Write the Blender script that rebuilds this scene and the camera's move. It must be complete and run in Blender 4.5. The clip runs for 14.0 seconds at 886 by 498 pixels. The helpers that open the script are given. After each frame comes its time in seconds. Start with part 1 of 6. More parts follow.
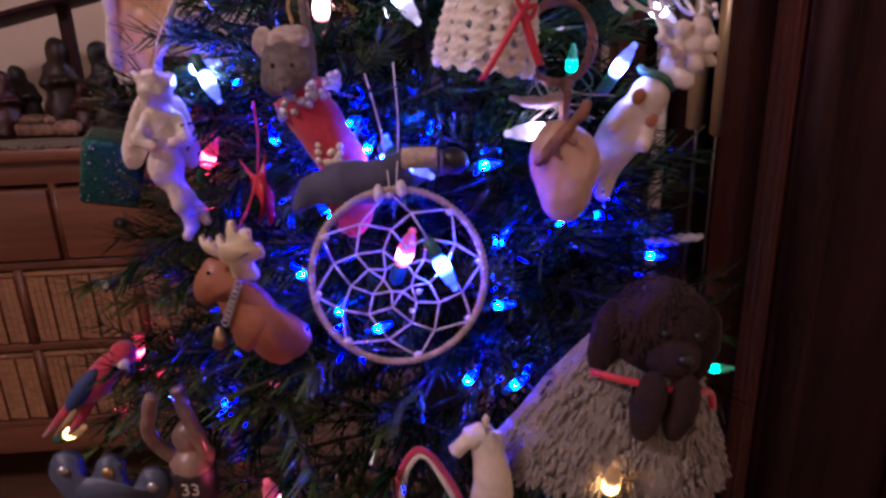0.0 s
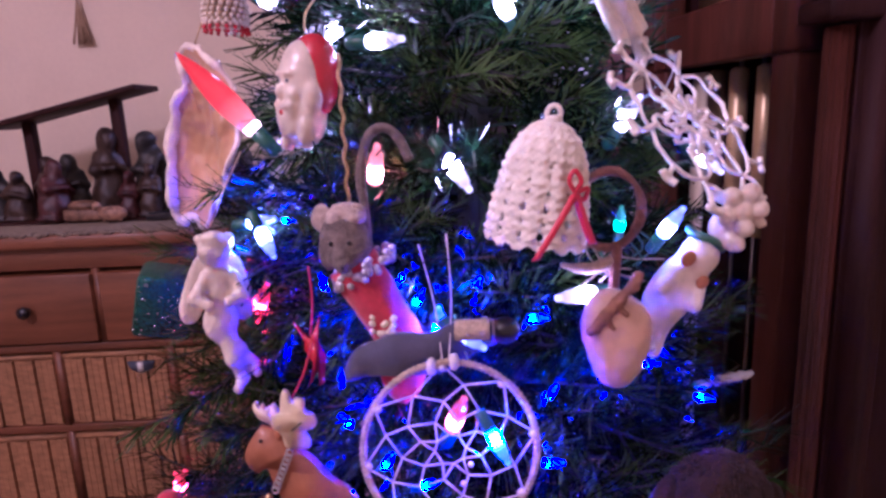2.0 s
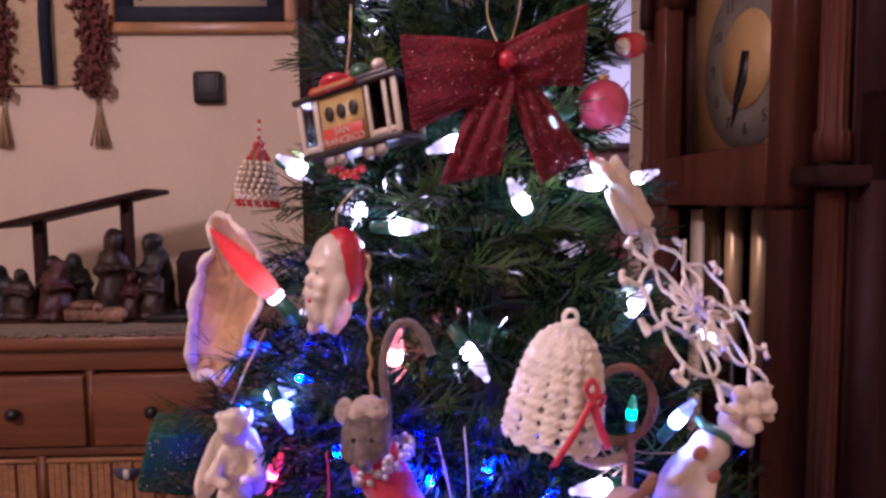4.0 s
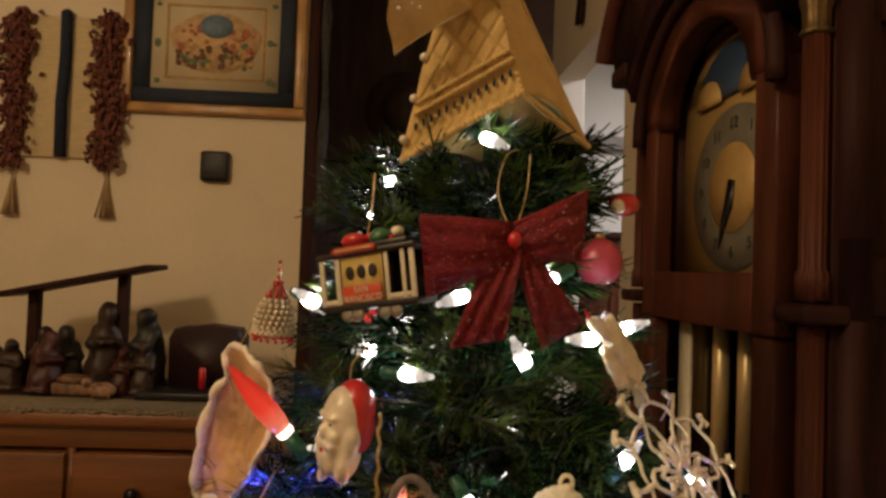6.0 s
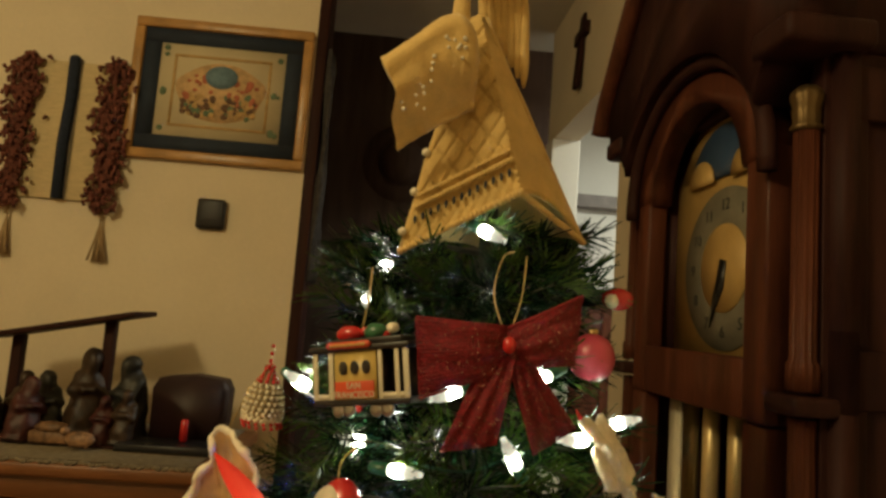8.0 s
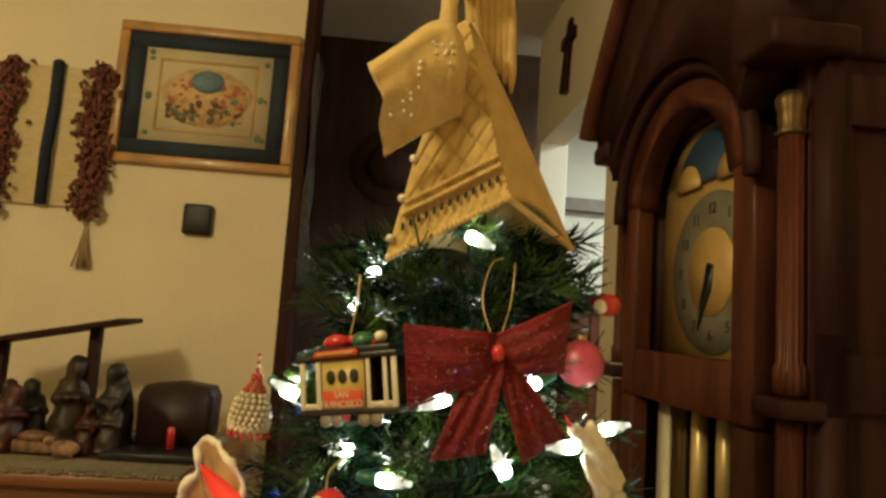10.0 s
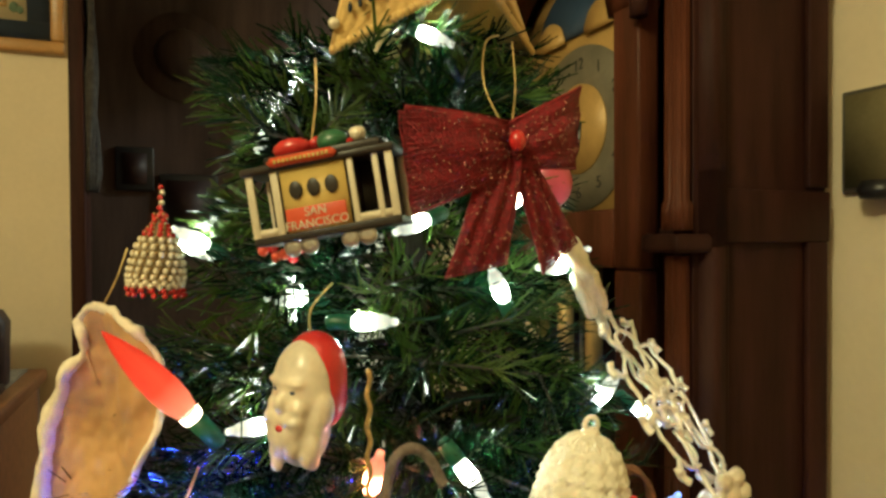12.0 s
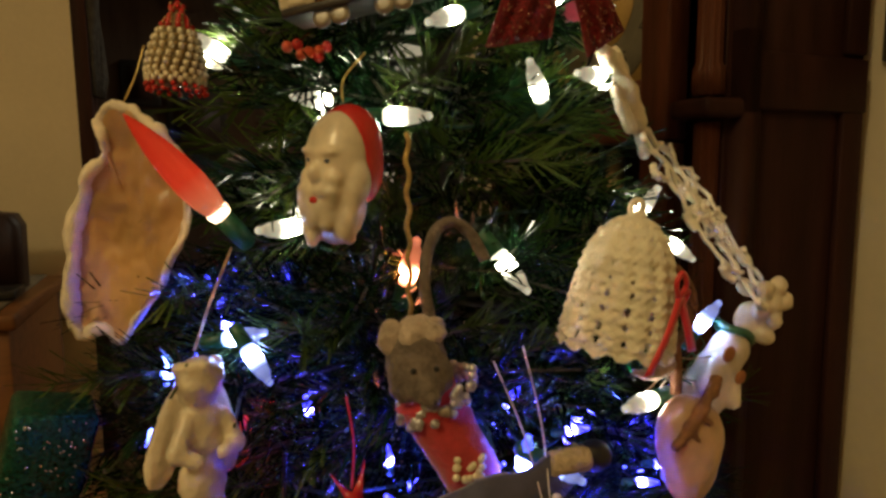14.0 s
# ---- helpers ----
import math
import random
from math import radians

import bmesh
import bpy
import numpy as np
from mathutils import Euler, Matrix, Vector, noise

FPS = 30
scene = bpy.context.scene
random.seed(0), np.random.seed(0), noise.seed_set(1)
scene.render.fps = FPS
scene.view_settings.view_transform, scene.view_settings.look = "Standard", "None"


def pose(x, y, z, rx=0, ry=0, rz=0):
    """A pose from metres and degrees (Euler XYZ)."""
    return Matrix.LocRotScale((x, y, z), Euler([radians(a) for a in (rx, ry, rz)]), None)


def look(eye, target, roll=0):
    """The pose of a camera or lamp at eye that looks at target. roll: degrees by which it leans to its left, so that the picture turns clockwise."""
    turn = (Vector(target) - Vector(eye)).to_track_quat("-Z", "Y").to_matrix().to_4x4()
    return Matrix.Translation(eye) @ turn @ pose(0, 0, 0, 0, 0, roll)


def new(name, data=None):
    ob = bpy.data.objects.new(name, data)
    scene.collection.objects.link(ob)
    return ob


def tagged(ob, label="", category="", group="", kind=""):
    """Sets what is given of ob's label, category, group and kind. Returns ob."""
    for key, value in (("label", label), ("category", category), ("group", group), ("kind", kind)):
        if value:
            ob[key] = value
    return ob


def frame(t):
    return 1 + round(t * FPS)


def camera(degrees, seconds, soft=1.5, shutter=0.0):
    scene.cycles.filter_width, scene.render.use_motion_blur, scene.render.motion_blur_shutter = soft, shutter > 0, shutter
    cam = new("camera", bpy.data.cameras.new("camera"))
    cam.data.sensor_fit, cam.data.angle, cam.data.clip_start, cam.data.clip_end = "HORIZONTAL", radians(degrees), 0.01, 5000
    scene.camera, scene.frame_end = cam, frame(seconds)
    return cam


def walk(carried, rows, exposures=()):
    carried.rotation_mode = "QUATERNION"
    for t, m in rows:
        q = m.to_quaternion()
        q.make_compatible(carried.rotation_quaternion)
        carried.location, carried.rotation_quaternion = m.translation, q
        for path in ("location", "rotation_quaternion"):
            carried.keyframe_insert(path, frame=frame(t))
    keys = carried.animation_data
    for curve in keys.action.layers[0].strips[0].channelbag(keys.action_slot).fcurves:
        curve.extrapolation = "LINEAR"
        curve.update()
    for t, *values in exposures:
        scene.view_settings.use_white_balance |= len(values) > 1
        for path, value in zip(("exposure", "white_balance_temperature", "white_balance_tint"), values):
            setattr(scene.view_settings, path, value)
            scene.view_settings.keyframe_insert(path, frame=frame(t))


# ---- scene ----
cam = camera(69.3, 14.0, soft=2.9)
METRES, EYE, TILT, LEAN, TURN = 0.5, 1.25, -18.0, 2.0, 0.0
ROWS = [
    (0.0, 0.0, 0.0, 0.0, -0.0, -0.0, 0.0),
    (0.5, -0.0178, -0.0024, 0.0344, 0.4, 2.19, -0.15),
    (1.0, -0.0289, 0.0064, 0.0632, 2.14, 3.34, -0.41),
    (1.5, -0.0261, -0.0009, 0.0884, 2.41, 4.84, -0.34),
    (2.0, -0.0263, -0.0106, 0.1114, 2.4, 5.6, -0.41),
    (2.5, -0.0214, -0.0213, 0.1391, 2.48, 7.55, -1.08),
    (3.0, -0.0325, -0.0418, 0.1685, 2.68, 9.86, -1.74),
    (3.5, -0.0444, -0.0461, 0.1951, 2.16, 11.83, -1.65),
    (6.0, -0.0814, -0.1528, 0.3046, 0.11, 19.84, -4.31),
    (6.5, -0.0805, -0.1656, 0.3232, 0.0, 21.22, -4.87),
    (7.0, -0.0878, -0.1758, 0.3359, -0.48, 22.25, -5.47),
    (7.5, -0.0925, -0.1835, 0.3588, -0.99, 23.77, -6.0),
    (10.0, -0.0926, -0.1814, 0.3702, -2.23, 24.54, -5.48),
    (10.5, -0.0928, -0.1841, 0.3412, -2.61, 22.0, -4.08),
    (11.0, -0.1564, -0.1241, 0.3419, -8.48, 20.79, -1.55),
    (11.5, -0.2361, -0.0375, 0.3348, -13.61, 19.09, 1.36),
    (12.0, -0.2762, 0.0561, 0.3061, -17.69, 16.85, 3.97),
    (12.5, -0.3183, 0.0929, 0.281, -20.3, 15.92, 5.64),
    (13.0, -0.3291, 0.1049, 0.2461, -20.71, 14.39, 6.23),
    (13.5, -0.31, 0.1172, 0.2238, -18.79, 12.76, 4.37),
    (14.0, -0.292, 0.1296, 0.177, -16.88, 10.8, 3.96),
]
EXPOSURES = [
    (0.0, -0.55, 4480, 58), (0.5, -0.32, 4440, 62), (1.0, 0.06, 4340, 69), (2.0, 0.28, 4290, 73), (3.0, 0.28, 4320, 71), (3.7, 0.12, 4420, 64),
    (5.8, -0.45, 5650, 20), (6.5, -0.70, 5900, 8), (7.7, -0.45, 5900, -4), (9.8, 0.0, 5700, -10),
    (11.0, 0.38, 5350, -16), (12.0, 0.30, 5350, -17), (12.5, 0.1, 5650, -15), (13.5, -0.56, 6250, -8), (14.0, -1.0, 6600, -4)]
walk(cam, [(t, pose(0, 0, EYE, TILT, LEAN, TURN) @ pose(METRES * x, METRES * y, METRES * z, 90 + pitch, roll, yaw)) for t, x, y, z, yaw, pitch, roll in ROWS], EXPOSURES)

# ---- light ----
world = bpy.data.worlds.new("night")
scene.world = world
world.use_nodes = True
world.node_tree.nodes["Background"].inputs["Color"].default_value = (0.02, 0.025, 0.04, 1)
world.node_tree.nodes["Background"].inputs["Strength"].default_value = 0.3


def room_lamp(name, place, target, watts, size, colour):
    data = bpy.data.lights.new(name, "AREA")
    data.energy, data.size, data.color = watts, size, colour
    ob = new(name, data)
    ob.matrix_world = look(place, target)
    return ob


data = bpy.data.lights.new("ceiling_lamp", "POINT")
data.energy, data.shadow_soft_size, data.color = 86, 0.14, (1.0, 0.70, 0.35)
lamp = new("ceiling_lamp", data)
lamp.location = (-1.35, -0.60, 2.50)
room_lamp("far_room_lamp", (1.5, 2.6, 2.7), (1.6, 2.7, 0.0), 42, 0.4, (1.0, 0.88, 0.72))


# ---- materials ----
def material(name, colour, rough=0.6, metal=0.0, vary=0.25, scale=20.0, fine=200.0, bump=0.15, emit=0.0, emit_colour=None,
             stretch=(1, 1, 1), coat=0.0, sheen=0.0, transmission=0.0, alpha=1.0, per_object=0.0, sub=0.0):
    m = bpy.data.materials.new(name)
    m.use_nodes = True
    nodes, links = m.node_tree.nodes, m.node_tree.links
    bsdf = nodes["Principled BSDF"]
    coords, mapping = nodes.new("ShaderNodeTexCoord"), nodes.new("ShaderNodeMapping")
    mapping.inputs["Scale"].default_value = stretch
    links.new(coords.outputs["Object"], mapping.inputs["Vector"])
    big, small = nodes.new("ShaderNodeTexNoise"), nodes.new("ShaderNodeTexNoise")
    big.inputs["Scale"].default_value, small.inputs["Scale"].default_value = scale, fine
    big.inputs["Detail"].default_value, small.inputs["Detail"].default_value = 4, 3
    for n in (big, small):
        links.new(mapping.outputs["Vector"], n.inputs["Vector"])
    mix = nodes.new("ShaderNodeMath")
    mix.operation = "MULTIPLY_ADD"
    links.new(small.outputs["Fac"], mix.inputs[0])
    mix.inputs[1].default_value = 0.4
    links.new(big.outputs["Fac"], mix.inputs[2])
    ramp = nodes.new("ShaderNodeValToRGB")
    ramp.color_ramp.elements[0].position, ramp.color_ramp.elements[1].position = 0.45, 0.95
    ramp.color_ramp.elements[0].color = tuple(max(0, c * (1 - vary)) for c in colour) + (1,)
    ramp.color_ramp.elements[1].color = tuple(min(1, c * (1 + vary)) for c in colour) + (1,)
    links.new(mix.outputs[0], ramp.inputs["Fac"])
    out = ramp.outputs["Color"]
    if per_object:
        info, hsv = nodes.new("ShaderNodeObjectInfo"), nodes.new("ShaderNodeHueSaturation")
        span = nodes.new("ShaderNodeMapRange")
        span.inputs["To Min"].default_value, span.inputs["To Max"].default_value = 1 - per_object, 1 + per_object
        links.new(info.outputs["Random"], span.inputs["Value"])
        links.new(span.outputs[0], hsv.inputs["Value"])
        links.new(out, hsv.inputs["Color"])
        out = hsv.outputs["Color"]
    links.new(out, bsdf.inputs["Base Color"])
    bsdf.inputs["Roughness"].default_value, bsdf.inputs["Metallic"].default_value = rough, metal
    bsdf.inputs["Coat Weight"].default_value, bsdf.inputs["Sheen Weight"].default_value = coat, sheen
    bsdf.inputs["Transmission Weight"].default_value, bsdf.inputs["Alpha"].default_value = transmission, alpha
    if sub:
        bsdf.inputs["Subsurface Weight"].default_value = sub
        bsdf.inputs["Subsurface Radius"].default_value = (0.006, 0.004, 0.003)
        bsdf.inputs["Subsurface Scale"].default_value = 1.0
    if bump:
        b = nodes.new("ShaderNodeBump")
        b.inputs["Strength"].default_value, b.inputs["Distance"].default_value = bump, 0.002
        links.new(mix.outputs[0], b.inputs["Height"])
        links.new(b.outputs["Normal"], bsdf.inputs["Normal"])
    if emit:
        bsdf.inputs["Emission Strength"].default_value = emit
        bsdf.inputs["Emission Color"].default_value = (emit_colour or colour) + (1,)
    return m


PLASTER = material("cream_plaster", (0.72, 0.62, 0.45), 0.85, vary=0.06, scale=3, fine=90, bump=0.12)
WHITE_PAINT = material("white_paint", (0.72, 0.70, 0.66), 0.5, vary=0.05, scale=4, fine=60, bump=0.05)
CEILING = material("ceiling_paint", (0.7, 0.66, 0.58), 0.9, vary=0.05, scale=6, fine=150, bump=0.2)
# the hall's lack of light is put into this brown
HALL_GLOOM = material("hall_gloom", (0.075, 0.050, 0.042), 0.6, vary=0.3, scale=4, fine=60, stretch=(6, 6, 0.6))
FLOOR_WOOD = material("floor_wood", (0.16, 0.08, 0.035), 0.4, vary=0.3, scale=5, fine=80, stretch=(1, 8, 1))
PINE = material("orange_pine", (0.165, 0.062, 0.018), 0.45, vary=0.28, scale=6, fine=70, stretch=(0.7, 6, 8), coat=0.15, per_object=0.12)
# pine again, darkened for the shade behind the drawers
PINE_SHADED = material("pine_shaded_recess", (0.10, 0.04, 0.015), 0.6, vary=0.3, scale=8, fine=80)
WICKER = material("woven_rattan", (0.33, 0.17, 0.055), 0.6, vary=0.35, scale=30, fine=260, stretch=(1, 1, 3), bump=0.5, per_object=0.1)
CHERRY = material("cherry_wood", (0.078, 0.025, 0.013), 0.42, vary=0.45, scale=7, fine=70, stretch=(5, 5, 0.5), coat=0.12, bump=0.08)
# cherry darkened for the clock's shaded faces; plain dark wood elsewhere
CHERRY_DARK_SHADED = material("dark_and_shaded_cherry", (0.032, 0.012, 0.0095), 0.55, vary=0.4, scale=7, fine=70, stretch=(5, 5, 0.5), coat=0.0, bump=0.08)
for m in (CHERRY, CHERRY_DARK_SHADED, HALL_GLOOM):
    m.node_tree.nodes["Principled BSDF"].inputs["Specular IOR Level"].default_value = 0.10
OLD_BRASS = material("antique_brass", (0.13, 0.085, 0.035), 0.5, metal=0.8, vary=0.25, scale=40)
BRASS = material("brass", (0.50, 0.36, 0.16), 0.42, metal=1.0, vary=0.12, scale=30)
STEEL = material("dull_steel", (0.5, 0.5, 0.5), 0.35, metal=1.0, vary=0.15)
BLACK = material("black_plastic", (0.012, 0.012, 0.014), 0.35, vary=0.2)
SCREEN = material("grey_screen", (0.03, 0.03, 0.035), 0.55, vary=0.1)
GOLD_FRAME = material("gilt_oak_frame", (0.40, 0.22, 0.07), 0.35, vary=0.3, scale=12, fine=120, coat=0.2)
NAVY = material("navy_mat_board", (0.018, 0.028, 0.05), 0.8, vary=0.2)
PAPER = material("aged_paper", (0.62, 0.53, 0.34), 0.8, vary=0.08, scale=10)
INK = {k: material("print_" + k, c, 0.8, vary=0.25, scale=60) for k, c in dict(
    green=(0.12, 0.17, 0.10), red=(0.42, 0.13, 0.07), blue=(0.14, 0.22, 0.28), ochre=(0.48, 0.31, 0.12), brown=(0.13, 0.07, 0.04), peach=(0.60, 0.40, 0.20)).items()}
CANVAS_CLOTH = material("woven_cream_cloth", (0.60, 0.48, 0.27), 0.95, vary=0.12, scale=40, fine=400, bump=0.5, stretch=(1, 1, 6))
SHAG = material("rust_yarn", (0.15, 0.048, 0.032), 0.95, vary=0.6, scale=60, fine=300, bump=0.6)
NAVY_YARN = material("navy_yarn", (0.015, 0.022, 0.045), 0.95, vary=0.4, scale=80, fine=300, bump=0.6)
TASSEL = material("tan_yarn", (0.36, 0.25, 0.13), 0.95, vary=0.3, scale=80, stretch=(4, 4, 0.4), bump=0.5)
RESIN = [material("painted_resin_" + n, c, 0.5, vary=0.75, scale=38, fine=220, bump=0.4) for n, c in dict(
    brown=(0.034, 0.018, 0.009), maroon=(0.046, 0.009, 0.007), tan=(0.16, 0.085, 0.04), grey=(0.021, 0.020, 0.016), skin=(0.30, 0.17, 0.09)).items()]
LACE = material("lace_runner", (0.17, 0.135, 0.085), 0.95, vary=0.3, scale=60, fine=300, bump=0.6)
LEATHER = material("dark_red_leather", (0.022, 0.0065, 0.006), 0.55, vary=0.3, scale=30, fine=160)
NEEDLE = material("green_needles", (0.008, 0.027, 0.009), 0.22, vary=0.6, scale=16, fine=120, bump=0.0)
NEEDLE_TIP = material("bright_needles", (0.062, 0.102, 0.020), 0.22, vary=0.5, scale=22, fine=120, bump=0.0)
BARK = material("wired_branch", (0.035, 0.03, 0.018), 0.8, vary=0.4)
CORD = material("green_cord", (0.012, 0.05, 0.025), 0.5)
GILT_CORD = material("gold_thread", (0.55, 0.40, 0.16), 0.35, metal=0.6, vary=0.4, scale=400)
WHITE_YARN = material("white_crochet_yarn", (0.80, 0.74, 0.60), 0.9, vary=0.14, scale=120, fine=700, bump=0.8, sheen=0.2, sub=0.15)
PORCELAIN = material("white_porcelain", (0.70, 0.62, 0.49), 0.28, vary=0.22, scale=45, bump=0.15, coat=0.25, sub=0.25)
SHELL = material("oyster_shell", (0.50, 0.30, 0.13), 0.32, vary=0.28, scale=26, fine=60, bump=0.2, coat=0.3, sub=0.25)
SHELL_RIM = material("chalky_shell_rim", (0.75, 0.66, 0.52), 0.7, vary=0.25, scale=40, fine=200, bump=0.8)
FELT_RED = material("red_felt", (0.50, 0.035, 0.05), 0.95, vary=0.2, scale=120, fine=500, bump=0.4, sheen=0.4)
RED_PAINT = material("red_enamel", (0.48, 0.02, 0.02), 0.25, vary=0.12, coat=0.4)
MOUSE = material("grey_mouse_fur", (0.15, 0.12, 0.105), 0.95, vary=0.45, scale=160, fine=600, bump=0.9, sheen=0.1)
RIBBON = material("red_satin_ribbon", (0.58, 0.02, 0.03), 0.4, vary=0.15, scale=80, sheen=0.3)
BOW_MESH = material("red_glitter_mesh", (0.20, 0.0025, 0.010), 0.6, vary=0.6, scale=500, fine=900, bump=0.5)
GLITTER = material("red_glitter", (0.90, 0.42, 0.40), 0.15, metal=0.9, vary=0.4, scale=300)
QUILT = material("ivory_quilted_cloth", (0.62, 0.43, 0.145), 0.8, vary=0.14, scale=60, fine=500, bump=0.6, sheen=0.25)
PEARL = material("pearl_bead", (0.75, 0.68, 0.52), 0.2, vary=0.06, coat=0.6)
TAN_WOOD = material("moose_brown_wood", (0.34, 0.13, 0.04), 0.55, vary=0.18, scale=30, coat=0.1)
CREAM_WOOD = material("cream_painted_wood", (0.72, 0.60, 0.34), 0.5, vary=0.08, scale=30)
TWINE = material("natural_twine", (0.48, 0.38, 0.28), 0.9, vary=0.3, scale=200, fine=800, bump=0.8)
WEB = material("white_thread", (0.72, 0.66, 0.72), 0.7, vary=0.12, scale=300, fine=900)
VINE = material("grapevine_twig", (0.22, 0.105, 0.05), 0.9, vary=0.4, scale=90, fine=400, bump=0.8)
PLUSH = material("white_fluffy_plush", (0.24, 0.205, 0.15), 0.95, vary=0.25, scale=60, fine=500, bump=0.9, sheen=0.5)
DOG_FUR = material("dark_brown_plush", (0.019, 0.006, 0.004), 0.95, vary=0.5, scale=80, fine=500, bump=0.9, sheen=0.0)
YELLOW_CAR = material("yellow_enamel", (0.54, 0.39, 0.11), 0.4, vary=0.1, scale=40, coat=0.2)
WHITE_CAR = material("ivory_enamel", (0.60, 0.54, 0.40), 0.4, vary=0.1, scale=40, coat=0.2)
CAR_BLACK = material("black_enamel", (0.02, 0.016, 0.014), 0.35, vary=0.3, scale=40)
CAR_RED = material("vermilion_enamel", (0.55, 0.07, 0.02), 0.4, vary=0.12, scale=40)
GREEN_GLITTER = material("green_glitter", (0.01, 0.09, 0.06), 0.2, metal=0.5, vary=0.8, scale=400, fine=900, bump=0.8)
BLUE_GLASS = material("frosted_icicle", (0.55, 0.58, 0.72), 0.15, vary=0.1, coat=0.5, sub=0.3)
PINK = material("pink_satin_ball", (0.46, 0.055, 0.10), 0.35, vary=0.1, coat=0.3)
GREEN_LEAF = material("green_foil_leaf", (0.04, 0.13, 0.06), 0.3, vary=0.4, scale=60)
GREY_CLOTH = material("slate_ribbon", (0.055, 0.055, 0.11), 0.7, vary=0.3, scale=60, fine=400, sheen=0.3)
SLATE = material("slate_blue_enamel", (0.06, 0.075, 0.12), 0.45, vary=0.15)
SOCKET = material("green_socket", (0.02, 0.10, 0.06), 0.4)
DIAL = material("brass_dial", (0.48, 0.31, 0.10), 0.45, metal=0.1, vary=0.15, scale=20)
CHAPTER = material("silvered_chapter_ring", (0.17, 0.155, 0.115), 0.5, metal=0.1, vary=0.2, scale=30)
MOON_BLUE = material("moon_disc_blue", (0.04, 0.07, 0.14), 0.4, vary=0.2)
LIT = {"w": ((1.0, 0.87, 0.68), 120), "c": ((0.08, 0.11, 1.0), 750), "b": ((0.052, 0.046, 1.0), 1600), "p": ((1.0, 0.10, 0.09), 80),
       "w2": ((0.30, 0.36, 1.0), 200), "r": ((1.0, 0.03, 0.03), 130), "y": ((1.0, 0.50, 0.05), 36), "g": ((0.03, 1.0, 0.25), 22), "o": ((1.0, 0.24, 0.12), 190)}


def lens_material(name, colour, strength):
    """A moulded lens that glows most round its core and less towards socket and tip."""
    m = material(name, tuple(0.10 + 0.30 * c for c in colour), 0.12, vary=0.05, bump=0, coat=0.5)
    nodes, links = m.node_tree.nodes, m.node_tree.links
    coords, split, ramp, mul = nodes.new("ShaderNodeTexCoord"), nodes.new("ShaderNodeSeparateXYZ"), nodes.new("ShaderNodeValToRGB"), nodes.new("ShaderNodeMath")
    links.new(coords.outputs["Generated"], split.inputs[0])
    links.new(split.outputs["Z"], ramp.inputs["Fac"])
    e = ramp.color_ramp.elements
    e[0].position, e[1].position = 0.0, 1.0
    e[0].color, e[1].color = (0.012, 0.012, 0.012, 1), (0.010, 0.010, 0.010, 1)
    for at, v in ((0.10, 0.10), (0.18, 1.0), (0.34, 1.0), (0.44, 0.06), (0.54, 0.0085), (0.82, 0.0042)):
        k = e.new(at)
        k.color = (v, v, v, 1)
    mul.operation = "MULTIPLY"
    mul.inputs[1].default_value = strength
    links.new(ramp.outputs["Color"], mul.inputs[0])
    links.new(mul.outputs[0], nodes["Principled BSDF"].inputs["Emission Strength"])
    nodes["Principled BSDF"].inputs["Emission Color"].default_value = colour + (1,)
    return m


LENS = {k: lens_material("lit_lens_" + k, c, e) for k, (c, e) in LIT.items()}
RED_LENS = material("red_flame_lens", (0.60, 0.03, 0.015), 0.16, vary=0.12, scale=60, bump=0, emit=1.0, emit_colour=(1.0, 0.05, 0.01), coat=0.5)
nodes, links = RED_LENS.node_tree.nodes, RED_LENS.node_tree.links
coords, split, ramp = nodes.new("ShaderNodeTexCoord"), nodes.new("ShaderNodeSeparateXYZ"), nodes.new("ShaderNodeValToRGB")
links.new(coords.outputs["Generated"], split.inputs[0])
links.new(split.outputs["Z"], ramp.inputs["Fac"])
ramp.color_ramp.elements[0].color, ramp.color_ramp.elements[1].color = (1.0, 0.30, 0.14, 1), (0.16, 0.003, 0.002, 1)
mid = ramp.color_ramp.elements.new(0.35)
mid.color = (0.75, 0.05, 0.02, 1)
links.new(ramp.outputs["Color"], nodes["Principled BSDF"].inputs["Emission Color"])
HOT_LENS = material("lit_bulb_neck", (1.0, 0.7, 0.5), 0.3, vary=0, bump=0, emit=9, emit_colour=(1.0, 0.62, 0.42))


# ---- mesh helpers ----
def finish(name, bm, mat, smooth=True):
    me = bpy.data.meshes.new(name)
    bmesh.ops.recalc_face_normals(bm, faces=bm.faces)
    bm.to_mesh(me)
    bm.free()
    for p in me.polygons:
        p.use_smooth = smooth
    me.materials.append(mat)
    return me


def part(name, bm, mat, parent, label="", smooth=True, at=None):
    ob = new(name, finish(name, bm, mat, smooth))
    ob.parent = parent
    if at is not None:
        ob.matrix_basis = at
    if label:
        ob["label"] = label
    return ob


def thing(name, m, label, category, group="", kind=""):
    ob = new(name)
    ob.empty_display_size = 0.01
    ob.matrix_basis = m
    return tagged(ob, label, category, group, kind)


def solid(name, bm, mat, m, label, category, group="", kind="", smooth=True):
    ob = new(name, finish(name, bm, mat, smooth))
    ob.matrix_basis = m
    return tagged(ob, label, category, group, kind)


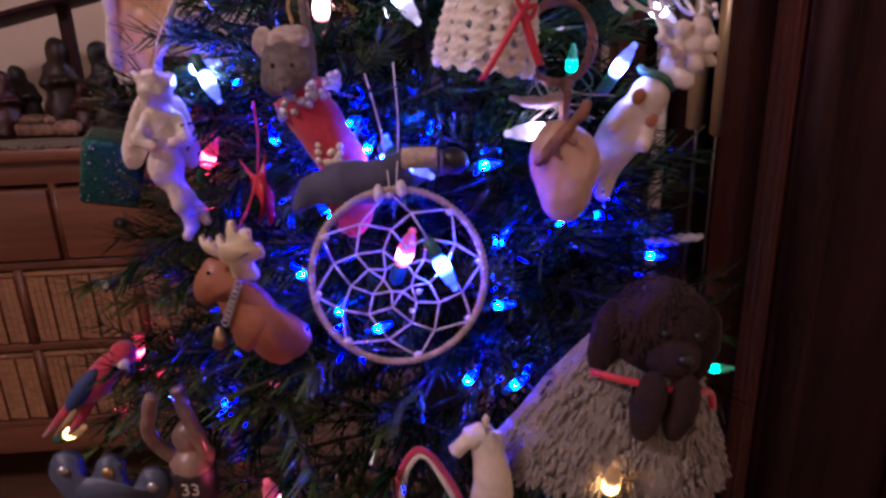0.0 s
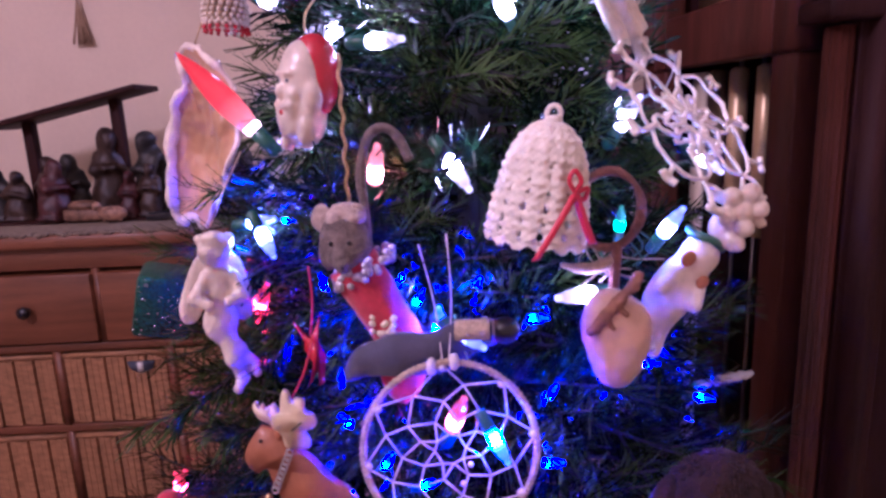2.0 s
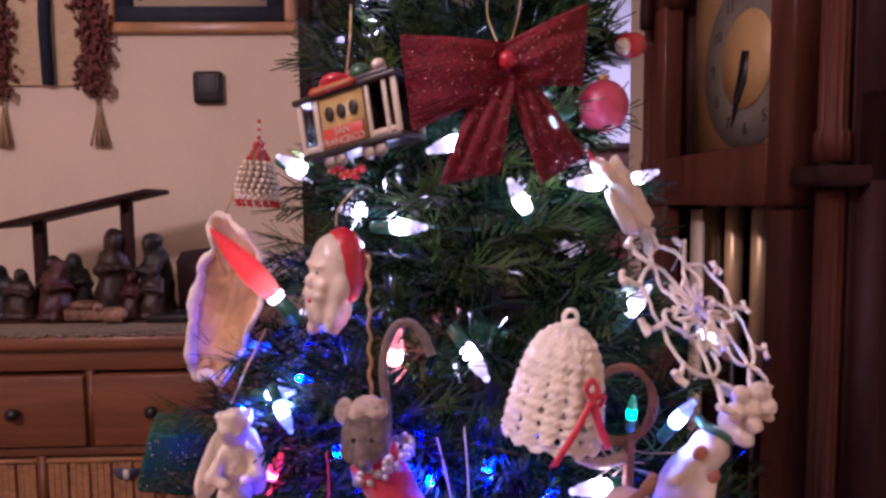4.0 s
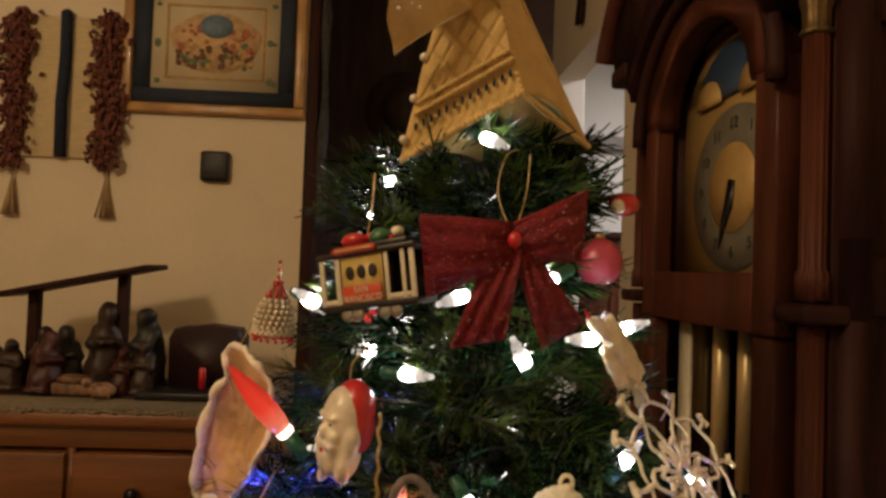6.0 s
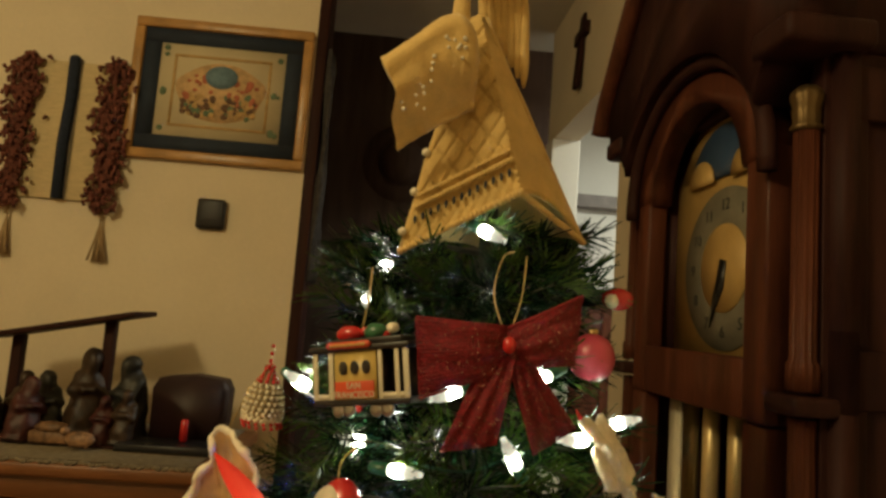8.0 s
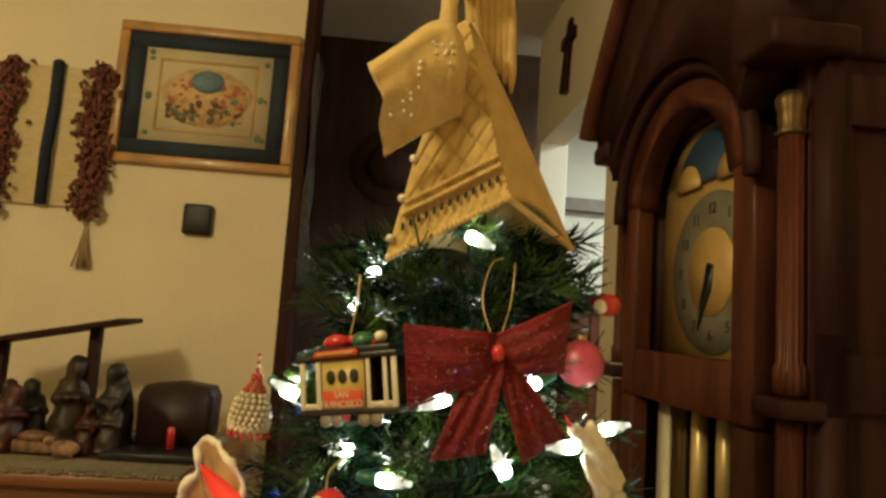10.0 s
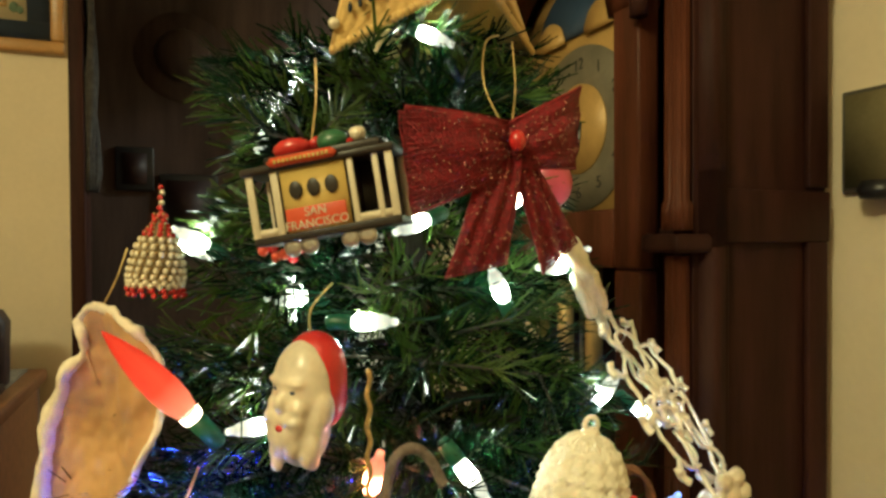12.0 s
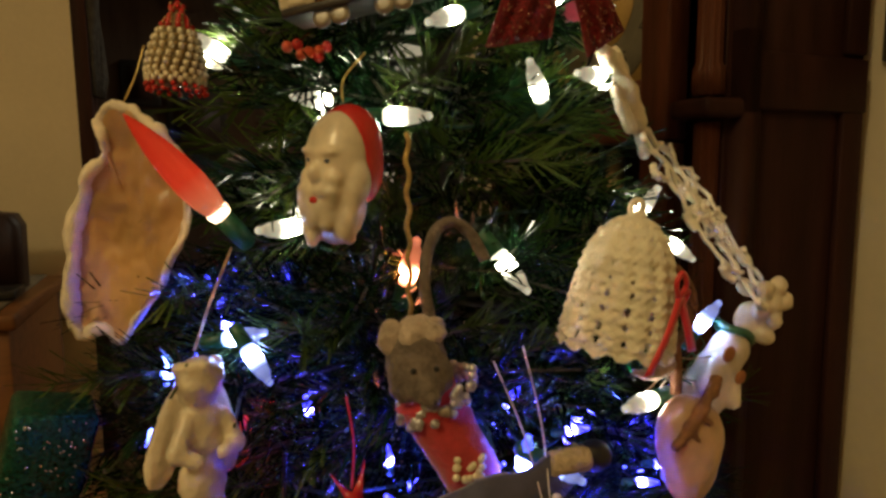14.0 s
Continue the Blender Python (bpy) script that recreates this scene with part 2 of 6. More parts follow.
def box(bm, x0, y0, z0, x1, y1, z1, bevel=0.0):
    v = [bm.verts.new((x, y, z)) for x in (x0, x1) for y in (y0, y1) for z in (z0, z1)]
    for f in ((0, 1, 3, 2), (4, 6, 7, 5), (0, 4, 5, 1), (2, 3, 7, 6), (0, 2, 6, 4), (1, 5, 7, 3)):
        bm.faces.new([v[i] for i in f])
    if bevel:
        edges = list({e for q in v for e in q.link_edges})
        bmesh.ops.bevel(bm, geom=edges, offset=bevel, segments=2, affect="EDGES", profile=0.5)
    return bm


def boxed(*a):
    return box(bmesh.new(), *a)


def lathe(bm, profile, seg=16, m=None, flute=0.0, n=1):
    m = m or Matrix()
    rings = []
    for r, z in profile:
        rings.append([bm.verts.new(m @ Vector((r * (1 + flute * math.cos(n * a)) * math.cos(a), r * (1 + flute * math.cos(n * a)) * math.sin(a), z)))
                      for a in (2 * math.pi * i / seg for i in range(seg))])
    for a, b in zip(rings, rings[1:]):
        for i in range(seg):
            bm.faces.new((a[i], a[(i + 1) % seg], b[(i + 1) % seg], b[i]))
    bm.faces.new(rings[0][::-1])
    bm.faces.new(rings[-1])
    return bm


def ball(bm, c, r, sx=1, sy=1, sz=1, seg=14, m=None, rough=0.0):
    c, rows, made = Vector(c), max(4, seg * 2 // 3), []

    def spot(x, y, z):
        p = c + Vector((x * sx, y * sy, z * sz)) * r
        if rough:
            p += Vector(noise.noise_vector(p * (0.9 / r))) * rough
        return bm.verts.new(m @ p if m else p)

    lo, hi = spot(0, 0, -1), spot(0, 0, 1)
    for j in range(1, rows):
        t = math.pi * j / rows
        k, z = math.sin(t), -math.cos(t)
        made.append([spot(k * math.cos(2 * math.pi * i / seg), k * math.sin(2 * math.pi * i / seg), z) for i in range(seg)])
    for i in range(seg):
        n = (i + 1) % seg
        bm.faces.new((lo, made[0][n], made[0][i]))
        bm.faces.new((hi, made[-1][i], made[-1][n]))
        for p, q in zip(made, made[1:]):
            bm.faces.new((p[i], p[n], q[n], q[i]))
    return bm


def tube(bm, pts, r, seg=6, taper=None):
    pts = [Vector(p) for p in pts]
    rings = []
    for i, p in enumerate(pts):
        d = (pts[min(i + 1, len(pts) - 1)] - pts[max(i - 1, 0)])
        d = d.normalized() if d.length > 1e-9 else Vector((0, 0, 1))
        side = d.cross(Vector((0.31, 0.92, 0.23))).normalized()
        up = side.cross(d)
        rr = r * (taper[i] if taper else 1)
        rings.append([bm.verts.new(p + (side * math.cos(2 * math.pi * k / seg) + up * math.sin(2 * math.pi * k / seg)) * rr) for k in range(seg)])
    for a, b in zip(rings, rings[1:]):
        for k in range(seg):
            bm.faces.new((a[k], a[(k + 1) % seg], b[(k + 1) % seg], b[k]))
    bm.faces.new(rings[0][::-1])
    bm.faces.new(rings[-1])
    return bm


def plate(bm, outline, y0, y1, bevel=0.0):
    """A flat shape, outline in x and z, with its thickness from y0 to y1."""
    a = [bm.verts.new((x, y0, z)) for x, z in outline]
    b = [bm.verts.new((x, y1, z)) for x, z in outline]
    fa, fb = bm.faces.new(a), bm.faces.new(b[::-1])
    n = len(a)
    for i in range(n):
        bm.faces.new((a[i], b[i], b[(i + 1) % n], a[(i + 1) % n]))
    if bevel:
        edges = [e for e in fa.edges]
        bmesh.ops.bevel(bm, geom=edges, offset=bevel, segments=2, affect="EDGES")
    return bm


def curve_points(pts, n=8):
    """A smooth line through pts."""
    p = [Vector(q) for q in pts]
    out = []
    for i in range(len(p) - 1):
        a, b, c, d = p[max(i - 1, 0)], p[i], p[i + 1], p[min(i + 2, len(p) - 1)]
        for k in range(n):
            t = k / n
            out.append(0.5 * ((2 * b) + (c - a) * t + (2 * a - 5 * b + 4 * c - d) * t * t + (3 * b - a - 3 * c + d) * t ** 3))
    return out + [p[-1]]


def rough_up(bm, amount, scale):
    for v in bm.verts:
        v.co += Vector(noise.noise_vector(v.co * scale)) * amount
    return bm


def blend(blobs, k=0.0012, step=0.0011, grain=0.0, scale=300):
    """One soft skin over ellipsoids (centre, radii) and rods (end, end, radius)."""
    lo, hi = [1e9] * 3, [-1e9] * 3
    for q in blobs:
        ends = [(q[0], q[1])] if len(q) == 2 else [(q[0], (q[2],) * 3), (q[1], (q[2],) * 3)]
        for c, r in ends:
            for i in range(3):
                lo[i], hi[i] = min(lo[i], c[i] - r[i] - 3 * step), max(hi[i], c[i] + r[i] + 3 * step)
    axes = [np.arange(lo[i], hi[i] + step, step) for i in range(3)]
    g = np.stack(np.meshgrid(*axes, indexing="ij"), -1)
    total = np.zeros(g.shape[:3])
    for q in blobs:
        if len(q) == 2:
            r = np.array(q[1])
            d = (np.linalg.norm((g - np.array(q[0])) / r, axis=-1) - 1) * r.min()
        else:
            a, b = np.array(q[0]), np.array(q[1])
            u = np.clip(((g - a) @ (b - a)) / ((b - a) @ (b - a)), 0, 1)
            d = np.linalg.norm(g - a - u[..., None] * (b - a), axis=-1) - q[2]
        total += np.exp(np.clip(-d / k, -60, 60))
    f = -k * np.log(total + 1e-30)
    # one vertex in each cell that the skin crosses, at the mean of its crossings
    shape = tuple(n - 1 for n in f.shape)
    count, place = np.zeros(shape), np.zeros(shape + (3,))
    corner = [(i, j, m) for i in (0, 1) for j in (0, 1) for m in (0, 1)]
    for a in corner:
        for b in corner:
            if sum(b) == sum(a) + 1 and all(y >= x for x, y in zip(a, b)):
                fa = f[a[0]:a[0] + shape[0], a[1]:a[1] + shape[1], a[2]:a[2] + shape[2]]
                fb = f[b[0]:b[0] + shape[0], b[1]:b[1] + shape[1], b[2]:b[2] + shape[2]]
                hit = (fa < 0) != (fb < 0)
                t = np.where(hit, fa / np.where(hit, fa - fb, 1), 0)
                count += hit
                for i in range(3):
                    place[..., i] += np.where(hit, a[i] + t * (b[i] - a[i]), 0)
    cells = np.argwhere(count > 0)
    bm, made = bmesh.new(), {}
    for c in map(tuple, cells):
        p = (np.array(c) + place[c] / count[c]) * step + np.array([axes[i][0] for i in range(3)])
        made[c] = bm.verts.new(p)
    for i in range(3):
        sign = f < 0
        other = np.roll(sign, -1, axis=i)
        j, m = (i + 1) % 3, (i + 2) % 3
        for c in map(tuple, np.argwhere(sign != other)):
            if c[i] >= shape[i] or c[j] < 1 or c[m] < 1:
                continue
            ring = []
            for dj, dm in ((-1, -1), (0, -1), (0, 0), (-1, 0)):
                q = list(c)
                q[j] += dj
                q[m] += dm
                ring.append(made.get(tuple(q)))
            if None not in ring:
                bm.faces.new(ring if sign[c] else ring[::-1])
    if grain:
        rough_up(bm, grain, scale)
    return bm


# ---- the room ----
ROOM = pose(0, 0, 0, 0, 0, 4)
SIDE = pose(0, 0, 0, 0, 0, 5.7)
solid("floor", boxed(-4.0, -2.6, -0.06, 3.4, 4.2, 0.0), FLOOR_WOOD, ROOM, "brown wooden floor of the living room", "floor", kind="structure", smooth=False)
solid("ceiling", boxed(-4.0, -2.6, 2.95, 3.4, 4.2, 3.05), CEILING, ROOM, "plain cream painted ceiling", "ceiling", kind="structure", smooth=False)
solid("wall_north", boxed(-3.6, 2.151, 0, -0.423, 2.27, 2.95), PLASTER, ROOM, "cream plaster wall behind the drawer chest", "wall", kind="structure", smooth=False)
solid("wall_west", boxed(-3.72, -2.5, 0, -3.6, 2.27, 2.95), PLASTER, ROOM, "plain cream plaster wall", "wall", kind="structure", smooth=False)
solid("wall_south", boxed(-3.6, -2.6, 0, 0.6, -2.48, 2.95), PLASTER, ROOM, "plain cream plaster wall", "wall", kind="structure", smooth=False)
w = bmesh.new()
box(w, 0.708, -2.7, 0, 0.83, 2.06, 2.95)
box(w, 0.708, 2.06, 2.36, 0.83, 3.1, 2.95)
solid("wall_east", w, PLASTER, SIDE, "cream plaster wall with a wide opening beside the clock", "wall", kind="structure", smooth=False)
solid("wall_hall", boxed(-2.2, 3.35, 0, 0.80, 3.47, 2.95), HALL_GLOOM, ROOM, "wall of the unlit hall, its gloom painted in dark brown", "wall", kind="structure", smooth=False)
solid("wall_hall_side", boxed(-2.3, 2.27, 0, -2.2, 3.47, 2.95), HALL_GLOOM, ROOM, "side wall of the hall, its gloom painted in dark brown", "wall", kind="structure", smooth=False)
solid("wall_far_room", boxed(2.3, 0.4, 0, 2.42, 4.1, 2.95), WHITE_PAINT, SIDE, "white wall of the next room", "wall", kind="structure", smooth=False)
solid("wall_far_room_end", boxed(0.83, 3.9, 0, 2.3, 4.02, 2.95), WHITE_PAINT, SIDE, "white end wall of the next room", "wall", kind="structure", smooth=False)
solid("wall_far_room_near", boxed(0.83, 0.4, 0, 2.3, 0.52, 2.95), WHITE_PAINT, SIDE, "white near wall of the next room", "wall", kind="structure", smooth=False)
t = bmesh.new()
box(t, 0.70, 2.98, 0, 0.84, 3.12, 2.36, 0.004)
solid("trim", t, WHITE_PAINT, SIDE, "white painted door casing at the opening", "trim", kind="structure", smooth=False)
t = bmesh.new()
box(t, 1.0, 3.82, 0, 1.08, 3.9, 2.2, 0.004)
box(t, 1.0, 3.82, 2.2, 2.0, 3.9, 2.28, 0.004)
box(t, 1.92, 3.82, 0, 2.0, 3.9, 2.2, 0.004)
solid("door_1", t, material("grey_door_frame", (0.18, 0.15, 0.14), 0.5), SIDE, "grey wooden door frame in the next room", "door frame", kind="structure", smooth=False)
# dark things hanging in the hall, and the strip beside the wall's end
solid("door_jamb", boxed(-0.423, 2.150, 0, -0.385, 2.275, 2.95, 0.004), CHERRY_DARK_SHADED, ROOM, "dark wooden jamb at the wall's end", "door jamb", kind="structure")
scarf = thing("hanging_scarf", ROOM @ pose(-0.372, 2.20, 0), "dark grey knitted scarf hung on the jamb", "scarf")
for k in range(4):
    pts = [(0.006 * math.sin(z * 7 + k), -0.03 + 0.02 * k, z) for z in (2.36 - 0.055 * i for i in range(16))]
    part("fold", rough_up(tube(bmesh.new(), pts, 0.016, 8, [0.4] + [0.8 + 0.25 * math.sin(i * 0.9 + k) for i in range(14)] + [0.5]), 0.004, 40), material("grey_knit", (0.045, 0.04, 0.038), 0.95, vary=0.5, scale=60, fine=300, bump=0.6), scarf)


def hat(m):
    ob = thing("hanging_hat", m, "dark round hat hung on the hall wall", "hat", "hats in the hall")
    part("crown", lathe(bmesh.new(), [(0.001, 0.0), (0.12, 0.0), (0.125, -0.03), (0.10, -0.10), (0.04, -0.125), (0.001, -0.13)], 20, pose(0, 0, 0, -90)), HALL_GLOOM, ob)
    part("brim", lathe(bmesh.new(), [(0.10, 0.0), (0.21, 0.004), (0.21, 0.010), (0.10, 0.016)], 24, pose(0, 0, 0, -90)), HALL_GLOOM, ob)
    return ob


hat(ROOM @ pose(-0.12, 3.34, 2.25))
for i, (x, z, wd, ht) in enumerate([(-0.33, 1.72, 0.16, 0.20), (-0.10, 1.55, 0.26, 0.30)]):
    f = thing("dark_frame", ROOM @ pose(x, 3.35, z), "small dark framed picture on the hall wall", "picture", "hall pictures")
    part("moulding", boxed(-wd / 2, -0.025, -ht / 2, wd / 2, 0, ht / 2, 0.006), BLACK, f)
    part("print", boxed(-wd / 2 + 0.03, -0.030, -ht / 2 + 0.03, wd / 2 - 0.03, -0.026, ht / 2 - 0.03), LEATHER, f)

# brown cabinet in the next room
cb = thing("wooden_cabinet", SIDE @ pose(1.10, 3.55, 0), "reddish brown wooden cabinet in the next room", "cabinet")
part("body", boxed(-0.22, -0.20, 0.0, 0.24, 0.24, 1.62, 0.006), CHERRY, cb)
part("top", boxed(-0.24, -0.22, 1.62, 0.26, 0.25, 1.655, 0.006), CHERRY_DARK_SHADED, cb)
for x in (-0.20, 0.015):
    part("door", boxed(x, -0.215, 0.10, x + 0.205, -0.2015, 1.56, 0.004), CHERRY, cb)

# cross above the opening
c = thing("wall_cross", SIDE @ pose(0.706, 2.56, 2.63, 0, 4, 0), "dark wooden cross hung on the wall above the opening", "cross")
part("upright", boxed(-0.022, -0.028, -0.17, 0.0, 0.028, 0.16, 0.004), CHERRY_DARK_SHADED, c)
part("crossbar", boxed(-0.024, -0.085, 0.045, 0.0, 0.085, 0.10, 0.004), CHERRY_DARK_SHADED, c)

# frosted frame on the east wall
f = thing("wall_mirror", SIDE @ pose(0.706, 0.575, 1.515), "small square glass plaque with a dark rim", "wall plaque")
part("rim", boxed(-0.010, -0.075, -0.066, 0.0, 0.075, 0.066, 0.003), material("pewter_rim", (0.09, 0.08, 0.06), 0.5), f)
part("panel", boxed(-0.013, -0.068, -0.060, -0.0105, 0.068, 0.060), material("olive_glass", (0.22, 0.19, 0.10), 0.25, vary=0.15), f)
part("holder", lathe(bmesh.new(), [(0.002, -0.012), (0.022, -0.010), (0.026, 0.0), (0.020, 0.012), (0.002, 0.013)], 16, pose(-0.02, 0.018, -0.066)), BLACK, f)


# ---- framed embroidery ----
def embroidery():
    ob = thing("framed_embroidery", ROOM @ pose(-0.729, 2.149, 2.153), "gilt framed embroidered picture with a navy mat", "picture")
    w2, h2, d = 0.302, 0.246, 0.034
    for name, (x0, z0, x1, z1) in {"frame_top": (-w2, h2 - d, w2, h2), "frame_bottom": (-w2, -h2, w2, -h2 + d),
                                   "frame_left": (-w2, -h2 + d, -w2 + d, h2 - d), "frame_right": (w2 - d, -h2 + d, w2, h2 - d)}.items():
        part(name, boxed(x0, -0.026, z0, x1, 0, z1, 0.007), GOLD_FRAME, ob)
    for name, (x0, z0, x1, z1) in {"mat_top": (-0.268, 0.162, 0.268, 0.212), "mat_bottom": (-0.268, -0.212, 0.268, -0.162),
                                   "mat_left": (-0.268, -0.162, -0.212, 0.162), "mat_right": (0.212, -0.162, 0.268, 0.162)}.items():
        part(name, boxed(x0, -0.014, z0, x1, 0, z1), NAVY, ob)
    cloth = part("embroidery", boxed(-0.212, -0.009, -0.162, 0.212, 0, 0.162), PAPER, ob)
    b = bmesh.new()
    for x0, z0, x1, z1 in ((-0.165, 0.118, 0.165, 0.127), (-0.165, -0.127, 0.165, -0.118), (-0.165, -0.118, -0.156, 0.118), (0.156, -0.118, 0.165, 0.118)):
        box(b, x0, -0.0102, z0, x1, -0.0085, z1)
    part("border_stitching", b, INK["ochre"], cloth)
    part("ground_stitching", plate(bmesh.new(), [(0.150 * math.cos(a) * (1 + 0.06 * math.sin(5 * a)), 0.104 * math.sin(a)) for a in (2 * math.pi * i / 32 for i in range(32))], -0.0098, -0.0085), INK["peach"], cloth)
    part("globe_stitching", lathe(bmesh.new(), [(0.0, 0.0), (0.050, 0.0), (0.050, 0.0012), (0.0, 0.0014)][1:], 22, pose(0.0, -0.0112, 0.055, 90) @ Matrix.Diagonal((1.1, 0.8, 1, 1))), INK["blue"], cloth)
    rnd = random.Random(5)
    for k, mat in (("figure_stitching", INK["red"]), ("leaf_stitching", INK["green"]), ("fruit_stitching", INK["brown"]), ("grain_stitching", INK["ochre"])):
        b = bmesh.new()
        for i in range(34):
            x = rnd.choice((-1, 1)) * rnd.uniform(0.02, 0.125)
            z = rnd.uniform(-0.085, -0.01) if k != "figure_stitching" else rnd.uniform(-0.05, 0.06)
            if k == "leaf_stitching" and i < 10:
                x, z = rnd.choice((-0.185, 0.185)) + rnd.uniform(-0.012, 0.012), rnd.choice((-0.135, 0.135, 0.0)) + rnd.uniform(-0.012, 0.012)
            ball(b, (x, -0.010, z), rnd.uniform(0.006, 0.014), 1, 0.12, rnd.uniform(0.6, 1.3), 8)
        tagged(part(k, b, mat, cloth), kind="stuff")


embroidery()

# ---- room thermometer ----
t = thing("thermostat", ROOM @ pose(-0.712, 2.151, 1.735), "black plastic room sensor on the cream wall", "thermostat")
part("case", boxed(-0.048, -0.030, -0.052, 0.048, 0, 0.052, 0.012), BLACK, t)
part("display", boxed(-0.030, -0.034, -0.022, 0.030, -0.0305, 0.034, 0.002), SCREEN, t)


# ---- woven wall hanging ----
def hanging():
    ob = thing("wall_hanging", ROOM @ pose(-1.215, 2.147, 1.98), "woven cream wall hanging with rust shag bands and tassels", "wall hanging")
    part("cloth", rough_up(boxed(-0.155, -0.012, -0.235, 0.155, 0, 0.235, 0.003), 0.003, 14), CANVAS_CLOTH, ob)
    rnd = random.Random(3)
    for name, x in (("shag_band", -0.15), ("shag_band", 0.15)):
        b = bmesh.new()
        for i in range(420):
            z, dx = rnd.uniform(-0.262, 0.252), rnd.gauss(0, 0.025)
            p = Vector((x + dx - 0.006 * math.sin(z * 20), -0.014 - rnd.random() * 0.022, z))
            q = p + Vector((rnd.uniform(-0.018, 0.018), -rnd.uniform(0, 0.014), -rnd.uniform(0.008, 0.028)))
            tube(b, [p, (p + q) / 2 + Vector((rnd.uniform(-.008, .008), -0.01, 0.004)), q], 0.0058, 5)
        band = tagged(part(name, b, SHAG, ob, "shaggy rust yarn band"), kind="stuff")
        b = bmesh.new()
        for i in range(26):
            a = rnd.uniform(0, 2 * math.pi)
            e = rnd.uniform(0.004, 0.030)
            tube(b, [(x, -0.014, -0.30), (x + 0.4 * e * math.cos(a), -0.016 + 0.2 * e * math.sin(a), -0.36), (x + e * math.cos(a), -0.018 + 0.4 * e * math.sin(a), -0.43)], 0.0032, 4)
        tube(b, [(x, -0.014, -0.255), (x, -0.014, -0.30)], 0.004, 5)
        part("tassel", b, TASSEL, band, "tan yarn tassel")
    b = bmesh.new()
    tube(b, [(0.0, -0.020, 0.245), (0.004, -0.022, 0.1), (-0.003, -0.022, -0.05), (0.0, -0.020, -0.235)], 0.017, 8)
    for i in range(60):
        z = -0.23 + i * 0.008
        tube(b, [(0.016, -0.018, z), (0.027, -0.017, z - 0.003)], 0.0022, 4)
    part("centre_band", b, NAVY_YARN, ob, "navy yarn band")
    for x in (-0.15, 0.0, 0.15):
        part("loop", ball(bmesh.new(), (x, -0.018, 0.245), 0.018, 1, 0.7, 0.7), NAVY_YARN, ob)


hanging()


# ---- drawer chest ----
def chest():
    ob = thing("drawer_chest", ROOM @ pose(0, 0, 0), "orange pine chest with wooden drawers and wicker baskets", "chest of drawers")
    yf, yb, x0, x1 = 1.599, 2.13, -1.60, -0.50
    part("top", boxed(x0 - 0.02, yf - 0.025, 1.008, x1 + 0.02, yb, 1.042, 0.008), PINE, ob)
    part("back_panel", boxed(x0, yb - 0.02, 0.10, x1, yb, 1.008), PINE_SHADED, ob)
    for x in (x0, x1 - 0.03):
        part("side_panel", boxed(x, yf, 0.0, x + 0.03, yb - 0.02, 1.008, 0.002), PINE, ob)
    part("top_rail", boxed(x0 + 0.03, yf, 0.952, x1 - 0.03, yf + 0.03, 1.008, 0.002), PINE, ob)
    part("plinth", boxed(x0 + 0.03, yf + 0.004, 0.20, x1 - 0.03, yf + 0.03, 0.29, 0.002), PINE, ob)
    zs = [(0.757, 0.945), (0.530, 0.733), (0.305, 0.508)]
    for zr in (0.735, 0.510):
        part("shelf", boxed(x0 + 0.03, yf, zr, x1 - 0.03, yb - 0.02, zr + 0.020, 0.002), PINE, ob)
    part("shelf", boxed(x0 + 0.03, yf, 0.285, x1 - 0.03, yb - 0.02, 0.302, 0.002), PINE, ob)
    # drawers
    xd = [-1.555, -1.205, -0.856, -0.535]
    for i in range(3):
        a, b = xd[i] + 0.008, xd[i + 1] - 0.012
        d = part("drawer", boxed(a, yf - 0.012, 0.762, b, yf + 0.20, 0.940, 0.004), PINE, ob)
        part("knob", lathe(bmesh.new(), [(0.002, 0.0), (0.008, 0.0), (0.006, 0.012), (0.015, 0.018), (0.016, 0.026), (0.002, 0.032)], 14, pose((a + b) / 2, yf - 0.010, 0.852, 90)), BLACK, d, "round dark knob")
        part("divider", boxed(xd[i + 1] - 0.010, yf, 0.757, xd[i + 1] + 0.006, yf + 0.03, 0.952), PINE, ob)
    # baskets, woven of upright and level strands
    xb = [-1.570, -1.275, -0.990, -0.700, -0.520]
    for zl, zh in zs[1:]:
        for i in range(4):
            a, b = xb[i] + 0.014, xb[i + 1] - 0.010
            k = part("basket", boxed(a, yf + 0.012, zl, b, yf + 0.30, zh - 0.012, 0.004), WICKER, ob, "woven rattan basket drawer")
            s = bmesh.new()
            n = int((b - a) / 0.017)
            for j in range(n):
                x = a + (j + 0.5) * (b - a) / n
                for r in range(1):
                    z = zl + 0.006
                    o = 0.0035 * ((j * 7 + r) % 3)
                    box(s, x - 0.0072, yf + 0.004 - o, z, x + 0.0072, yf + 0.0125, zh - 0.020)
            tagged(part("weave", s, WICKER, k, smooth=False), kind="stuff")
            part("basket_rim", tube(bmesh.new(), [(a, yf + 0.006, zh - 0.012), (b, yf + 0.006, zh - 0.012)], 0.007, 8), WICKER, k)
            part("post", boxed(xb[i + 1] - 0.009, yf, zl - 0.002, xb[i + 1] + 0.011, yf + 0.03, zh + 0.002), PINE, ob)
    return ob


chest()
tag = thing("basket_tag", ROOM @ pose(-0.775, 1.596, 0.700), "blue and white half-round tag on a basket", "tag")
part("plaque", plate(bmesh.new(), [(0.034 * math.cos(a), -0.030 * math.sin(a)) for a in (math.pi * i / 12 for i in range(13))], -0.004, 0.003), SLATE, tag)
part("stripe", boxed(-0.008, -0.0065, -0.026, 0.006, -0.0042, -0.001), WHITE_PAINT, tag)

# lace runner on the chest
r = bmesh.new()
